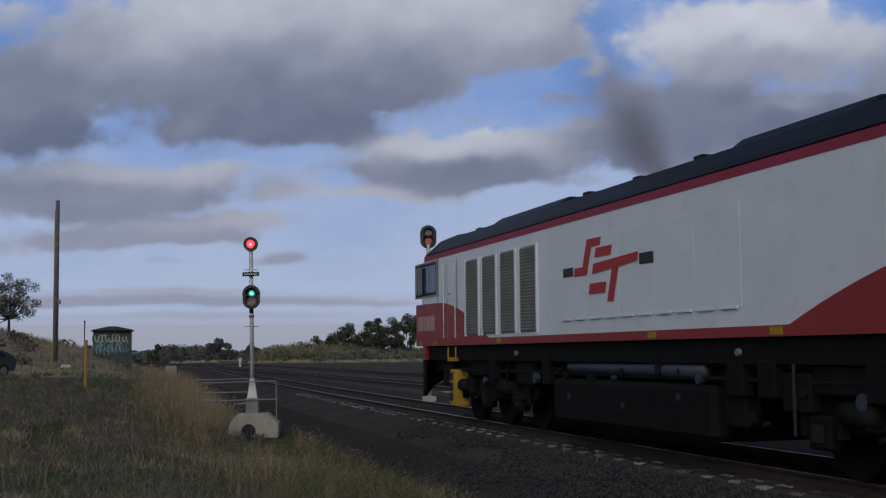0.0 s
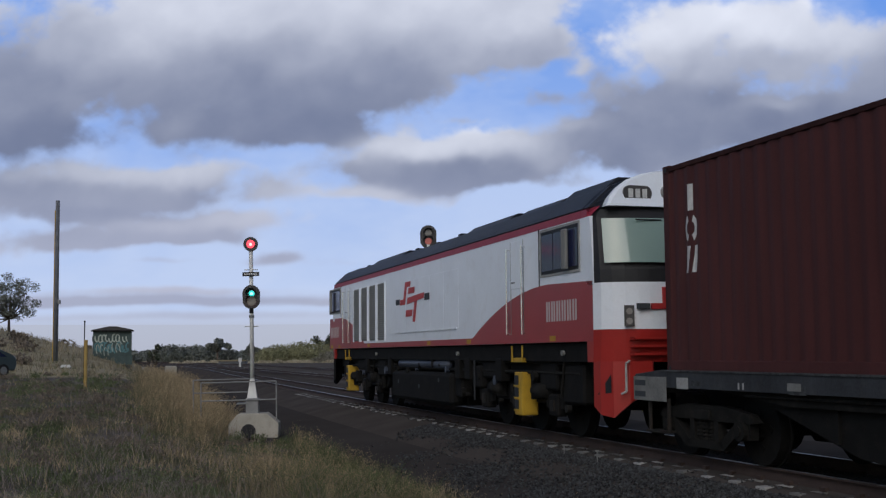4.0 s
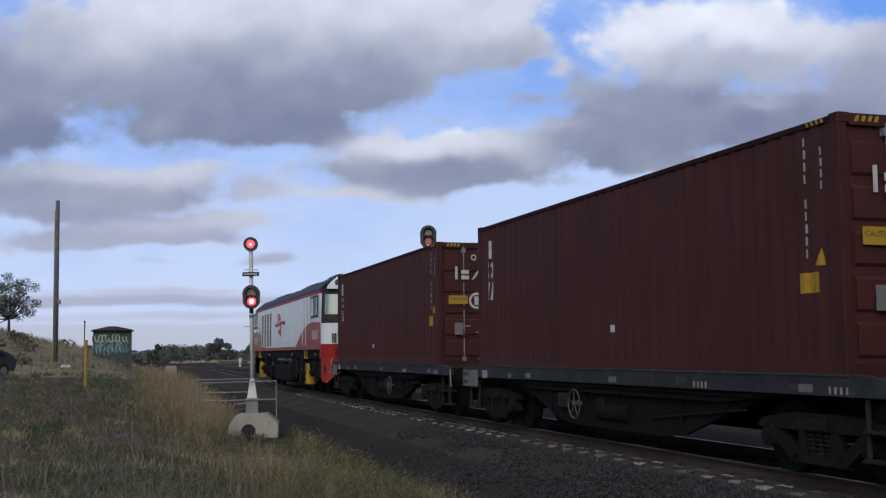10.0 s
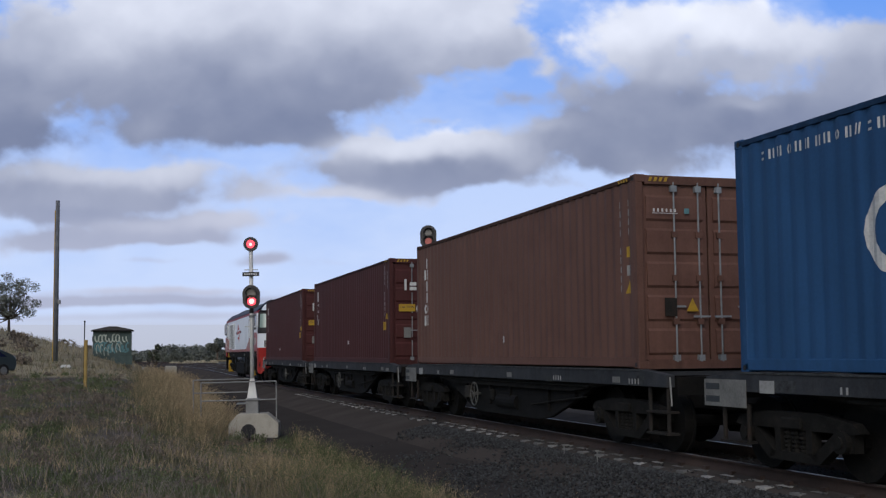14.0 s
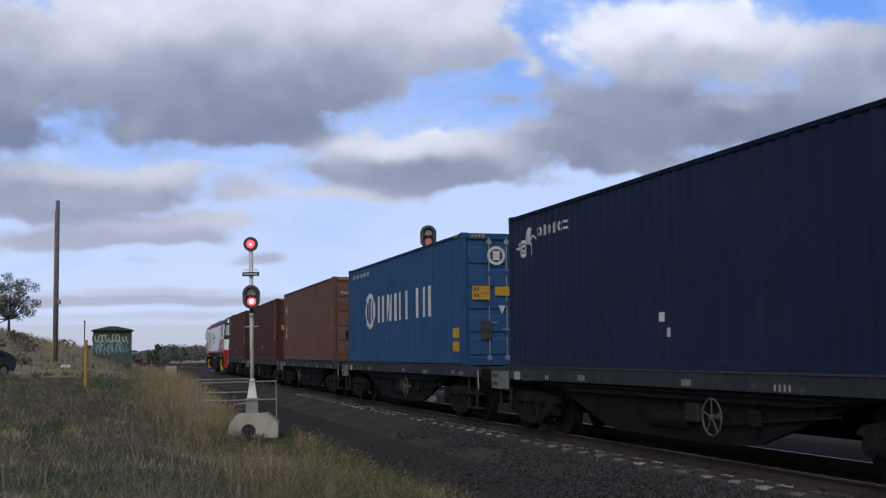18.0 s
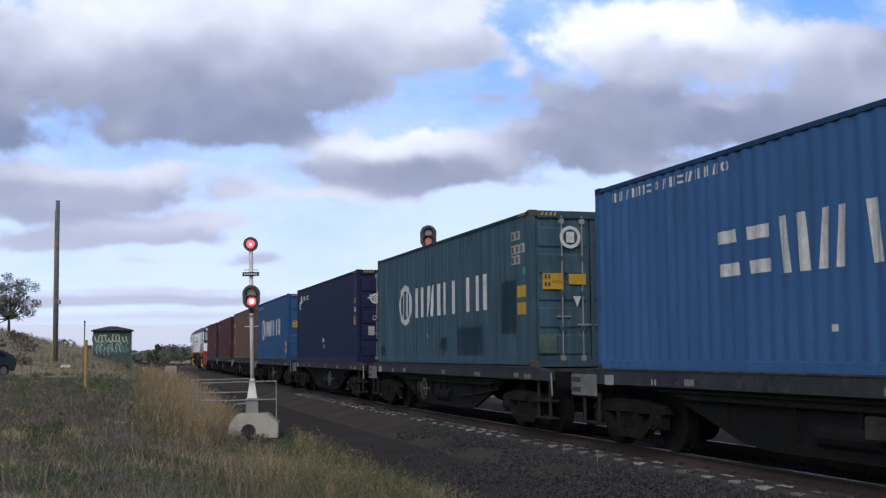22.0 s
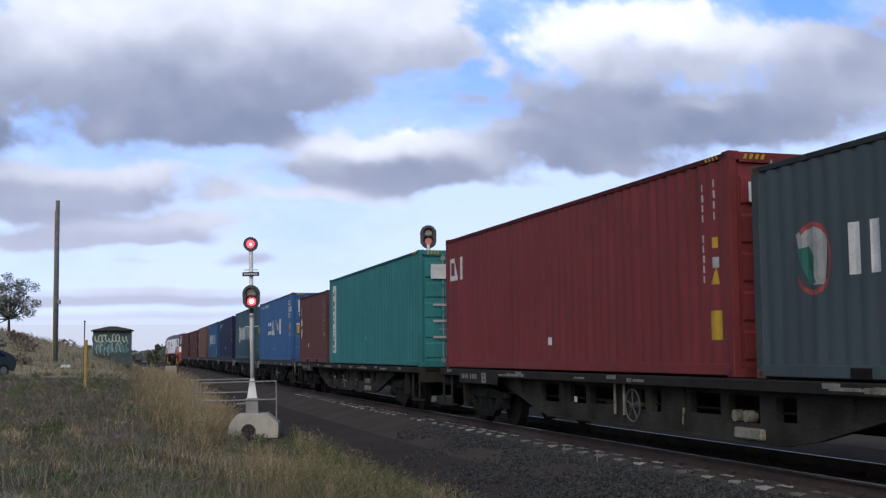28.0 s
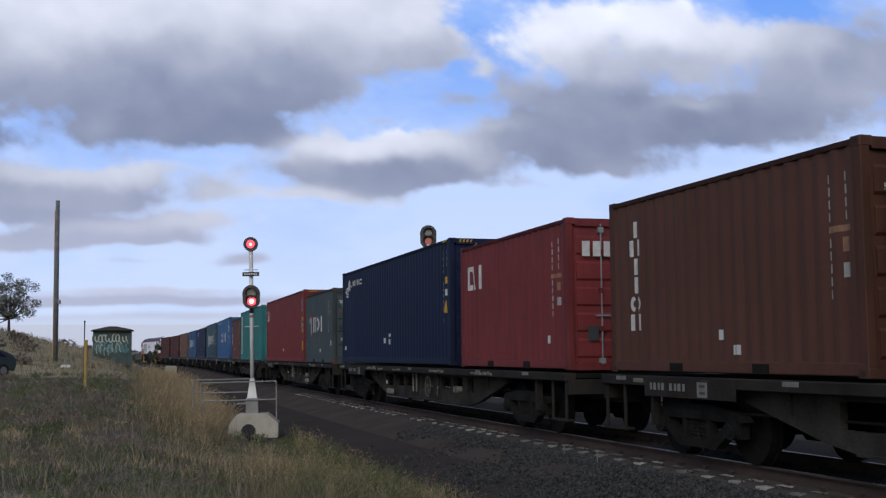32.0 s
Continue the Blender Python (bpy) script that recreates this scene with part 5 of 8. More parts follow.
    return w


def wagon_long(a, seed, wheel_x):
    """A flat wagon for three container units, with a pierced girder below its deck."""
    r = np.random.default_rng(seed)
    w = tagged(new("flat_wagon"), "weathered long flat wagon with a pierced girder frame", "rail wagon", "long container wagons")
    for s in (-1, 1):
        boxpart("deck_edge", (-9.6, 9.6, *sorted((s * 1.1, s * 1.3)), 0.97, 1.112), M["sill_old"], w, bevel=0.012)
        y0, y1 = sorted((s * 0.98, s * 1.08))
        bm = bmesh.new()
        holes = ((-3.92, -3.5, 0.6), (-3.14, -2.42, 0.56), (-2.22, -1.42, 0.62), (-0.58, -0.28, 0.58), (-0.08, 0.22, 0.6), (0.97, 1.88, 0.62), (2.04, 2.72, 0.6), (3.2, 4.02, 0.58))
        prism(bm, [(-4.3, 0.42), (-3.7, 0.33), (3.7, 0.33), (4.3, 0.42), (4.3, 0.56), (-4.3, 0.56)], "y", y0, y1)
        box(bm, -4.3, 4.3, y0, y1, 0.9, 1.0)
        for e in (-1, 1):
            prism(bm, [(e * 4.3, 0.42), (e * 6.1, 0.86), (e * 6.1, 1.0), (e * 4.3, 1.0)], "y", y0, y1)
        edges = [-4.3] + [v for h in holes for v in h[:2]] + [4.3]
        for x0, x1 in zip(edges[::2], edges[1::2]):
            box(bm, x0, x1, y0, y1, 0.56, 0.9)
        for x0, x1, z1 in holes:
            if z1 > 0.56:
                box(bm, x0, x1, y0, y1, 0.56, z1)
        part("girder", bm, M["girder"], w, "girder with cut openings")
        boxpart("girder_flange", (-3.7, 3.7, *sorted((s * 0.98, s * 1.13)), 0.32, 0.345), M["girder"], w)
        for x in (-5.0, -1.3, 0.6, 2.9, 4.9):
            boxpart("stiffener", (x - 0.02, x + 0.02, *sorted((s * 1.08, s * 1.13)), 0.4 if abs(x) < 4 else 0.7, 0.98), M["girder"], w)
        worn = {60: ((1.9, 3.4), (0.36, 0.82), (-1.58, -1.06), (-3.64, -2.26), (7.9, 9.4), (-6.2, -5.4)), 62: ((4.34, 5.54), (3.5, 4.1), (1.6, 2.4), (8.8, 9.5), (-2.4, -1.2), (-5.8, -4.4))}.get(seed) or [(x, x + 0.3 + r.uniform(0, 0.8)) for x in r.uniform(-9, 8.5, 7)]
        for x0, x1 in worn:
            x = x0
            while x < x1:
                e = min(x + r.uniform(0.12, 0.4), x1)
                z0 = 1.0 + r.uniform(0, 0.025)
                boxpart("scrape", (x, e, *sorted((s * 1.3005, s * 1.303)), z0, z0 + r.uniform(0.03, 0.065)), M["scrape"], w)
                x = e + r.uniform(0, 0.05)
    boxpart("centre_sill", (-9.5, 9.5, -0.3, 0.3, 0.6, 1.0), M["under"], w)
    boxpart("deck", (-9.6, 9.6, -1.1, 1.1, 1.02, 1.1), M["under"], w)
    for s in (-1, 1):
        bogie(w, s * 7.1, a)
        coupler(w, s * 9.6, s)
        boxpart("headstock", (*sorted((s * 9.45, s * 9.62)), -1.25, 1.25, 0.75, 1.0), M["sill_old"], w)
        for x in (9.5, 8.9):
            tubepart("step_post", (s * x, 1.24, 0.3), (s * x, 1.24, 1.0), 0.028, M["sill_old"], w)
        boxpart("step", (*sorted((s * 8.88, s * 9.52)), 1.1, 1.3, 0.3, 0.33), M["sill_old"], w)
        boxpart("side_bracket", (*sorted((s * 8.1, s * 8.02)), 1.12, 1.24, 0.42, 1.0), M["sill_old"], w)
    pl = boxpart("number_plate", (5.75, 8.15, 1.302, 1.31, 0.83, 1.07), M["sill_old"], w, "dark plate with pale worn figures")
    for k in range(9):
        if k != 4:
            boxpart("number_bar", (7.92 - 0.115 * k, 7.98 - 0.115 * k + 0.02 * (k % 2), 1.3115, 1.314, 0.92, 1.02), M["plate_worn"], pl)
    wb = boxpart("test_label", (6.42, 6.68, 1.3115, 1.314, 0.85, 1.05), M["plate_worn"], pl, "pale stencilled label")
    for z in (0.89, 0.98):
        boxpart("label_bar", (6.48, 6.62, 1.3145, 1.316, z, z + 0.035), M["text_dark"], wb)
    for x in (8.9, 4.6, 0.6, -4.9, -7.7):
        boxpart("label_plate", (x - 0.16, x + 0.16, 1.304, 1.308, 1.04, 1.1), M["plate_worn"], w)
    if wheel_x is not None:
        brake_wheel(w, wheel_x, 1.2, 0.66, 0.24)
    for x in (-2.62, -2.88):
        bm = bmesh.new()
        tube(bm, (x, 0.98, 0.64), (x, 1.12, 0.64), 0.075, 12)
        part("brake_valve", bm, M["scrape"], w, "pale brake valve in the opening")
    for x in () if seed == 60 else (0.78, 0.46):
        tubepart("hanger_post", (x, 1.16, 0.5), (x, 1.16, 0.98), 0.022, M["scrape"], w)
    for x0, z0, x1, z1 in () if seed != 60 else ((0.88, 0.78, 0.74, 0.62), (0.9, 0.5, 0.62, 0.62), (0.62, 0.62, 0.6, 0.38), (0.74, 0.62, 0.22, 0.57)):
        tubepart("brake_lever", (x0, 1.12, z0), (x1, 1.13, z1), 0.014, M["plate_worn"], w)
    tubepart("lever", (-1.31, 1.12, 0.68), (-1.29, 1.12, 0.46), 0.018, M["scrape"], w)
    x = 3.89 if seed == 62 else 2.44
    boxpart("reflector", (x - 0.045, x + 0.045, 1.085, 1.1, 0.62, 0.71), M["white"], w, "small white square plate")
    x = 3.1 if seed == 62 else -3.25
    boxpart("brake_block", (x, x + 0.62, 1.0, 1.15, 0.36, 0.5), M["scrape"], w, "dull tan block", bevel=0.02)
    tubepart("brake_rod", (-6.0, 1.0, 0.72), (6.0, 1.0, 0.66), 0.018, M["cast"], w)
    KEYED.append((w, a, 7.1, Matrix()))
    return w


def corrugated(L, z0, z1, y, pitch=0.278, depth=0.024):
    """Trapezoidal corrugated sheet standing along x, its crests at y."""
    xs, ys = [], []
    n = int(L / pitch)
    p = L / n
    s = 1 if y > 0 else -1
    for k in range(n):
        x = -L / 2 + k * p
        xs += [x, x + 0.25 * p, x + 0.5 * p, x + 0.75 * p]
        ys += [y, y, y - s * depth, y - s * depth]
    xs.append(L / 2)
    ys.append(y)
    xs, ys = np.array(xs), np.array(ys)
    m = len(xs)
    v = np.concatenate([np.stack([xs, ys, np.full(m, z0)], -1), np.stack([xs, ys, np.full(m, z1)], -1)])
    i = np.arange(m - 1)
    f = np.stack([i, i + 1, i + m + 1, i + m], -1)
    return v, f if s < 0 else f[:, ::-1]


def container(kind, colour, rust, label, a, half, off_x, seed, marks, dark=0.0, castings=None, dz=0.0):
    """A shipping container: kind 40 or 20; the doors are at its trailing end. off_x is its place along the wagon."""
    L, H = (12.192, 2.896) if kind == 40 else (6.058, 2.591)
    W = 1.219
    mt = surf("container_paint", tuple(c * 0.74 for c in colour), 0.62, spec=0.2, var=0.16, scale=0.7, fine=25, bump=0.04, dirt=rust, dirt_amount=0.45 + dark, streak=0.1 + dark)
    frame_mt = surf("container_frame_paint", tuple(c * 0.6 for c in colour), 0.65, spec=0.2, var=0.2, scale=1.5, fine=30, bump=0.05, dirt=rust, dirt_amount=0.6, streak=0.2)
    # top rails and roof: the side colour, much darker, with rust patches
    rail_mt = surf("container_rail_dark", tuple(k * 0.28 + 0.004 for k in colour), 0.8, spec=0.12, var=0.4, scale=1.5, fine=30, bump=0.05, dirt=rust, dirt_amount=0.6)
    c = tagged(new("shipping_container"), label, "container", "containers on the train")
    for s in (1, -1):
        v, f = corrugated(L - 0.3, 0.15, H - 0.09, s * (W - 0.008))
        ob = part("side_panel", arrays("side_panel", v, f, mt), None, c)
        boxpart("bottom_rail", (-L / 2 + 0.1, L / 2 - 0.1, *sorted((s * (W - 0.06), s * W)), 0.03, 0.17), mt, c, bevel=0.006)
        boxpart("top_rail", (-L / 2 + 0.1, L / 2 - 0.1, *sorted((s * (W - 0.06), s * W)), H - 0.09, H - 0.02), rail_mt, c, bevel=0.006)
        # flat dark plates stand in for the shade inside the fork pockets
        if kind == 20:
            for x in (-1.03, 1.03):
                boxpart("fork_pocket", (x - 0.18, x + 0.18, *sorted((s * (W + 0.001), s * (W + 0.004))), 0.035, 0.145), M["under"], c)
    # roof, floor and the closed leading end
    boxpart("roof", (-L / 2 + 0.06, L / 2 - 0.06, -W + 0.05, W - 0.05, H - 0.06, H - 0.03), rail_mt, c)
    boxpart("floor_frame", (-L / 2 + 0.06, L / 2 - 0.06, -W + 0.06, W - 0.06, 0.02, 0.14), frame_mt, c)
    boxpart("end_wall", (L / 2 - 0.07, L / 2 - 0.03, -W + 0.08, W - 0.08, 0.12, H - 0.08), mt, c)
    for sx in (-1, 1):
        for sy in (-1, 1):
            x0, x1 = sorted((sx * (L / 2 - 0.16), sx * (L / 2 - 0.004)))
            y0, y1 = sorted((sy * (W - 0.12), sy * (W - 0.002)))
            boxpart("corner_post", (x0, x1, y0, y1, 0.11, H - 0.11), frame_mt, c, bevel=0.008)
            for z0 in (0.0, H - 0.118):
                cc = boxpart("corner_casting", (*sorted((sx * (L / 2 - 0.178), sx * L / 2)), *sorted((sy * (W - 0.162), sy * W)), z0, z0 + 0.118), castings or frame_mt, c, bevel=0.01)
                bm = bmesh.new()
                xm = sx * (L / 2 - 0.09)
                tube(bm, (xm, sy * (W + 0.0005), z0 + 0.059), (xm, sy * (W + 0.003), z0 + 0.059), 0.035, 10)
                part("casting_hole", bm, M["black"], cc)
    # header with warning stripes, sill and two doors with lock rods
    xe = -L / 2
    boxpart("door_header", (xe + 0.01, xe + 0.12, -W + 0.16, W - 0.16, H - 0.14, H - 0.01), frame_mt, c)
    boxpart("door_sill", (xe + 0.01, xe + 0.12, -W + 0.16, W - 0.16, 0.0, 0.13), frame_mt, c)
    if kind == 40:
        for k in range(4):
            bm = bmesh.new()
            y = W - 0.22 - k * 0.085
            prism(bm, [(y, H - 0.1), (y - 0.045, H - 0.1), (y - 0.07, H - 0.035), (y - 0.025, H - 0.035)], "x", xe + 0.003, xe + 0.008)
            part("warning_stripe", bm, M["yellow"], c)
            bm = bmesh.new()
            x = xe + 0.25 + k * 0.09
            prism(bm, [(x, H - 0.08), (x + 0.045, H - 0.08), (x + 0.07, H - 0.03), (x + 0.025, H - 0.03)], "y", W + 0.001, W + 0.004)
            part("warning_stripe", bm, M["yellow"], c)
    for s in (1, -1):
        y0, y1 = sorted((s * 0.012, s * (W - 0.11)))
        bm = bmesh.new()
        box(bm, xe + 0.06, xe + 0.1, y0, y1, 0.13, H - 0.14)
        door = part("door", bm, mt, c, bevel=0.006)
        n = 5
        for k in range(n):
            za, zb = 0.2 + (H - 0.4) * k / n, 0.2 + (H - 0.4) * (k + 1) / n - 0.1
            bm = bmesh.new()
            prism(bm, [(xe + 0.0615, za), (xe + 0.0615, zb), (xe + 0.032, zb - 0.04), (xe + 0.032, za + 0.04)], "y", y0 + 0.08, y1 - 0.08)
            part("pressed_panel", bm, mt, door)
        for q in (0.15, 0.52):
            yy = s * (0.012 + (W - 0.122) * q)
            tubepart("lock_rod", (xe + 0.012, yy, 0.1), (xe + 0.012, yy, H - 0.1), 0.014, M["rod"], door)
            for z in (0.16, 0.7, 1.35, 2.0, H - 0.2):
                boxpart("rod_bracket", (xe - 0.004, xe + 0.06, yy - 0.05, yy + 0.05, z - 0.045, z + 0.045), M["rod"] if z in (0.16, H - 0.2) else frame_mt, door)
            boxpart("handle", (xe - 0.006, xe + 0.012, yy - 0.16, yy + 0.12, 0.7 + q * 0.4, 0.73 + q * 0.4), M["rod"], door)
    marks(c, L, H, W + 0.001)
    KEYED.append((c, a, half, Matrix.Translation((off_x, 0, 1.16 + dz - (0.04 if half > 6 else 0)))))
    return c


# Markings: paint that follows the folds of the sheet, 2 mm proud of it. s is the distance from the leading end.
def paint(c, L, W, shapes, material, name="mark", lift=0.0):
    """One painted mark of several convex shapes [(s, z), ...]."""
    n = int((L - 0.3) / 0.278)
    p = (L - 0.3) / n
    bm = bmesh.new()

    def out(x):
        f = ((x + (L - 0.3) / 2) / p) % 1.0
        return W - 0.006 + lift - 0.024 * float(np.interp(f, [0, 0.25, 0.5, 0.75, 1], [0, 0, 1, 1, 0])) if abs(x) < L / 2 - 0.16 else W + 0.001 + lift

    for pts in shapes:
        q = [(L / 2 - s, z) for s, z in pts]
        x0, x1 = min(x for x, z in q), max(x for x, z in q)
        cuts = {x0, x1} | {x for x, z in q}
        k = math.floor((x0 + (L - 0.3) / 2) / (p / 4))
        while (x := -(L - 0.3) / 2 + (k + 1) * p / 4) < x1:
            if x > x0:
                cuts.add(x)
            k += 1
        last = None
        for x in sorted(cuts):
            zs = []
            for (xa, za), (xb, zb) in zip(q, q[1:] + q[:1]):
                if abs(xa - xb) < 1e-9:
                    if abs(x - xa) < 1e-9:
                        zs += [za, zb]
                elif min(xa, xb) - 1e-9 <= x <= max(xa, xb) + 1e-9:
                    zs.append(za + (zb - za) * (x - xa) / (xb - xa))
            y = out(x)
            now = (bm.verts.new((x, y, min(zs))), bm.verts.new((x, y, max(zs))))
            if last:
                bm.faces.new((last[0], last[1], now[1], now[0]))
            last = now
    bmesh.ops.remove_doubles(bm, verts=bm.verts, dist=1e-4)
    return part(name, bm, material, c)


def decal(c, L, W, s0, s1, z0, z1, material, name="mark", slant=0.0, lift=0.0):
    return paint(c, L, W, [[(s0, z0), (s1, z0), (s1 + slant, z1), (s0 + slant, z1)]], material, name, lift)


def arc(s, z, r, inner, a0=0.0, a1=360.0, squash=1.0, n=20):
    """Pieces of a ring or of a part of one."""
    ts = [radians(a0 + (a1 - a0) * k / n) for k in range(n + 1)]
    return [[(s + r * squash * math.cos(p), z + r * math.sin(p)), (s + r * squash * math.cos(q), z + r * math.sin(q)),
             (s + inner * r * squash * math.cos(q), z + inner * r * math.sin(q)), (s + inner * r * squash * math.cos(p), z + inner * r * math.sin(p))] for p, q in zip(ts, ts[1:])]


def ring_decal(c, L, W, s, z, r, material, inner=0.72, name="emblem", lift=0.0, squash=1.0):
    return paint(c, L, W, arc(s, z, r, max(inner, 0.01), squash=squash), material, name, lift)


def strokes(c, L, W, s, z, w, h, n, gap, material, seed, slant=0.0, lift=0.0, vertical=False, order=None):
    """A row (or column) of n plain shapes in place of brand lettering: bars, wedges and rings of its weight."""
    r = np.random.default_rng(seed)
    kinds = [0, 1, 2, 3, 0, 2, 4]
    last = -1
    for k in range(n):
        s0, z0 = (s, z - k * (h + gap)) if vertical else (s + k * (w + gap), z)

        def at(u, v):
            return (s0 + u * w + slant * v * h, z0 + v * h)

        def quad(*uv):
            return [at(u, v) for u, v in uv]

        kind = kinds[int(r.integers(len(kinds)))] if order is None else order[k % len(order)]
        if kind == last and order is None:
            kind = (kind + 1) % 5
        last = kind
        if kind == 5:
            sh = [quad((0.34, 0), (0.66, 0), (0.66, 1), (0.34, 1))]
        elif kind == 6:
            sh = [quad((0.0, 0), (0.26, 0), (0.5, 1), (0.24, 1)), quad((0.52, 0), (0.78, 0), (1.0, 1), (0.74, 1))]
        elif kind in (0, 4):
            sh = [quad((0.02, 0), (0.32, 0), (0.32, 1), (0.02, 1)), quad((0.64, 0), (0.94, 0), (0.94, 1), (0.64, 1))]
        elif kind == 1:
            sh = [quad((0.0, 0), (0.24, 0), (0.44, 1), (0.2, 1)), quad((0.5, 0), (0.74, 0), (0.96, 1), (0.72, 1))]
        elif kind == 2:
            sh = [quad((0.1, 0.06), (0.9, 0.06), (0.9, 0.3), (0.1, 0.3)), quad((0.1, 0.68), (0.9, 0.68), (0.9, 0.92), (0.1, 0.92))]
        else:
            sh = [q for a0 in (112, -68) for q in arc(s0 + 0.48 * w + slant * 0.5 * h, z0 + 0.5 * h, 0.52 * h, 0.52, a0, a0 + 136, squash=0.9 * w / h, n=9)]
        if kind == 3:
            paint(c, L, W, sh, material, "letter_block", lift)
        else:
            for q in sh:
                paint(c, L, W, [q], material, "letter_block", lift)


def code_column(c, L, W, s, z, n, h, material=None, w=0.045):
    """A column of small plain ticks in place of a painted code."""
    for k in range(n):
        if k in (4, 10) and n > 6:
            continue
        zz = z - k * h * 1.42
        e = w * (0.5, 0.75, 0.6)[k % 3]
        paint(c, L, W, [[(s, zz), (s + e, zz), (s + e * 0.9, zz + h * 1.0), (s, zz + h * 1.0)]], material or M["plate"], "code_mark")


def triangle(c, L, W, s, z, w, material):
    paint(c, L, W, [[(s, z), (s + w, z), (s + w * 0.7, z + w * 1.2)]], material, "warning_triangle")


def horse_shapes(s, z, k, wide=1.0):
    """A prancing sea-horse outline reduced to plain arcs and wedges, k metres high."""
    def f(*uv):
        return [(s + u * k * wide, z + v * k) for u, v in uv]
    sh = arc(s - 0.12 * k * wide, z - 0.12 * k, 0.3 * k, 0.6, 20, 330, squash=wide) + arc(s - 0.1 * k * wide, z - 0.12 * k, 0.14 * k, 0.4, squash=wide)
    sh += [f((-0.62, -0.08), (-0.4, -0.16), (-0.36, 0.0)), f((-0.5, 0.06), (-0.36, -0.06), (-0.38, 0.14)), f((0.05, -0.02), (0.3, 0.0), (0.34, 0.3), (0.12, 0.42)),
           f((0.12, 0.4), (0.34, 0.28), (0.36, 0.5), (0.28, 0.58)), f((0.28, 0.58), (0.36, 0.46), (0.5, 0.36), (0.46, 0.46)), f((0.3, 0.1), (0.6, 0.22), (0.6, 0.28), (0.3, 0.24)),
           f((0.56, 0.26), (0.62, 0.26), (0.76, 0.1), (0.7, 0.1)), f((0.28, -0.02), (0.42, -0.12), (0.46, -0.04), (0.3, 0.1)), f((0.38, -0.1), (0.44, -0.1), (0.42, -0.4), (0.36, -0.38)),
           f((-0.02, 0.14), (0.14, 0.1), (0.14, 0.4), (0.02, 0.3))]
    return sh


def end_shapes(c, L, shapes, material, name="emblem", depth=0.011):
    """Flat painted shapes [(distance from the near edge of the doors, z)] on the door end."""
    bm = bmesh.new()
    for q in shapes:
        a = sum(q[i][0] * q[(i + 1) % len(q)][1] - q[(i + 1) % len(q)][0] * q[i][1] for i in range(len(q)))
        bm.faces.new([bm.verts.new((-L / 2 - depth, 1.1 - s, z)) for s, z in (q if a > 0 else q[::-1])])
    bmesh.ops.remove_doubles(bm, verts=bm.verts, dist=1e-4)
    return part(name, bm, material, c)


def end_decal(c, L, y0, y1, z0, z1, material, name="mark"):
    return boxpart(name, (-L / 2 - 0.012, -L / 2 - 0.008, *sorted((y0, y1)), z0, z1), material, c)


def end_ring(c, L, y, z, r, material, inner=0.7):
    bm = bmesh.new()
    n = 24
    for k in range(n):
        q = []
        for a, rr in ((k, r), (k + 1, r), (k + 1, r * inner), (k, r * inner)):
            t = 2 * math.pi * a / n
            q.append(bm.verts.new((-L / 2 - 0.011, y + rr * math.cos(t), z + rr * math.sin(t))))
        bm.faces.new(q)
    bmesh.ops.remove_doubles(bm, verts=bm.verts, dist=1e-4)
    part("emblem", bm, material, c)


def wording(c, L, text, y, z, size, material):
    """Legible warning wording on the door end, in the built-in font."""
    cu = bpy.data.curves.new("wording", "FONT")
    cu.body, cu.size, cu.align_x, cu.extrude = text, size, "CENTER", 0.0006
    me = bpy.data.meshes.new_from_object(bpy.data.objects.new("wording_source", cu))
    me.materials.clear()
    me.materials.append(material)
    ob = new("wording", me)
    ob.parent = c
    ob.matrix_basis = Matrix.Translation((-L / 2 - 0.0135, y, z)) @ Matrix(((0, 0, -1, 0), (-1, 0, 0, 0), (0, 1, 0, 0), (0, 0, 0, 1)))


def code_lines(c, L, H):
    """Small lines of plain ticks on the far door in place of code and weights."""
    for z, n, h in ((H - 0.5, 9, 0.085), (H - 0.68, 4, 0.085), (H - 1.05, 10, 0.04), (H - 1.15, 8, 0.04), (H - 1.3, 10, 0.04), (H - 1.4, 8, 0.04), (H - 1.55, 9, 0.04), (H - 1.65, 7, 0.04)):
        w = h * 0.62
        for k in range(n):
            if k != 4:
                s, e = 1.3 + k * w * 1.35, w * (0.5 + 0.3 * (k % 2))
                end_shapes(c, L, [[(s, z), (s + e, z), (s + e, z + h), (s, z + h)]], M["plate"], "code_mark", 0.0115)


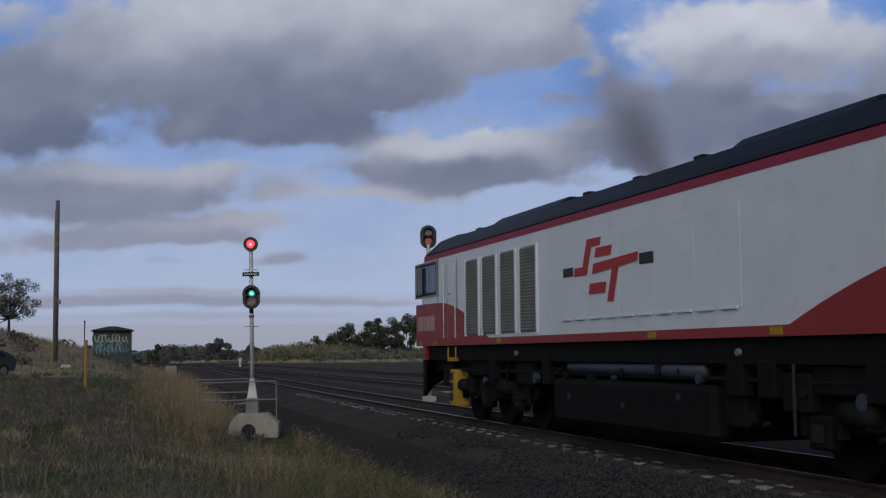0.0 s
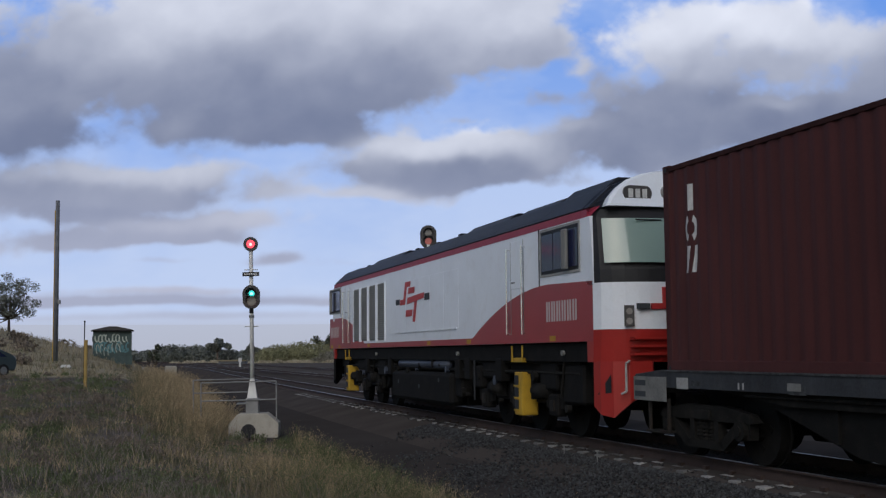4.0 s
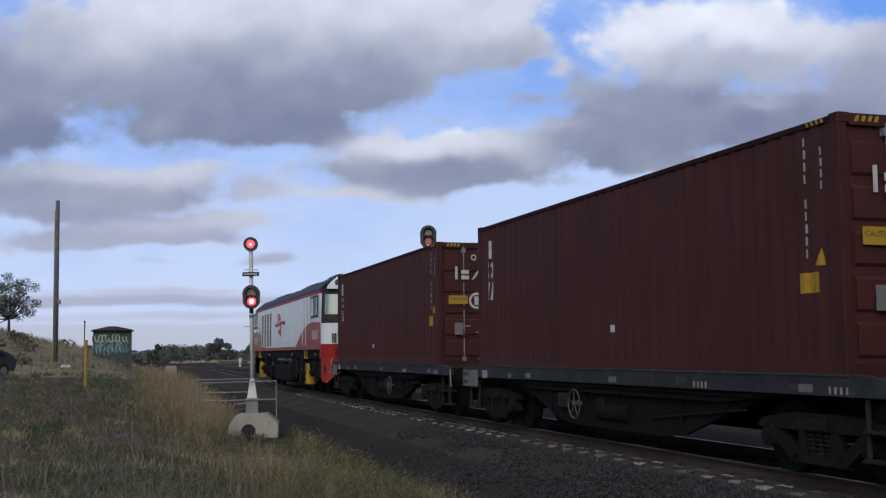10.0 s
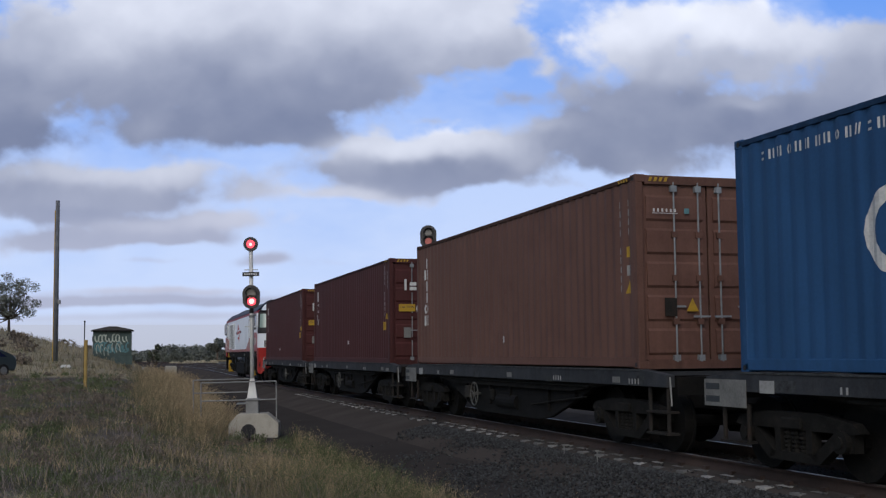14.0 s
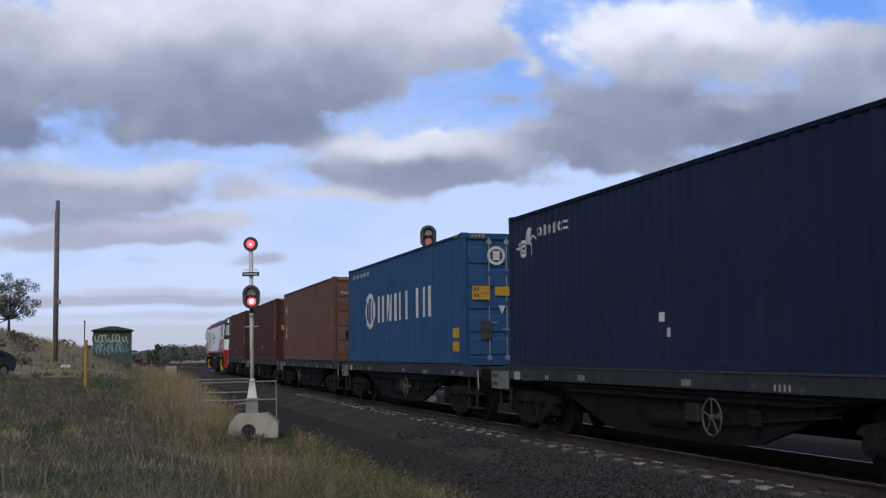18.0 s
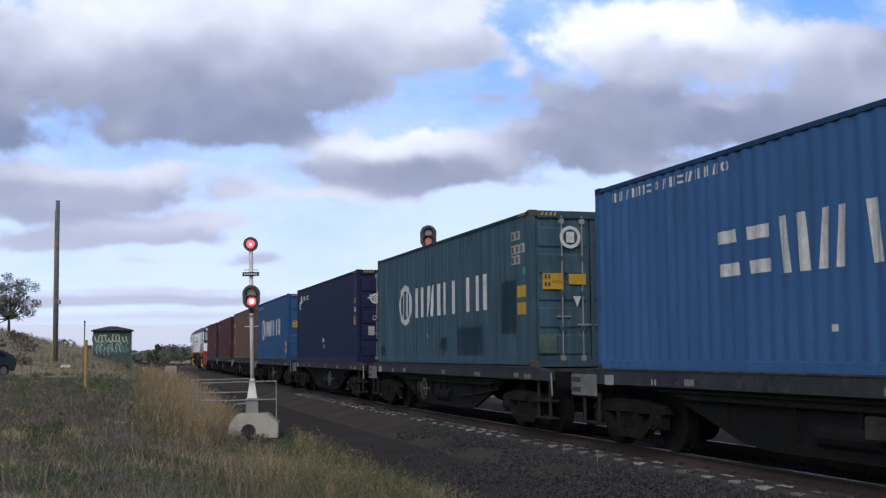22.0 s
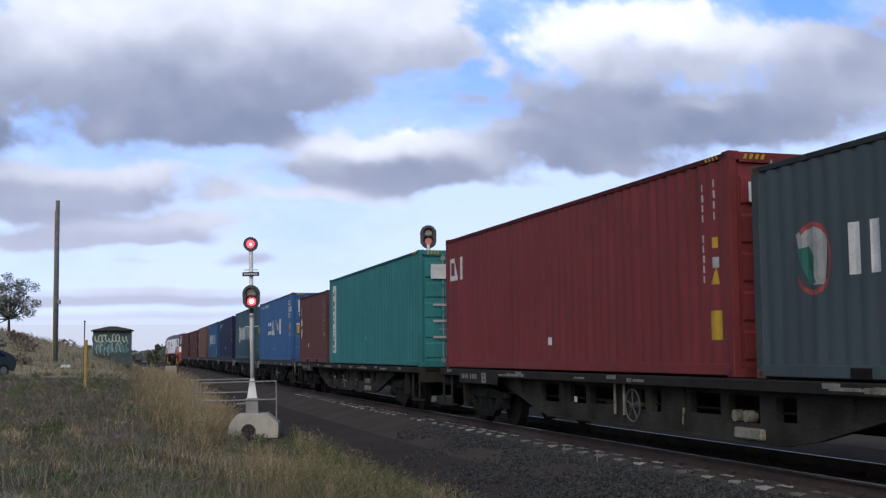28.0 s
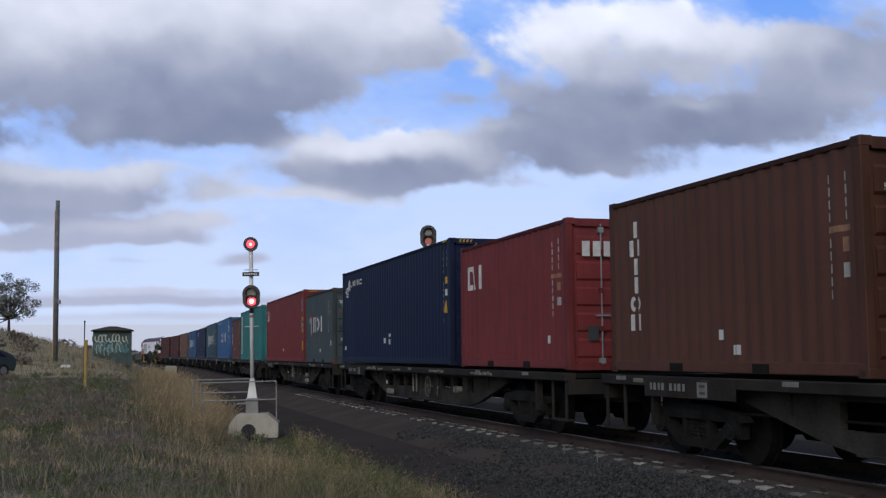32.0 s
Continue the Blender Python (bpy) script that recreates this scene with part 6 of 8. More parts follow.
def marks_maroon(seed):
    def f(c, L, H, W):
        s0 = 0.56 if L > 7 else 0.2
        strokes(c, L, W, s0, H - 0.7 if L > 7 else H - 0.78, 0.34, 0.36, 3, 0.06, M["white"], seed, vertical=True, order=(5, 3, 6))
        m0, z0 = {1: (5.24, 0.46), 2: (6.34, 0.6)}.get(seed, (2.1, 0.62))
        decal(c, L, W, m0, m0 + 0.11, z0, z0 + 0.11, M["white"])
        code_column(c, L, W, L - 0.68 if L > 7 else L - 0.74, H - 0.28, 11, 0.1)
        code_column(c, L, W, L - 0.38 if L > 7 else L - 0.46, H - 0.42, 4, 0.09)
        if L > 7:
            triangle(c, L, W, L - 0.5, 1.24, 0.16, M["yellow"])
            decal(c, L, W, L - 0.82, L - 0.44, 0.94, 1.17, M["yellow"], "yellow_label")
        else:
            decal(c, L, W, L - 1.0, L - 0.6, H - 0.87, H - 0.815, M["tan"], "tan_label")
            decal(c, L, W, L - 0.5, L - 0.4, 0.96, 1.08, M["yellow"], "yellow_label")
            decal(c, L, W, L - 0.52, L - 0.43, H - 1.12, H - 0.99, M["plate"])
        z = H - 0.88
        end_shapes(c, L, [[(0.3, z), (0.36, z), (0.36, z + 0.3), (0.3, z + 0.3)]], M["white"], "letter_block")
        end_shapes(c, L, [[(0.45, z), (0.64, z), (0.64, z + 0.09), (0.45, z + 0.09)], [(0.45, z + 0.13), (0.64, z + 0.13), (0.64, z + 0.22), (0.45, z + 0.22)]], M["white"], "letter_block")
        end_shapes(c, L, [[(0.7, z), (0.76, z), (0.92, z + 0.22), (0.86, z + 0.22)]], M["white"], "letter_block")
        end_ring(c, L, 0.34, H - 0.36, 0.07, M["white"], 0.6)
        end_decal(c, L, 0.96, 0.5, H - 1.46, H - 1.26, M["yellow"], "yellow_label")
        wording(c, L, "CAUTION", 0.73, H - 1.37, 0.09, M["text_dark"])
        end_ring(c, L, 0.28, H - 1.38, 0.19, M["white"])
        end_decal(c, L, 0.33, 0.23, H - 1.48, H - 1.28, M["white"])
        end_decal(c, L, 0.82, 0.62, 0.72, 1.0, M["plate_worn"], "data_plate")
        code_lines(c, L, H)
    return f


def marks_brown(seed):
    def f(c, L, H, W):
        strokes(c, L, W, 0.66, H - 0.6, 0.34, 0.24, 6, 0.035, M["white"], seed, vertical=True, order=(5, 0, 5, 5, 3, 0))
        decal(c, L, W, L * 0.51, L * 0.51 + 0.14, 0.45, 0.58, M["white"])
        if L < 7:
            decal(c, L, W, 3.42, 3.62, 0.26, 0.38, M["white"])
            decal(c, L, W, L - 0.62, L - 0.22, H - 1.0, H - 0.93, M["tan"], "tan_label")
        code_column(c, L, W, L - 0.61, H - 0.45, 11, 0.1)
        code_column(c, L, W, L - 0.32, H - 0.45, 4, 0.1)
        decal(c, L, W, L - 0.38, L - 0.26, H - 1.22, H - 1.06, M["tan"] if L < 7 else M["yellow"], "yellow_label")
        decal(c, L, W, L - 0.38, L - 0.26, H - 1.5, H - 1.34, M["plate"])
        if L > 7:
            triangle(c, L, W, L - 0.42, 1.13, 0.18, M["yellow"])
        end_shapes(c, L, [[(0.16 + 0.07 * k, H - 0.56), (0.19 + 0.07 * k, H - 0.56), (0.19 + 0.07 * k, H - 0.51), (0.16 + 0.07 * k, H - 0.51)] for k in range(6)] + [[(0.15, H - 0.585), (0.57, H - 0.585), (0.57, H - 0.575), (0.15, H - 0.575)]], M["white"], "name_line")
        end_decal(c, L, 0.42, 0.34, H - 0.58, H - 0.5, M["graf_b"], "blue_label")
        end_decal(c, L, 0.78, 0.58, 0.78, 1.05, M["sill_old"], "data_plate")
        bm = bmesh.new()
        prism(bm, [(0.42, 0.85), (0.22, 0.85), (0.32, 1.05)], "x", -L / 2 - 0.012, -L / 2 - 0.008)
        part("warning_triangle", bm, M["yellow"], c)
    return f


def marks_ring_word(seed, letters=6, patches=()):
    def f(c, L, H, W):
        if not patches:
            strokes(c, L, W, 0.55, H - 0.34, 0.1, 0.12, 14, 0.08, M["white"], seed)
        ring_decal(c, L, W, 3.05, 1.5, 0.52, M["white"], 0.72, squash=1.2)
        decal(c, L, W, 2.8, 2.96, 1.2, 1.8, M["white"], "emblem_bar")
        decal(c, L, W, 3.14, 3.3, 1.2, 1.8, M["white"], "emblem_bar")
        strokes(c, L, W, 4.08, 1.14, 0.72, 0.74, letters, 0.25, M["white"], seed + 1, order=(0, 6, 0, 5, 5, 0))
        decal(c, L, W, 5.1, 5.2, 0.62, 0.72, M["white"])
        if patches:
            for s1, z in ((0.6, H - 0.5), (0.35, H - 0.76), (0.6, H - 0.96)):
                decal(c, L, W, L - 1.02, L - s1, z, z + 0.17, M["plate"], "code_patch")
                for q in range(3 if s1 > 0.5 else 5):
                    decal(c, L, W, L - 0.99 + q * 0.13, L - 0.94 + q * 0.13, z + 0.03, z + 0.14, M["text_dark"], "code_bar", lift=0.004)
        for zz in (1.3, 0.98) if patches else (0.6, 0.3):
            decal(c, L, W, L - 0.72, L - 0.3, zz, zz + 0.22, M["yellow"], "yellow_label")
        for s0, s1, z0, z1, mt in patches:
            decal(c, L, W, s0, s1, z0, z1, mt, "repair_patch", lift=-0.003)
        end_ring(c, L, 0.42, H - 0.5, 0.21, M["white"])
        end_decal(c, L, 0.5, 0.34, H - 0.6, H - 0.4, M["white"])
        end_decal(c, L, 0.98, 0.57, H - 1.47, H - 1.17, M["yellow"], "yellow_label")
        wording(c, L, "HIGH", 0.69, H - 1.36, 0.085, M["text_dark"])
        for k, z in enumerate((H - 1.28, H - 1.42)):
            end_shapes(c, L, [[(0.16 + q * 0.07, z), (0.2 + q * 0.07, z), (0.2 + q * 0.07, z + 0.08), (0.16 + q * 0.07, z + 0.08)] for q in range(2)], M["text_dark"], "code_bar", 0.0135)
        end_decal(c, L, 0.46, 0.12, H - 1.38, H - 1.18, M["yellow"], "yellow_label")
        for z in (H - 1.48, H - 1.95):
            end_decal(c, L, -0.28, -0.5, z, z + 0.25, M["white"], "white_label")
        bm = bmesh.new()
        prism(bm, [(0.38, H - 1.6), (0.22, H - 1.6), (0.3, H - 1.8)], "x", -L / 2 - 0.012, -L / 2 - 0.008)
        part("warning_triangle", bm, M["white"], c)
        if patches:
            for z in (H - 0.46, H - 0.72):
                end_decal(c, L, -0.3, -0.62, z, z + 0.2, M["plate"], "code_patch")
                end_shapes(c, L, [[(1.44 + q * 0.07, z + 0.04), (1.48 + q * 0.07, z + 0.04), (1.48 + q * 0.07, z + 0.16), (1.44 + q * 0.07, z + 0.16)] for q in range(4)], M["text_dark"], "code_bar", 0.0135)
            end_decal(c, L, 1.08, 0.72, 0.25, 0.6, surf("faded_green_smear", (0.06, 0.1, 0.085), 0.8, var=0.5), "paint_smear")
            decal(c, L, W, L - 0.42, L - 0.32, 1.72, 1.86, surf("green_sticker", (0.03, 0.25, 0.17), 0.7), "green_label")
        else:
            end_decal(c, L, 0.8, 0.55, 0.55, 0.95, M["scuff"], "data_plate")
    return f


def marks_horse(seed, spots):
    def f(c, L, H, W):
        paint(c, L, W, horse_shapes(0.84, H - 0.6, 0.54, 1.36), M["white"], "emblem")
        strokes(c, L, W, 1.46, H - 0.51, 0.19, 0.18, 6, 0.05, M["white"], seed, order=(3, 0, 3, 0, 3, 2))
        for m0, z0, h0 in spots:
            decal(c, L, W, m0, m0 + 0.13, z0, z0 + h0, M["white"])
        code_column(c, L, W, L - 0.63, H - 0.35, 12, 0.1, M["plate"])
        code_column(c, L, W, L - 0.36, H - 0.35, 3, 0.1, M["plate"])
        decal(c, L, W, L - 0.42, L - 0.3, H - 1.02, H - 0.87, M["yellow"], "yellow_label")
        decal(c, L, W, L - 0.42, L - 0.3, H - 1.3, H - 1.15, M["white"])
        triangle(c, L, W, L - 0.55, 1.2, 0.25, M["yellow"])
        end_shapes(c, L, horse_shapes(0.52, H - 0.84, 0.52), M["white"])
        end_ring(c, L, 0.66, H - 1.5, 0.07, M["white"])
        end_decal(c, L, 0.86, 0.66, 0.86, 1.14, M["plate"], "data_plate")
        code_lines(c, L, H)
    return f


def marks_slant_word(seed):
    def f(c, L, H, W):
        strokes(c, L, W, 0.6, H - 0.3, 0.16, 0.14, 15, 0.07, M["white"], seed)
        strokes(c, L, W, 3.66, 1.2, 0.58, 0.68, 7, 0.14, M["white"], seed + 1, slant=-0.1, order=(2, 2, 0, 6, 5, 3, 0))
        decal(c, L, W, 6.0, 6.12, 0.5, 0.58, M["white"])
        decal(c, L, W, 9.3, 9.42, 0.42, 0.58, M["white"])
        for k, (s1, z) in enumerate(((0.95, H - 0.62), (0.55, H - 0.9), (0.95, H - 1.16))):
            decal(c, L, W, L - 1.12, L - s1 + 0.35, z + 0.12, z + 0.32, M["white"], "code_patch")
            for q in range(3):
                decal(c, L, W, L - 1.08 + q * 0.17, L - 1.0 + q * 0.17, z + 0.15, z + 0.29, M["text_dark"], "code_bar", lift=0.004)
        decal(c, L, W, L - 0.86, L - 0.44, 1.36, 1.62, M["yellow"], "yellow_label")
        decal(c, L, W, L - 0.86, L - 0.46, 1.06, 1.22, M["yellow"], "yellow_label")
        end_decal(c, L, 0.94, 0.34, H - 0.82, H - 0.3, M["white"], "emblem_panel")
        for k, mt in enumerate((M["text_dark"], M["text_red"], M["text_dark"])):
            bm = bmesh.new()
            y = 0.82 - 0.13 * k
            prism(bm, [(y, H - 0.76), (y - 0.09, H - 0.76), (y - 0.02, H - 0.56), (y - 0.12, H - 0.36), (y - 0.03, H - 0.36), (y + 0.06, H - 0.56)], "x", -L / 2 - 0.015, -L / 2 - 0.0125)
            part("emblem_bar", bm, mt, c)
        for k in range(7):
            end_decal(c, L, 0.92 - 0.085 * k, 0.86 - 0.085 * k, H - 0.98, H - 0.89, M["white"], "letter_block")
        end_decal(c, L, 1.02, 0.12, H - 1.36, H - 1.31, M["white"], "code_bar")
        end_decal(c, L, 1.0, 0.58, H - 1.72, H - 1.4, M["yellow"], "yellow_label")
        wording(c, L, "HIGH", 0.72, H - 1.62, 0.15, M["text_dark"])
        end_decal(c, L, 0.48, 0.1, H - 1.62, H - 1.42, M["yellow"], "yellow_label")
        bm = bmesh.new()
        prism(bm, [(0.36, H - 1.86), (0.08, H - 1.86), (0.22, H - 2.1)], "x", -L / 2 - 0.012, -L / 2 - 0.008)
        part("warning_triangle", bm, M["white"], c)
        end_decal(c, L, 0.88, 0.62, 0.5, 0.85, M["plate"], "data_plate")
        end_decal(c, L, 0.8, 0.66, 0.22, 0.3, M["white"])
    return f


def marks_teal(c, L, H, W):
    decal(c, L, W, 0.54, 1.12, 0.36, H - 0.26, M["white"], "name_panel")
    for z, kind in ((2.3, 6), (1.95, 0), (1.74, 3), (1.53, 6), (1.32, 3), (1.02, 2), (0.82, 6), (0.62, 0), (0.42, 3)):
        strokes(c, L, W, 0.72, z, 0.26, 0.16, 1, 0, M["text_dark"], 9, lift=0.004, order=(kind,))
    decal(c, L, W, 5.91, 6.06, 0.72, 0.86, M["white"])
    code_column(c, L, W, L - 0.75, H - 1.4, 5, 0.1, M["plate"])
    end_decal(c, L, 0.9, 0.35, H - 0.72, H - 0.36, M["white"], "emblem_panel")
    end_ring(c, L, 0.62, H - 0.54, 0.1, M["text_dark"], 0.6)
    for k in range(3):
        end_decal(c, L, 0.85, 0.4, 1.5 - 0.4 * k, 1.56 - 0.4 * k, M["plate"], "code_bar")


def marks_red(seed, small=False):
    def f(c, L, H, W):
        z, q = H - 0.96, 0.28 if small else 0.05
        for s0, s1, sl in ((0.2, 0.36, 0), (0.62, 0.76, -0.14), (0.98, 1.1, 0)):
            decal(c, L, W, s0 + q, s1 + q, z, z + 0.5, M["white"], "letter_block", sl)
        decal(c, L, W, 0.36 + q, 0.54 + q, z, z + 0.11, M["white"], "letter_block")
        decal(c, L, W, 0.36 + q, 0.52 + q, z + 0.4, z + 0.5, M["white"], "letter_block")
        s0 = L - 0.97 if small else L * 0.495
        decal(c, L, W, s0, s0 + 0.13, 0.46, 0.6, M["white"])
        code_column(c, L, W, L - 0.71, H - 0.45, 11, 0.095)
        code_column(c, L, W, L - 0.42, H - 0.42, 4, 0.1)
        decal(c, L, W, L - 0.47, L - 0.36, H - 1.22, H - 1.08, M["tan"] if small else M["yellow"], "yellow_label")
        decal(c, L, W, L - 0.47, L - 0.34, H - 1.48, H - 1.34, M["plate"])
        if not small:
            triangle(c, L, W, L - 0.52, 1.2, 0.18, M["yellow"])
            decal(c, L, W, L - 0.58, L - 0.3, 0.48, 0.86, M["yellow"], "yellow_label")
        else:
            decal(c, L, W, L - 0.75, L - 0.3, H - 1.0, H - 0.93, M["tan"], "tan_label")
            end_decal(c, L, 0.86, 0.66, 0.5, 0.75, M["text_dark"], "data_plate")
        for k in range(3):
            end_decal(c, L, 0.94 - 0.2 * k, 0.8 - 0.2 * k, H - 0.66, H - 0.4, M["white"], "letter_block")
        end_ring(c, L, 0.1, 1.3, 0.1, M["white"], 0.5)
    return f


def marks_grey(c, L, H, W):
    def crest(s, z, k):
        rim = arc(s, z, 0.42 * k, 0.86, -150, 130, squash=0.85)
        field = [[(s - 0.34 * k, z + 0.3 * k), (s - 0.02 * k, z - 0.3 * k), (s + 0.2 * k, z - 0.3 * k), (s + 0.28 * k, z + 0.26 * k), (s + 0.05 * k, z + 0.36 * k)]]
        wedge = [[(s - 0.3 * k, z + 0.12 * k), (s - 0.1 * k, z + 0.14 * k), (s + 0.06 * k, z - 0.28 * k), (s - 0.08 * k, z - 0.3 * k)], [(s - 0.1 * k, z + 0.16 * k), (s + 0.04 * k, z + 0.02 * k), (s + 0.02 * k, z - 0.16 * k), (s - 0.08 * k, z - 0.1 * k)]]
        return rim, field, wedge

    leaf_green = surf("emblem_green", (0.03, 0.13, 0.1), 0.7, var=0.2)
    rim, field, wedge = crest(1.2, 1.37, 1.0)
    paint(c, L, W, field, M["plate"], "emblem_field")
    paint(c, L, W, rim, M["dull_red"], "emblem_rim", 0.001)
    paint(c, L, W, wedge, leaf_green, "emblem_wedge", 0.002)
    rim, field, wedge = crest(0.3, H - 0.62, 0.62)
    end_shapes(c, L, field, M["plate"], "emblem_field")
    end_shapes(c, L, rim, M["dull_red"], "emblem_rim", 0.0125)
    end_shapes(c, L, wedge, leaf_green, "emblem_wedge", 0.014)
    strokes(c, L, W, 1.85, 1.14, 0.56, 0.56, 3, 0.16, M["white"], 77, order=(0, 3, 5))
    decal(c, L, W, L - 0.62, L - 0.4, 0.62, 0.8, M["white"])
    decal(c, L, W, 3.3, 3.44, 0.4, 0.52, M["white"])
    code_column(c, L, W, L - 1.0, H - 0.5, 8, 0.1, M["plate"])
    code_column(c, L, W, L - 0.75, H - 0.5, 4, 0.1, M["plate"])
    decal(c, L, W, L - 0.86, L - 0.5, H - 0.83, H - 0.785, M["tan"], "tan_label")
    end_decal(c, L, 0.95, 0.74, 0.78, 0.88, M["plate"], "code_bar")
    end_decal(c, L, 1.0, 0.72, 1.14, 1.28, M["scuff"], "vent_patch")


def marks_dark(c, L, H, W):
    strokes(c, L, W, 0.7, H - 0.5, 0.26, 0.26, 3, 0.06, M["plate"], 91, vertical=True)


# colours
MAROON, BROWN, BLUE, NAVY, TEALGREY, SKY, GREEN, RED, SLATE, NAVY2, RUSTBROWN = (
    (0.094, 0.03, 0.029), (0.19, 0.1, 0.077), (0.035, 0.107, 0.258), (0.0175, 0.0255, 0.077), (0.064, 0.122, 0.168), (0.062, 0.16, 0.37),
    (0.05, 0.245, 0.252), (0.235, 0.044, 0.047), (0.08, 0.103, 0.118), (0.0115, 0.021, 0.065), (0.125, 0.057, 0.041))
DARKRUST, GREYDIRT = (0.07, 0.03, 0.025), (0.09, 0.08, 0.07)

SHORT = (18.2,) + tuple(18.29 + 15.06 * k for k in range(1, 7))
for k, (a, wx) in enumerate(zip(SHORT, (-1.16, 1.25, 1.69, -0.96, -1.33, 1.28, -1.12))):
    wagon_short(a, 40 + k, wx)
container(40, MAROON, DARKRUST, "dark maroon forty-foot container with white side marks", SHORT[0], 5.35, 0, 1, marks_maroon(1))
container(40, MAROON, DARKRUST, "dark maroon forty-foot container, pale label on its doors", SHORT[1], 5.35, 0, 2, marks_maroon(2))
container(40, BROWN, DARKRUST, "brown forty-foot container with a vertical white name", SHORT[2], 5.35, 0, 3, marks_brown(3), dz=0.04)
container(40, BLUE, (0.03, 0.08, 0.18), "mid-blue forty-foot container with large white lettering shapes", SHORT[3], 5.35, 0.13, 4, marks_ring_word(4), dz=0.03)
container(40, NAVY, (0.03, 0.03, 0.06), "navy forty-foot container with a white horse-like emblem", SHORT[4], 5.35, 0, 5, marks_horse(5, ((6.06, 0.72, 0.13), (6.26, 0.5, 0.13))))
patch_a = surf("patch_dark_teal", (0.025, 0.05, 0.07), 0.6, var=0.2)
patch_b = surf("patch_blue", (0.03, 0.07, 0.13), 0.6, var=0.2)
container(40, TEALGREY, (0.035, 0.055, 0.06), "faded grey-teal forty-foot container with dark repair patches", SHORT[5], 5.35, 0, 6,
          marks_ring_word(6, 6, ((7.56, 9.3, 0.22, 0.82, patch_b), (10.54, 11.4, 0.62, 1.65, patch_a), (6.3, 6.75, 0.3, 0.62, patch_a), (0.3, 0.9, 0.22, 0.5, patch_a))),
          castings=surf("rusty_corner", (0.09, 0.06, 0.045), 0.8, var=0.4), dark=0.2, dz=0.03)
container(40, SKY, (0.04, 0.1, 0.22), "bright blue forty-foot container with large white lettering shapes", SHORT[6], 5.35, 0, 7, marks_slant_word(7),
          castings=surf("grimy_corner", (0.05, 0.05, 0.06), 0.8, var=0.4))
LONG = (126.53, 147.62, 168.2, 188.8)
for k, (a, wx) in enumerate(zip(LONG, (None, 0.1, -0.72, -0.7))):
    wagon_long(a, 60 + k, wx)


def on_long(a, lead, kind):
    return a - (lead + (6.096 if kind == 40 else 3.029))


container(20, (0.155, 0.064, 0.062), DARKRUST, "maroon twenty-foot container with white side marks", LONG[0], 7.1, on_long(LONG[0], 117.08, 20), 8, marks_maroon(8))
container(40, GREEN, (0.03, 0.1, 0.09), "sea-green forty-foot container with a white name panel", LONG[0], 7.1, on_long(LONG[0], 123.70, 40), 9, marks_teal)
container(40, RED, DARKRUST, "red forty-foot container with small white marks", LONG[1], 7.1, on_long(LONG[1], 138.24, 40), 10, marks_red(10))
container(20, SLATE, GREYDIRT, "slate-grey twenty-foot container with a round emblem", LONG[1], 7.1, on_long(LONG[1], 150.93, 20), 11, marks_grey, castings=surf("rusted_casting", (0.11, 0.055, 0.035), 0.85, var=0.5))
container(40, NAVY2, (0.03, 0.03, 0.06), "navy forty-foot container with pale small marks", LONG[2], 7.1, on_long(LONG[2], 158.71, 40), 12, marks_horse(12, ((5.75, 0.57, 0.14), (6.31, 0.53, 0.15), (6.33, 0.74, 0.08), (0.4, 0.4, 0.12))), dz=0.05)
container(20, RED, DARKRUST, "red twenty-foot container with white marks on side and end", LONG[2], 7.1, on_long(LONG[2], 171.7, 20), 13, marks_red(13, True), dz=0.03)
container(20, RUSTBROWN, DARKRUST, "brown twenty-foot container with a vertical white name", LONG[3], 7.1, on_long(LONG[3], 179.42, 20), 14, marks_brown(14), dz=0.03)
container(40, (0.04, 0.03, 0.03), DARKRUST, "dark forty-foot container at the tail of the view", LONG[3], 7.1, on_long(LONG[3], 186.1, 40), 15, marks_dark)


# ---------------------------------------------------------------- the locomotive
LOCO_A = -0.19


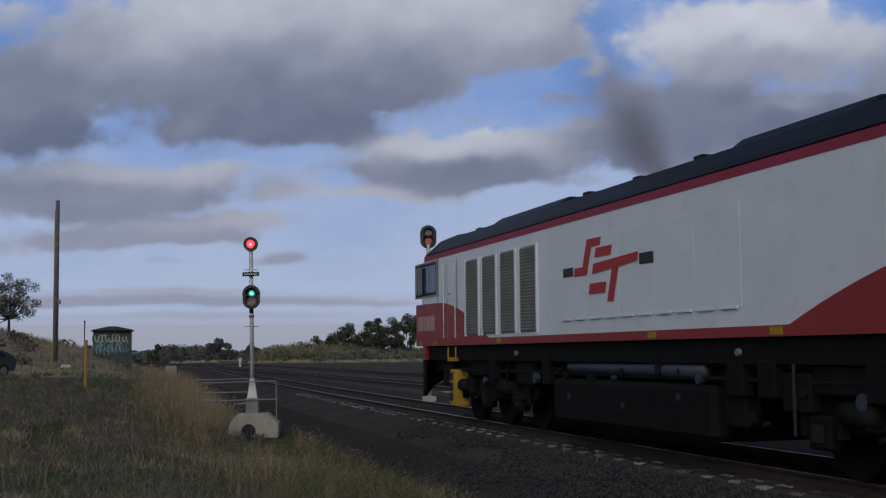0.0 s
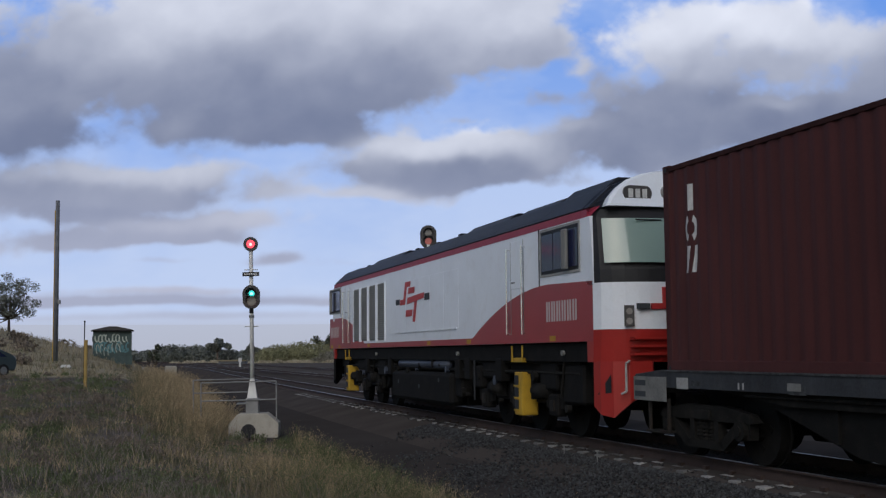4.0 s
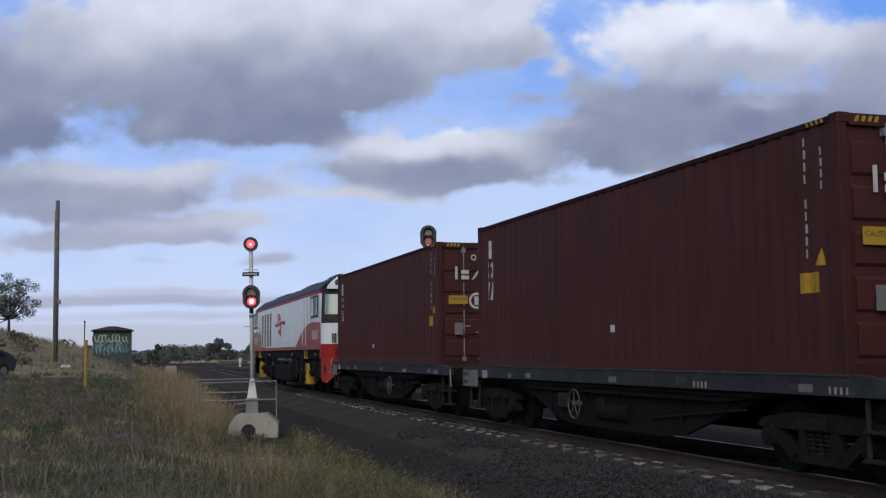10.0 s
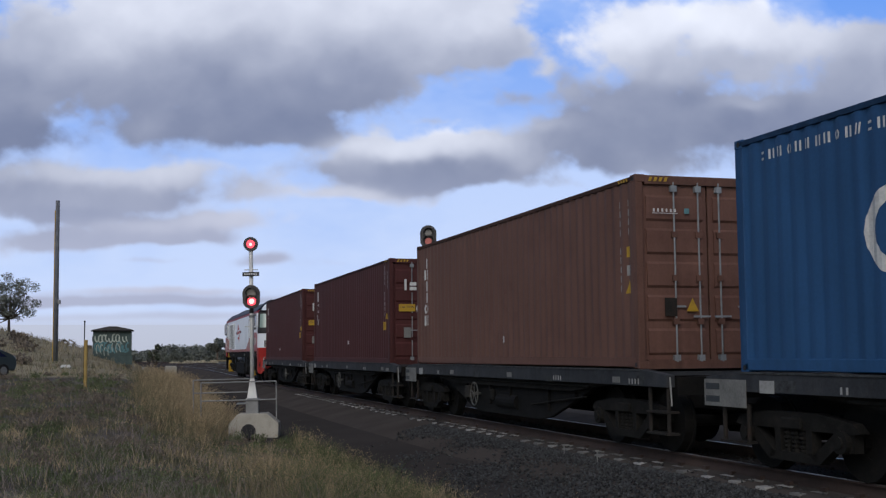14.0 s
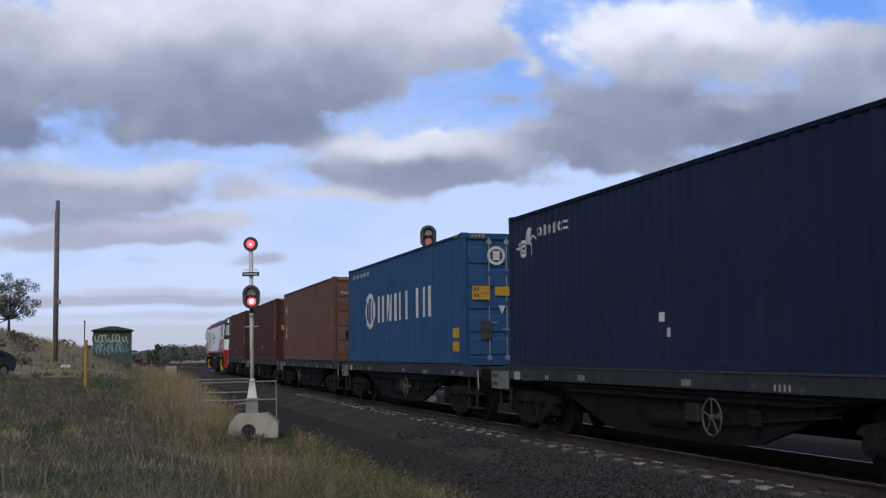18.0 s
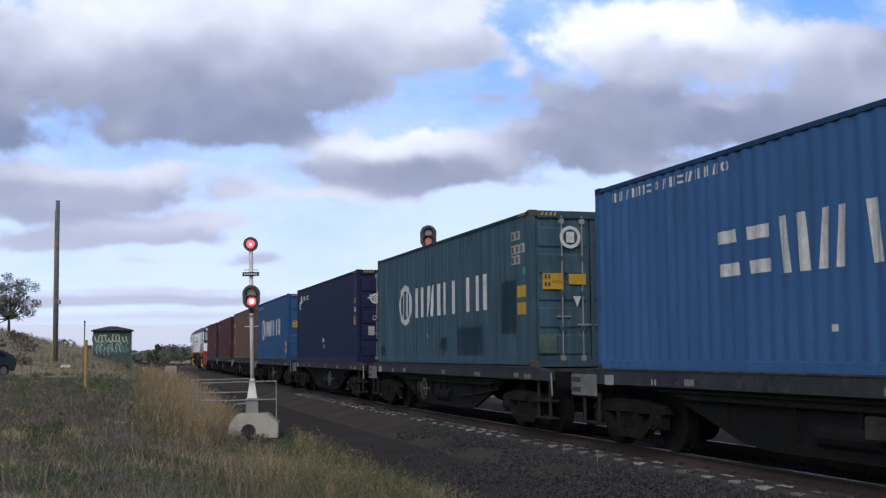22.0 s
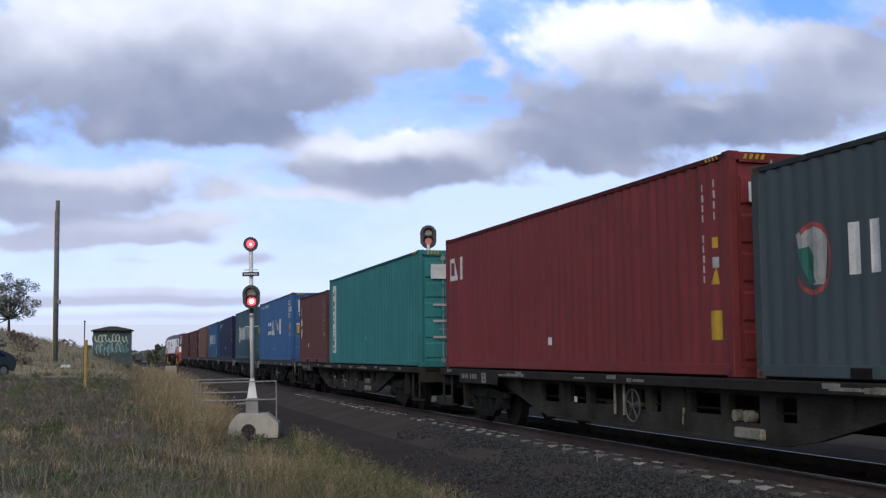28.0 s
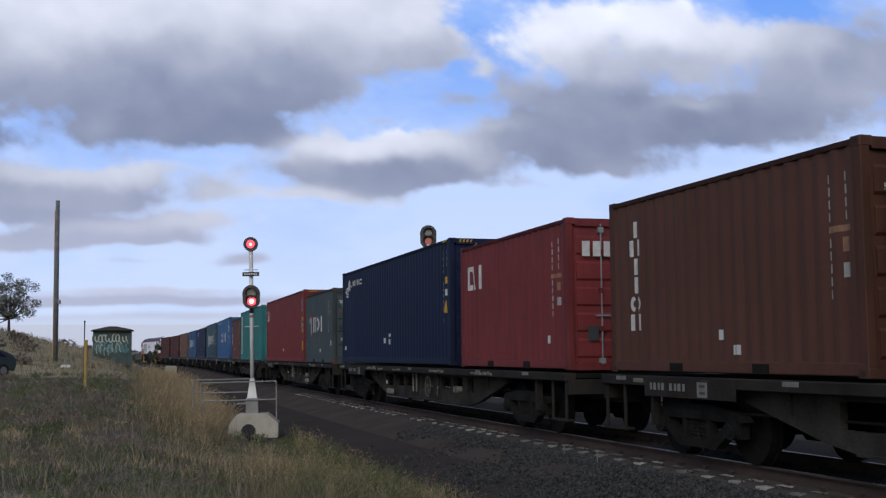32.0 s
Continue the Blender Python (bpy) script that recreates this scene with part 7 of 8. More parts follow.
def loco():
    t = tagged(new("locomotive"), "white and red diesel locomotive with dark roof and yellow steps", "locomotive")

    def X(a):
        return LOCO_A - a

    # body shell and roof
    bm = bmesh.new()
    prism(bm, [(1.45, 1.62), (1.45, 3.6), (-1.45, 3.6), (-1.45, 1.62)], "x", -10.3, 10.3)
    body = part("body_shell", bm, M["loco_white"], t, "white painted body shell", bevel=0.02)
    bm = bmesh.new()
    prism(bm, [(1.448, 3.72), (1.05, 4.08), (0.62, 4.22), (-0.62, 4.22), (-1.05, 4.08), (-1.448, 3.72)], "x", -10.3, 10.3)
    roof = part("roof", bm, M["loco_roof"], t, "dark blue-grey curved roof", bevel=0.015)
    for s in (-1, 1):
        boxpart("roof_stripe", (-10.29, 10.29, *sorted((s * 1.44, s * 1.456)), 3.58, 3.7), M["stripe"], t)
    for x0, x1 in ((-8.4, -6.0), (-5.7, -2.0), (-1.5, 1.2), (1.6, 4.0), (4.4, 8.6)):
        boxpart("roof_hatch", (x0, x1, -0.55, 0.55, 4.21, 4.235), M["loco_roof"], roof, bevel=0.008)
        for s in (-1, 1):
            bm = bmesh.new()
            prism(bm, [(s * 1.36, 3.77), (s * 1.1, 4.0), (s * 1.115, 4.02), (s * 1.375, 3.79)], "x", x0 + 0.15, x1 - 0.15)
            part("roof_panel", bm, M["loco_roof"], roof)
    for a0, a1, hh in ((-7.2, -3.6, 0.05), (2.2, 5.0, 0.05), (5.6, 7.6, 0.03), (7.9, 9.7, 0.09)):
        bm = bmesh.new()
        prism(bm, [(1.0, 4.06), (0.72, 4.21 + hh), (-0.72, 4.21 + hh), (-1.0, 4.06)], "x", X(a1), X(a0))
        part("roof_cover", bm, M["loco_roof"], roof, bevel=0.02)
    for k in range(9):
        boxpart("roof_fitting", (X(-8.8 + k * 1.95) - 0.12, X(-8.8 + k * 1.95) + 0.12, 0.42, 0.7, 4.19, 4.235 + 0.015 * (k % 2)), M["loco_roof"], roof, bevel=0.01)
    for x in (X(-2.3), X(-1.6)):
        boxpart("exhaust_stack", (x - 0.3, x + 0.3, -0.25, 0.25, 4.19, 4.27), M["black"], roof)
    bm = bmesh.new()
    tube(bm, (X(7.2), 0.35, 4.18), (X(7.2), 0.35, 4.36), 0.05, 8)
    part("antenna", bm, M["black"], roof)
    # lower edge stripe, both sides
    for s in (-1, 1):
        boxpart("lower_stripe", (-9.0, 9.0, *sorted((s * 1.451, s * 1.458)), 1.62, 1.75), M["loco_red"], t)
        # sweeping red panels at the ends
        yy = sorted((s * 1.4515, s * 1.456))
        sw = [(4.2 + 4.2 * k / 14, 1.75 + 0.86 * (1 - (1 - k / 14) ** 1.9)) for k in range(15)] + [(10.27, 2.56), (10.27, 1.62), (4.2, 1.62)]
        bm = bmesh.new()
        prism(bm, [(X(a), z) for a, z in sw], "y", *yy)
        part("red_sweep", bm, M["loco_red"], t, "sweeping red panel")
        sw = [(-6.0 - 3.4 * k / 12, 1.75 + 0.83 * (1 - (1 - k / 12) ** 1.8)) for k in range(13)] + [(-11.2, 2.6), (-11.2, 1.62), (-6.0, 1.62)]
        bm = bmesh.new()
        prism(bm, [(X(a), z) for a, z in sw], "y", *yy)
        part("red_sweep", bm, M["loco_red"], t, "sweeping red panel")
        # four louvres with slats
        for k in range(4):
            a0 = -7.38 + k * 1.05
            fr = boxpart("louvre", (X(a0 + 0.86), X(a0), *sorted((s * 1.44, s * 1.46)), 1.82, 3.36), M["louvre"], t, "grey louvred intake")
            for q in range(26):
                z = 1.85 + q * 0.058
                bm = bmesh.new()
                prism(bm, [(s * 1.46, z + 0.03), (s * 1.478, z), (s * 1.478, z + 0.022), (s * 1.46, z + 0.052)], "x", X(a0 + 0.84), X(a0 + 0.02))
                part("slat", bm, M["louvre"], fr)
            for aa in (a0, a0 + 0.86):
                boxpart("louvre_trim", (X(aa) - 0.03, X(aa) + 0.03, *sorted((s * 1.455, s * 1.49)), 1.8, 3.38), M["loco_white"], fr)
        # recessed service panels
        for k in range(5):
            a0 = -2.35 + k * 1.12
            bm = bmesh.new()
            box(bm, X(a0 + 1.1), X(a0), *sorted((s * 1.451, s * 1.4575)), 1.98, 3.26)
            part("service_panel", bm, M["loco_white"], t, bevel=0.003)
            for q in (0.06, 0.62):
                boxpart("panel_lip", (X(a0 + q + 0.4), X(a0 + q), *sorted((s * 1.456, s * 1.48)), 1.97, 2.0), M["loco_white"], t)
        # emblem: plain red and black shapes
        marks = ((M["text_dark"], [(-2.25, 2.6), (-1.84, 2.6), (-1.84, 2.78), (-2.25, 2.78)]), (M["text_dark"], [(0.52, 2.62), (0.95, 2.62), (0.95, 2.82), (0.52, 2.82)]),
                 (M["text_red"], [(-1.28, 3.12), (-0.8, 3.12), (-0.76, 3.28), (-1.24, 3.28)]), (M["text_red"], [(-1.52, 2.58), (-1.31, 2.58), (-1.07, 3.28), (-1.28, 3.28)]),
                 (M["text_red"], [(-1.8, 2.58), (-1.4, 2.58), (-1.36, 2.75), (-1.76, 2.75)]), (M["text_red"], [(-1.0, 2.9), (-0.42, 2.9), (-0.37, 3.08), (-0.94, 3.08)]),
                 (M["text_red"], [(-1.24, 2.2), (-0.64, 2.2), (-0.59, 2.4), (-1.18, 2.4)]),
                 (M["text_red"], [(-1.1, 2.58), (0.46, 2.7), (0.48, 2.86), (-1.04, 2.78)]), (M["text_red"], [(-0.56, 2.02), (-0.36, 2.02), (-0.14, 2.72), (-0.35, 2.72)]))
        for k, (mt, pts) in enumerate(marks):
            bm = bmesh.new()
            prism(bm, [(X(a + 0.05), 2.22 + (z - 2.02) * 0.8) for a, z in pts], "y", *sorted((s * 1.463, s * (1.4665 + 0.0007 * k))))
            part("emblem_shape", bm, mt, t)
        # side doors with bright handrails
        for a0, a1 in ((6.48, 7.28), (-8.76, -7.93)):
            am0 = a0 + 0.25
            boxpart("side_door", (X(a1) + 0.06, X(a0) - 0.06, *sorted((s * 1.452, s * 1.4605)), 2.62, 3.5), M["loco_white"], t, bevel=0.004)
            for xx in (X(a1) + 0.07, X(a0) - 0.07):
                boxpart("door_seam", (xx - 0.008, xx + 0.008, *sorted((s * 1.452, s * 1.4615)), 1.78, 3.5), M["louvre"], t)
            tubepart("door_handle", (X(am0) - 0.05, s * 1.475, 2.74), (X(am0) + 0.08, s * 1.475, 2.74), 0.014, M["rod"], t)
            for aa in (a0, a1):
                tubepart("handrail", (X(aa), s * 1.52, 1.78), (X(aa), s * 1.52, 3.38), 0.016, M["chrome"], t, "bright steel handrail")
                for zz in (1.8, 3.36):
                    tubepart("rail_stud", (X(aa), s * 1.45, zz), (X(aa), s * 1.52, zz), 0.015, M["chrome"], t)
            am = (a0 + a1) / 2 - 0.06
            st = boxpart("step_box", (X(am) - 0.2, X(am) + 0.2, *sorted((s * 1.12, s * 1.44)), 0.32, 1.1), M["yellow"], t, "yellow steel step box", bevel=0.02)
            # black plates on the solid box stand in for shade in the openings
            for zz in (0.44, 0.66, 0.88):
                boxpart("step_pocket", (X(am) - 0.03, X(am) + 0.18, *sorted((s * 1.43, s * 1.4445)), zz - 0.03, zz + 0.16), M["black"], st, "black plate for the shade in the step opening")
                boxpart("step_tread", (X(am) - 0.04, X(am) + 0.19, *sorted((s * 1.42, s * 1.455)), zz - 0.045, zz - 0.015), M["yellow"], st)
            boxpart("yellow_tread", (X(am) - 0.24, X(am) + 0.24, *sorted((s * 1.36, s * 1.44)), 1.28, 1.36), M["yellow"], t)
            for q in (-0.27, 0.27):
                tubepart("yellow_grab", (X(am) + q, s * 1.45, 1.28), (X(am) + q, s * 1.45, 1.58), 0.016, M["yellow"], t)
        # cab side windows
        for a0, a1, d in ((8.12, 9.76, 1), (-11.2, -9.5, -1)):
            fr = boxpart("cab_window", (X(a1), X(a0), *sorted((s * 1.452, s * 1.462)), 2.78, 3.52), M["black"], t, "black-framed cab side window")
            w = (a1 - a0 - 0.16) / 3
            for k in range(3):
                p0 = a0 + 0.04 + k * (w + 0.04)
                boxpart("pane", (X(p0 + w), X(p0), *sorted((s * 1.463, s * 1.466)), 2.84, 3.46), M["glass_dark"], fr)
            xm = X(a1 - 0.42 if d > 0 else a0 + 0.5)
            boxpart("rear_mirror", (xm - 0.09, xm + 0.09, *sorted((s * 1.5, s * 1.56)), 2.8, 3.46), M["louvre"], fr, "grey folding mirror", bevel=0.015)
            for q, u0, u1, v0, v1 in ((0, a0 - 0.05, a1 + 0.05, 3.52, 3.56), (1, a0 - 0.05, a1 + 0.05, 2.74, 2.78), (2, a0 - 0.05, a0, 2.78, 3.52), (3, a1, a1 + 0.05, 2.78, 3.52)):
                boxpart("window_trim", (X(u1), X(u0), *sorted((s * 1.452, s * 1.466)), v0, v1), M["plate"], fr)
            boxpart("cab_joint", (X(a0 - 0.12) - 0.02, X(a0 - 0.12) + 0.02, *sorted((s * 1.451, s * 1.4575)), 2.6, 3.6) if d > 0 else (X(a1 + 0.1) - 0.02, X(a1 + 0.1) + 0.02, *sorted((s * 1.451, s * 1.4575)), 2.6, 3.6), M["black"], t)
            # road number: plain bars
            n0 = 8.32 if d > 0 else -11.0
            for k in range(6):
                p = n0 + k * 0.23
                bm = bmesh.new()
                for q0, q1 in ((0.0, 0.065), (0.105, 0.17)):
                    box(bm, X(p + q1), X(p + q0), *sorted((s * 1.457, s * 1.46)), 1.97, 2.31)
                part("number_bar", bm, M["number_pink"], t)
        for a in (-9.6, -5.4, 0.9, 3.95, 8.6, -10.8):
            boxpart("yellow_tag", (X(a) - 0.13, X(a) + 0.13, *sorted((s * 1.459, s * 1.463)), 1.64, 1.73), M["yellow"], t)
        for a in (-10.6, -4.5, 3.1, 9.0):
            bm = bmesh.new()
            tube(bm, (X(a), s * 1.42, 1.44), (X(a), s * 1.47, 1.44), 0.045, 10)
            part("step_light", bm, M["plate_worn"], t)
        # underframe
        boxpart("solebar", (-10.2, 10.2, *sorted((s * 1.2, s * 1.38)), 1.3, 1.6), M["under"], t)
        boxpart("fuel_tank_side", (X(2.4), X(-2.9), *sorted((s * 1.0, s * 1.4)), 0.3, 1.02), M["under"], t, "black fuel tank", bevel=0.08)
        bm = bmesh.new()
        tube(bm, (X(2.1), s * 1.28, 1.2), (X(-2.3), s * 1.28, 1.2), 0.1, 16)
        part("air_reservoir", bm, M["tank"], t, "long grey-blue air tank", smooth=True)
        for a in (-3.2, 2.9, 3.6, 5.6, -6.0):
            boxpart("equipment_box", (X(a) - 0.18, X(a) + 0.18, *sorted((s * 1.2, s * 1.4)), 0.9, 1.35), M["under"], t, bevel=0.02)
        for a, w0, z0, z1 in ((-9.2, 0.3, 0.75, 1.25), (-7.0, 0.5, 0.98, 1.3), (-4.4, 0.45, 0.85, 1.3), (2.75, 0.25, 0.5, 1.1), (4.9, 0.5, 0.95, 1.3), (8.0, 0.4, 0.8, 1.28), (9.1, 0.45, 0.6, 1.25)):
            boxpart("frame_gear", (X(a) - w0, X(a) + w0, *sorted((s * 1.05, s * 1.32)), z0, z1), M["under"], t, bevel=0.04)
        for a in (-8.6, -5.2, 5.4, 8.8):
            tubepart("brake_hose", (X(a), s * 1.34, 1.3), (X(a) + 0.15, s * 1.34, 0.7), 0.022, M["cast"], t)
        for z, r0 in ((1.27, 0.022), (1.1, 0.03)):
            tubepart("conduit", (X(9.4), s * 1.3, z), (X(-9.6), s * 1.3, z), r0, M["cast"], t)
        for k in range(26):
            a, z = -9.5 + k * 0.73 + 0.25 * math.sin(k * 2.3), 0.78 + 0.26 * math.sin(k * 1.7)
            if -2.9 < a < 2.4:
                z = 1.12 + 0.1 * math.sin(k)
            bm = bmesh.new()
            tube(bm, (X(a), s * 1.3, z), (X(a), s * 1.385, z), 0.035 + 0.03 * (k % 3), 10)
            part("fitting", bm, M["cast"] if k % 4 else M["tank"], t)
        for a in (-8.05, -5.55, 5.2, 7.6):
            bm = bmesh.new()
            tube(bm, (X(a) - 0.28, s * 1.27, 0.78), (X(a) + 0.28, s * 1.27, 0.78), 0.13, 14)
            part("brake_cylinder", bm, M["cast"], t, smooth=True)
        for a, z in ((-0.2, 0.62), (1.5, 0.8), (-2.2, 0.7)):
            boxpart("tank_label", (X(a) - 0.06, X(a) + 0.06, *sorted((s * 1.401, s * 1.405)), z, z + 0.09), M["sill"], t)
        tubepart("sand_pipe", (X(4.2), s * 1.42, 0.5), (X(4.2), s * 1.42, 1.3), 0.02, M["sill"], t)
    boxpart("main_frame", (-10.2, 10.2, -1.2, 1.2, 1.05, 1.62), M["under"], t)
    boxpart("fuel_tank", (X(2.4), X(-2.9), -1.0, 1.0, 0.3, 1.05), M["under"], t)
    # three-axle bogies
    for xb in (-6.5, 6.5):
        bm = bmesh.new()
        box(bm, -2.2, 2.2, -0.6, 0.6, 0.55, 0.95)
        b = part("bogie", bm, M["under"], t, "black three-axle bogie", bevel=0.03)
        b.matrix_basis = pose(xb, 0, 0)
        for s in (-1, 1):
            y0, y1 = sorted((s * 1.02, s * 1.16))
            bm = bmesh.new()
            prism(bm, [(-2.6, 0.7), (-2.5, 0.92), (2.5, 0.92), (2.6, 0.7), (2.4, 0.55), (-2.4, 0.55)], "y", y0, y1)
            part("side_frame", bm, M["under"], b, bevel=0.02)
            for k in (-1.85, 0.0, 1.85):
                boxpart("axle_box", (k - 0.2, k + 0.2, *sorted((s * 1.1, s * 1.3)), 0.36, 0.74), M["under"], b, bevel=0.03)
                for q in (-0.32, 0.32):
                    bm = bmesh.new()
                    tube(bm, (k + q, s * 1.2, 0.5), (k + q, s * 1.2, 0.86), 0.09, 8)
                    part("spring", bm, M["under"], b)
                boxpart("axle_cover", (k - 0.09, k + 0.09, *sorted((s * 1.3, s * 1.33)), 0.45, 0.64), M["sill_old"], b)
            for k in (-0.95, 0.95):
                bm = bmesh.new()
                tube(bm, (k, s * 1.22, 0.95), (k, s * 1.22, 0.62), 0.13, 10)
                part("brake_cylinder", bm, M["under"], b)
            boxpart("sand_box", (1.9, 2.45, *sorted((s * 1.1, s * 1.36)), 0.75, 1.2), M["under"], b, bevel=0.03)
        for k in (-1.85, 0.0, 1.85):
            wheelset(b, k, 0.52, LOCO_A, xb + k)
    # cab ends: rings of the nose from the plough to the dome
    for d in (-1, 1):
        def ring(bm, z, xf, xs, w, xb):
            half = [(xb, w), (xs, w)] + [(xs + (xf - xs) * math.sin(radians(q)), w - (w - 0.35) * (1 - math.cos(radians(q)))) for q in (18, 34, 48, 60, 70, 80, 90)]
            return [bm.verts.new((d * x, y, z)) for x, y in half + [(x, -y) for x, y in reversed(half)]]

        def loft(name, levels, mt, label="", cap=True, back=10.2):
            bm = bmesh.new()
            rs = [ring(bm, *lv, back) for lv in levels]
            for p, q in zip(rs, rs[1:]):
                for i in range(len(p)):
                    j = (i + 1) % len(p)
                    bm.faces.new((p[i], p[j], q[j], q[i]))
            if cap:
                bm.faces.new(rs[0][::-1])
                bm.faces.new(rs[-1])
            return part(name, bm, mt, t, label)

        loft("nose_lower", [(1.3, 10.96, 10.42, 1.445), (1.8, 11.02, 10.48, 1.453)], M["loco_nose_red"], "bright red lower nose")
        loft("nose_band", [(1.8, 11.03, 10.48, 1.454), (2.52, 11.0, 10.5, 1.454)], M["loco_white"], "white nose band")
        mask = loft("nose_mask", [(2.52, 10.99, 10.49, 1.452), (2.72, 10.97, 10.48, 1.452), (3.56, 10.66, 10.36, 1.42), (3.74, 10.58, 10.32, 1.3)], M["black"], "black windscreen surround")
        # domed top: an arched white face before the roof's shoulders
        arch = [(1.27, 3.72), (1.2, 3.86), (1.06, 4.02), (0.86, 4.16), (0.58, 4.27), (0.28, 4.33)]
        arch += [(-y, z) for y, z in reversed(arch)]
        eave = [(1.447, 3.6), (1.44, 3.74), (1.24, 3.93), (1.04, 4.09), (0.62, 4.23), (0.3, 4.235)]
        eave += [(-y, z) for y, z in reversed(eave)]

        def skin(name, rings, mt, label, cap):
            bm = bmesh.new()
            rs = [[bm.verts.new((d * x, y, z)) for x, y, z in r] for r in rings]
            for p, q in zip(rs, rs[1:]):
                for i in range(len(p)):
                    k = (i + 1) % len(p)
                    bm.faces.new((p[i], p[k], q[k], q[i]))
            if cap:
                bm.faces.new(rs[-1])
            bmesh.ops.recalc_face_normals(bm, faces=bm.faces)
            return part(name, bm, mt, t, label)

        def lean(z):
            return 10.68 - 0.3 * (z - 3.72)

        skin("roof_shoulder", [[(10.1, y, z) for y, z in eave], [(10.44, y, z - 0.01) for y, z in arch]], M["loco_roof"], "dark sloping roof shoulder", False)
        skin("nose_dome", [[(10.4, y * 0.99, z - 0.005) for y, z in arch], [(lean(z) - 0.05, y, z) for y, z in arch], [(lean(z), y * 0.97, z - 0.03 * (z > 3.8)) for y, z in arch]], M["loco_white"], "white domed nose top", True)
        for s in (-1, 1):
            bm = bmesh.new()
            q = [bm.verts.new((d * x, s * y, z)) for x, y, z in ((10.05, 1.459, 3.58), (10.4, 1.44, 3.58), (10.47, 1.3, 3.74), (10.05, 1.459, 3.7))]
            bm.faces.new(q)
            part("stripe_end", bm, M["stripe"], t)
        bm = bmesh.new()
        prism(bm, [(d * 10.2, 2.5), (d * 10.51, 2.5), (d * 10.5, 2.72), (d * 10.39, 3.58), (d * 10.2, 3.58)], "y", -1.456, 1.456)
        part("cab_side", bm, M["loco_white"], t, "white cab side before the windscreen")
        for s in (-1, 1):
            # wrapped pane: flat middle, turned outer edge
            bm = bmesh.new()
            low = [(10.985, 0.3), (10.98, 0.62), (10.92, 0.98), (10.8, 1.24), (10.7, 1.36)]
            top = [(10.72, 0.3), (10.71, 0.62), (10.67, 0.96), (10.58, 1.2), (10.5, 1.31)]
            vs = [[bm.verts.new((d * (x + 0.012), s * y, z)) for x, y in row] for row, z in ((low, 2.82), (top, 3.53))]
            for k in range(4):
                bm.faces.new((vs[0][k], vs[0][k + 1], vs[1][k + 1], vs[1][k]))
            part("windscreen", bm, M["glass_green"], mask, "pale green-tinted windscreen", smooth=True)
            tubepart("wiper", (d * 10.75, s * 0.4, 3.5), (d * 10.76, s * 0.84, 3.5), 0.012, M["black"], mask)
            bm = bmesh.new()
            pts = []
            for k in range(20):
                c = 2 * math.pi * k / 20
                pts.append((s * 0.73 + 0.13 * (1 if math.cos(c) > 0 else -1) + 0.115 * math.cos(c), 3.93 + 0.125 * math.sin(c)))
            prism(bm, pts, "x", *sorted((d * 10.5, d * 10.632)))
            ov = part("number_oval", bm, M["head_grey"], t, "grey oval number box on the dome")
            for k in range(3):
                boxpart("number_bar", (*sorted((d * 10.633, d * 10.637)), s * 0.73 - 0.16 + 0.12 * k, s * 0.73 - 0.08 + 0.12 * k, 3.86, 4.0), M["white"], ov)
            bm = bmesh.new()
            tube(bm, (d * 10.5, s * 0.19, 3.95), (d * 10.65, s * 0.19, 3.95), 0.13, 16)
            part("headlight", bm, M["lens_dark"], t, "unlit round headlight")
            lp = boxpart("light_panel", (-0.02, 0.02, -0.075, 0.075, -0.16, 0.16), M["head_grey"], t)
            lp.matrix_basis = pose(d * 10.945, s * 1.07, 2.0, 0, 0, d * s * 20)
            for zz in (0.07, -0.08):
                bm = bmesh.new()
                tube(bm, (d * 0.015, 0, zz), (d * 0.03, 0, zz), 0.05, 12)
                part("marker_light", bm, M["lens_dark"], lp)
            # plough and pilot
            bm = bmesh.new()
            sweep = [(10.4, 1.435, 0.62), (10.6, 1.41, 0.5), (10.82, 1.3, 0.46), (10.95, 1.08, 0.68), (10.99, 0.72, 0.9)]
            vs = [[bm.verts.new((d * (x - q * 0.04), s * (y - q * 0.04), z)) for x, y, zl in sweep for z in (zl, 1.31)] for q in (0, 1)]
            for k in range(0, 8, 2):
                for v in vs:
                    bm.faces.new((v[k], v[k + 2], v[k + 3], v[k + 1]))
                bm.faces.new((vs[0][k], vs[0][k + 2], vs[1][k + 2], vs[1][k]))
            for k in (0, 8):
                bm.faces.new((vs[0][k], vs[0][k + 1], vs[1][k + 1], vs[1][k]))
            bmesh.ops.recalc_face_normals(bm, faces=bm.faces)
            # leading pilot is near-black: the shade on it is put into its colour
            plough = part("pilot", bm, M["loco_nose_red"] if d < 0 else M["under"], t, "swept steel pilot plate")
            # black triangle over the whole plate stands in for a shaded slot
            bm = bmesh.new()
            qs = [bm.verts.new((d * x, s * y, z)) for x, y, z in ((10.52, 1.43, 0.8), (10.8, 1.325, 0.84), (10.8, 1.325, 1.12))]
            bm.faces.new(qs)
            part("pilot_slot", bm, M["black"], plough, "black patch for the shaded slot in the plate")
            for p0, p1 in (((11.0, 1.17, 0.86), (11.0, 1.17, 1.28)), ((11.0, 1.17, 1.28), (10.98, 1.1, 1.32)), ((11.0, 1.17, 0.86), (10.96, 1.24, 0.82))):
                tubepart("grab_rail", (d * p0[0], s * p0[1], p0[2]), (d * p1[0], s * p1[1], p1[2]), 0.018, M["plate"], t)
            bm = bmesh.new()
            tube(bm, (d * 10.7, s * 0.75, 1.05), (d * 10.82, s * 0.75, 1.05), 0.07, 12)
            part("ditch_light", bm, M["plate_worn"], t)
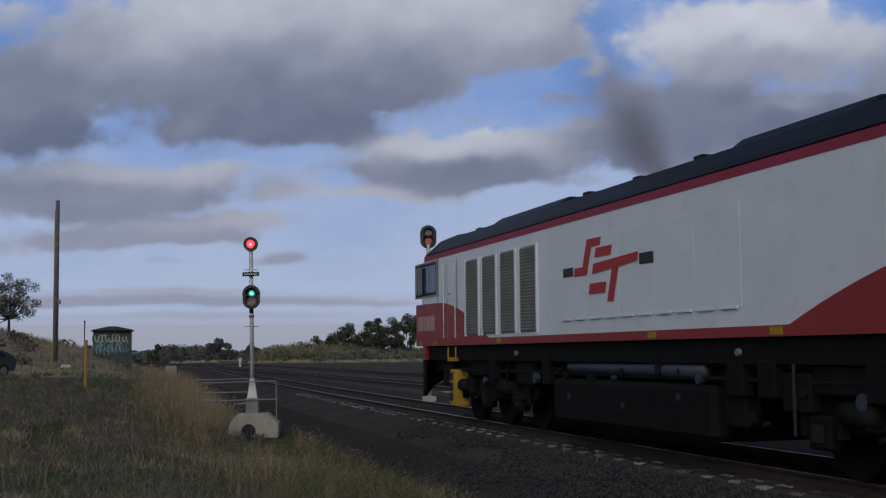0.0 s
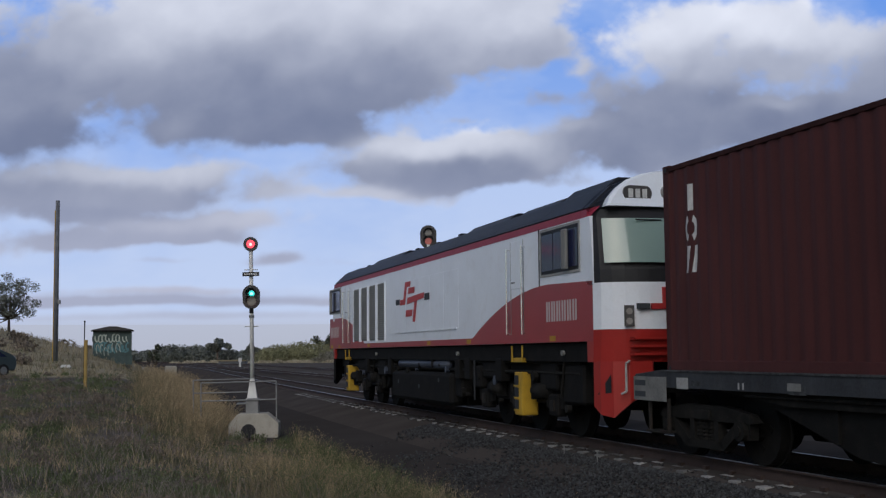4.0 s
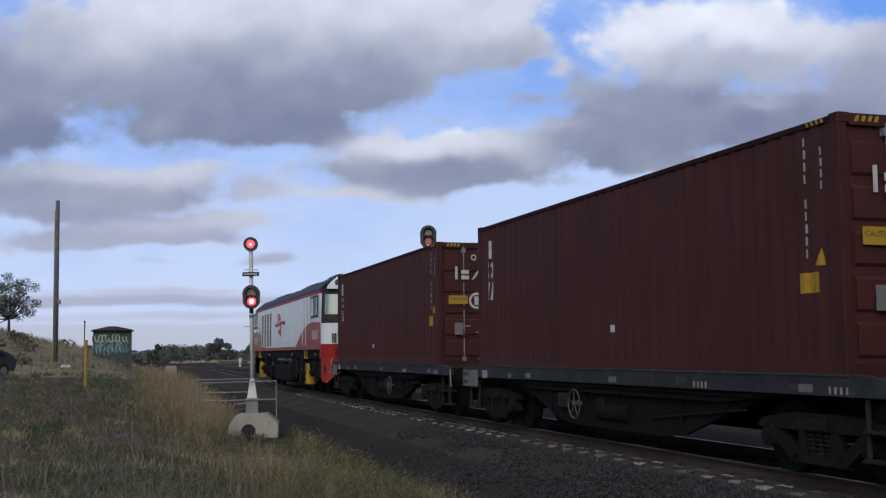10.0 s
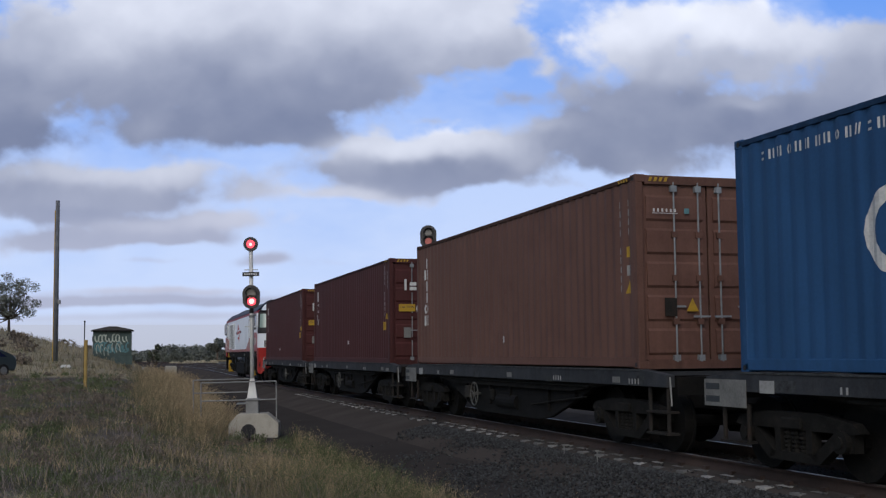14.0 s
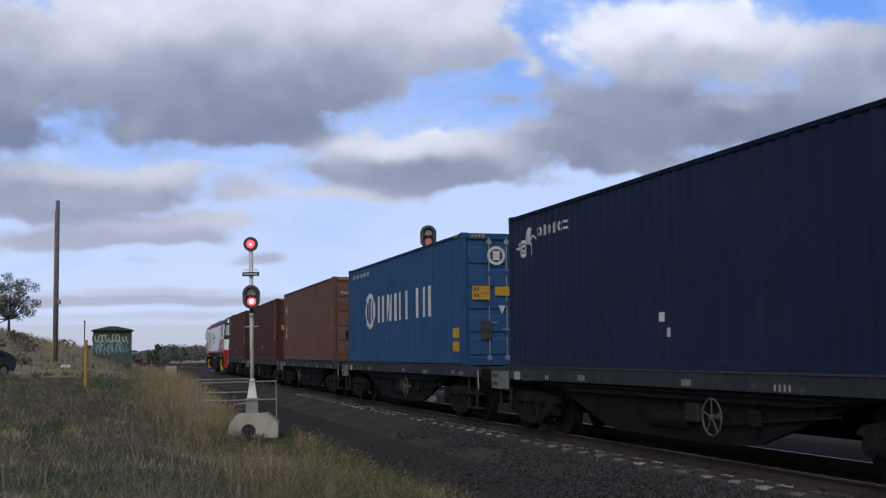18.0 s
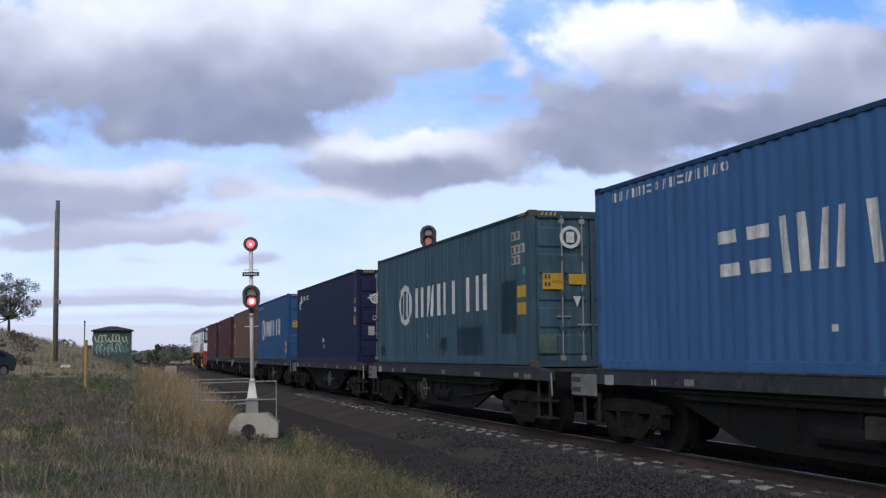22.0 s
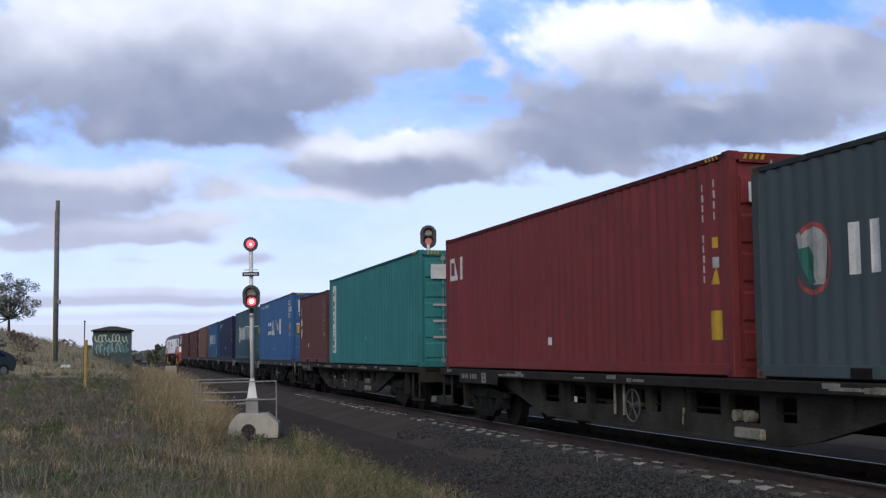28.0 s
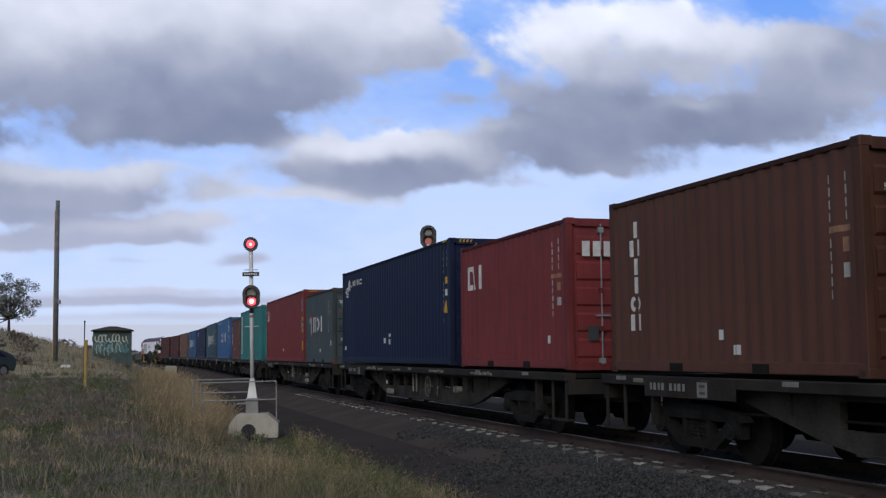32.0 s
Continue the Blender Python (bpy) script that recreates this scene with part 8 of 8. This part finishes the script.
        for s in (-1, 1):
            boxpart("nose_stripe", (*sorted((d * 10.9, d * 11.03)), *sorted((s * 0.76, s * 0.94)), 2.1, 2.19), M["text_dark"], t)
        for y0, y1, z0, z1 in ((-0.73, 0.73, 2.1, 2.19), (0.44, 0.54, 2.1, 2.44), (0.12, 0.44, 2.36, 2.44), (-0.1, 0.0, 1.9, 2.3), (-0.4, 0.36, 1.86, 1.94)):
            boxpart("nose_emblem", (*sorted((d * 10.95, d * (11.037 + 0.001 * z0))), y0, y1, z0, z1), M["text_red"], t)
        for z in (1.4, 1.52, 1.64):
            boxpart("nose_rib", (*sorted((d * 10.9, d * 11.05)), -1.05, 1.05, z, z + 0.04), M["loco_nose_red"], t)
        for s in (-0.25, 0.25):
            bm = bmesh.new()
            tube(bm, (d * 9.8, s * 0.4, 4.27), (d * 10.1, s * 0.4, 4.27), 0.03, 10, 0.055)
            part("horn", bm, M["black"], t)
        coupler(t, d * 10.75, d)
    KEYED.append((t, LOCO_A, 6.5, Matrix()))


loco()


# ---------------------------------------------------------------- exhaust smoke: soft rigid puffs that rise and drift
def smoke_material(strength):
    m = bpy.data.materials.new("exhaust_smoke")
    m.use_nodes = True
    n, l = m.node_tree.nodes, m.node_tree.links
    b = n["Principled BSDF"]
    b.inputs["Base Color"].default_value = (0.14, 0.115, 0.1, 1)
    b.inputs["Roughness"].default_value = 1.0
    b.inputs["Specular IOR Level"].default_value = 0.0
    tc, sep, noi = n.new("ShaderNodeTexCoord"), n.new("ShaderNodeVectorMath"), n.new("ShaderNodeTexNoise")
    flat = n.new("ShaderNodeVectorMath")
    flat.operation = "MULTIPLY"
    flat.inputs[1].default_value = (1, 0, 1)
    sep.operation = "LENGTH"
    noi.inputs["Scale"].default_value, noi.inputs["Detail"].default_value = 1.1, 4
    l.new(tc.outputs["Object"], flat.inputs[0])
    l.new(flat.outputs[0], sep.inputs[0])
    l.new(tc.outputs["Object"], noi.inputs["Vector"])
    r = n.new("ShaderNodeMapRange")
    r.interpolation_type = "SMOOTHSTEP"
    r.inputs["From Min"].default_value, r.inputs["From Max"].default_value = 0.95, 0.1
    r.inputs["To Max"].default_value = strength
    l.new(sep.outputs["Value"], r.inputs["Value"])
    mul = n.new("ShaderNodeMath")
    mul.operation = "MULTIPLY"
    nr = n.new("ShaderNodeMapRange")
    nr.inputs["From Min"].default_value, nr.inputs["From Max"].default_value = 0.12, 0.72
    l.new(noi.outputs["Fac"], nr.inputs["Value"])
    l.new(r.outputs["Result"], mul.inputs[0])
    l.new(nr.outputs["Result"], mul.inputs[1])
    l.new(mul.outputs[0], b.inputs["Alpha"])
    return m


PUFFS = []


def smoke():
    thick, thin = smoke_material(0.46), smoke_material(0.22)
    births = ((-1.75, 1.2), (-1.35, 1.1), (-1.0, 0.95), (-0.7, 0.84), (-0.46, 0.72), (-0.27, 0.6), (-0.12, 0.46), (0.1, 0.56), (0.34, 0.62), (0.62, 0.62), (0.95, 0.6), (1.3, 0.55), (4.9, 0.55), (5.3, 0.6), (5.8, 0.55))
    for k, (born, size) in enumerate(births):
        bm = bmesh.new()
        bmesh.ops.create_icosphere(bm, subdivisions=3, radius=1.0)
        bmesh.ops.delete(bm, geom=[v for v in bm.verts if v.co.y > 0.05], context="VERTS")
        for v in bm.verts:
            v.co.y *= 0.3
        p = tagged(new("smoke_puff", mesh("smoke_puff", bm, thick if -0.8 < born < 0.7 else thin, True)), "thin brown-black puff of diesel exhaust smoke", "smoke", "exhaust smoke")
        p.scale = (size, size, size)
        PUFFS.append((p, born, size, k))


smoke()


# ---------------------------------------------------------------- everything that moves
def motions():
    times = [float(k) for k in range(33)]
    for thing, a, half_span, off in KEYED:
        walk(thing, [(t, vehicle_pose(run(t) - a, half_span) @ off) for t in times])
    # wheels turn while they pass the camera
    for ob, a, rest, r in WHEELS:
        rows, last = [], None
        for k in range(0, 961):
            t = k / 30
            u = run(t) - a
            if -9 < u < 34:
                ang = u / r
                if last is None or ang - last > 1.1 or k == 960:
                    rows.append((t, rest @ Matrix.Rotation(ang, 4, "Y")))
                    last = ang
        if not rows:
            rows = [(0, rest), (32, rest)]
        if rows[0][0] > 0:
            rows.insert(0, (0, rows[0][1]))
        if rows[-1][0] < 32:
            rows.append((32, rows[-1][1]))
        walk(ob, rows)
    # the lower head's added disc goes from the red lamp to the green one
    up, down = pose(0, 0, SHUT_Z + 0.084), pose(0, 0, SHUT_Z - 0.105)
    walk(shutter, [(0, down), (6.5, down), (6.57, up), (32, up)])
    # the cloud layer drifts to the left
    walk(clouds, [(0, pose(26.5, 0, 0)), (18, pose(0, 0, 0)), (32, pose(-20.6, 0, 0))])
    # smoke leaves the stack and is carried off
    for p, born, size, k in PUFFS:
        rows = []
        t0 = max(born, 0.0)
        if born > 0:
            for t in [float(q) for q in range(0, int(born) + 1)] + [born]:
                m = vehicle_pose(run(t) - LOCO_A, 6.5) @ Matrix.Translation((1.3, 0, 3.0))
                if not rows or t > rows[-1][0] + 0.05:
                    rows.append((t, Matrix.Translation(m.translation)))
        way = Vector((math.sin(k * 2.4), math.cos(k * 1.7), 0.8 + 0.5 * math.sin(k * 3.1)))
        for age in sorted({max(0.1, t0 - born), 0.3, 0.6, 0.9, 1.2, 1.6, 2.1, 2.6, 3.2, 5.0, 9.0}):
            t = born + age
            if t < 0 or t > 31.9 or (rows and t <= rows[-1][0] + 0.05):
                continue
            q = vehicle_pose(run(min(t, t0 + 2.0)) - LOCO_A, 6.5) @ Vector((1.3 + 1.7 * age + 0.2 * age * age, 0, 4.2 + 1.9 * age - 0.22 * min(age, 3.0) ** 2))
            late = max(0.0, age - 1.2)
            rows.append((t, Matrix.Translation(q + way * (0.16 * age + 0.7 * late * late) + Vector((0, 0, 3.0 * late * late)))))
        if rows[0][0] > 0:
            rows.insert(0, (0, rows[0][1]))
        end = rows[-1][1].translation + Vector((-10, 6, 60))
        rows.append((32, Matrix.Translation(end) @ rows[-1][1].to_3x3().to_4x4()))
        walk(p, rows)


motions()
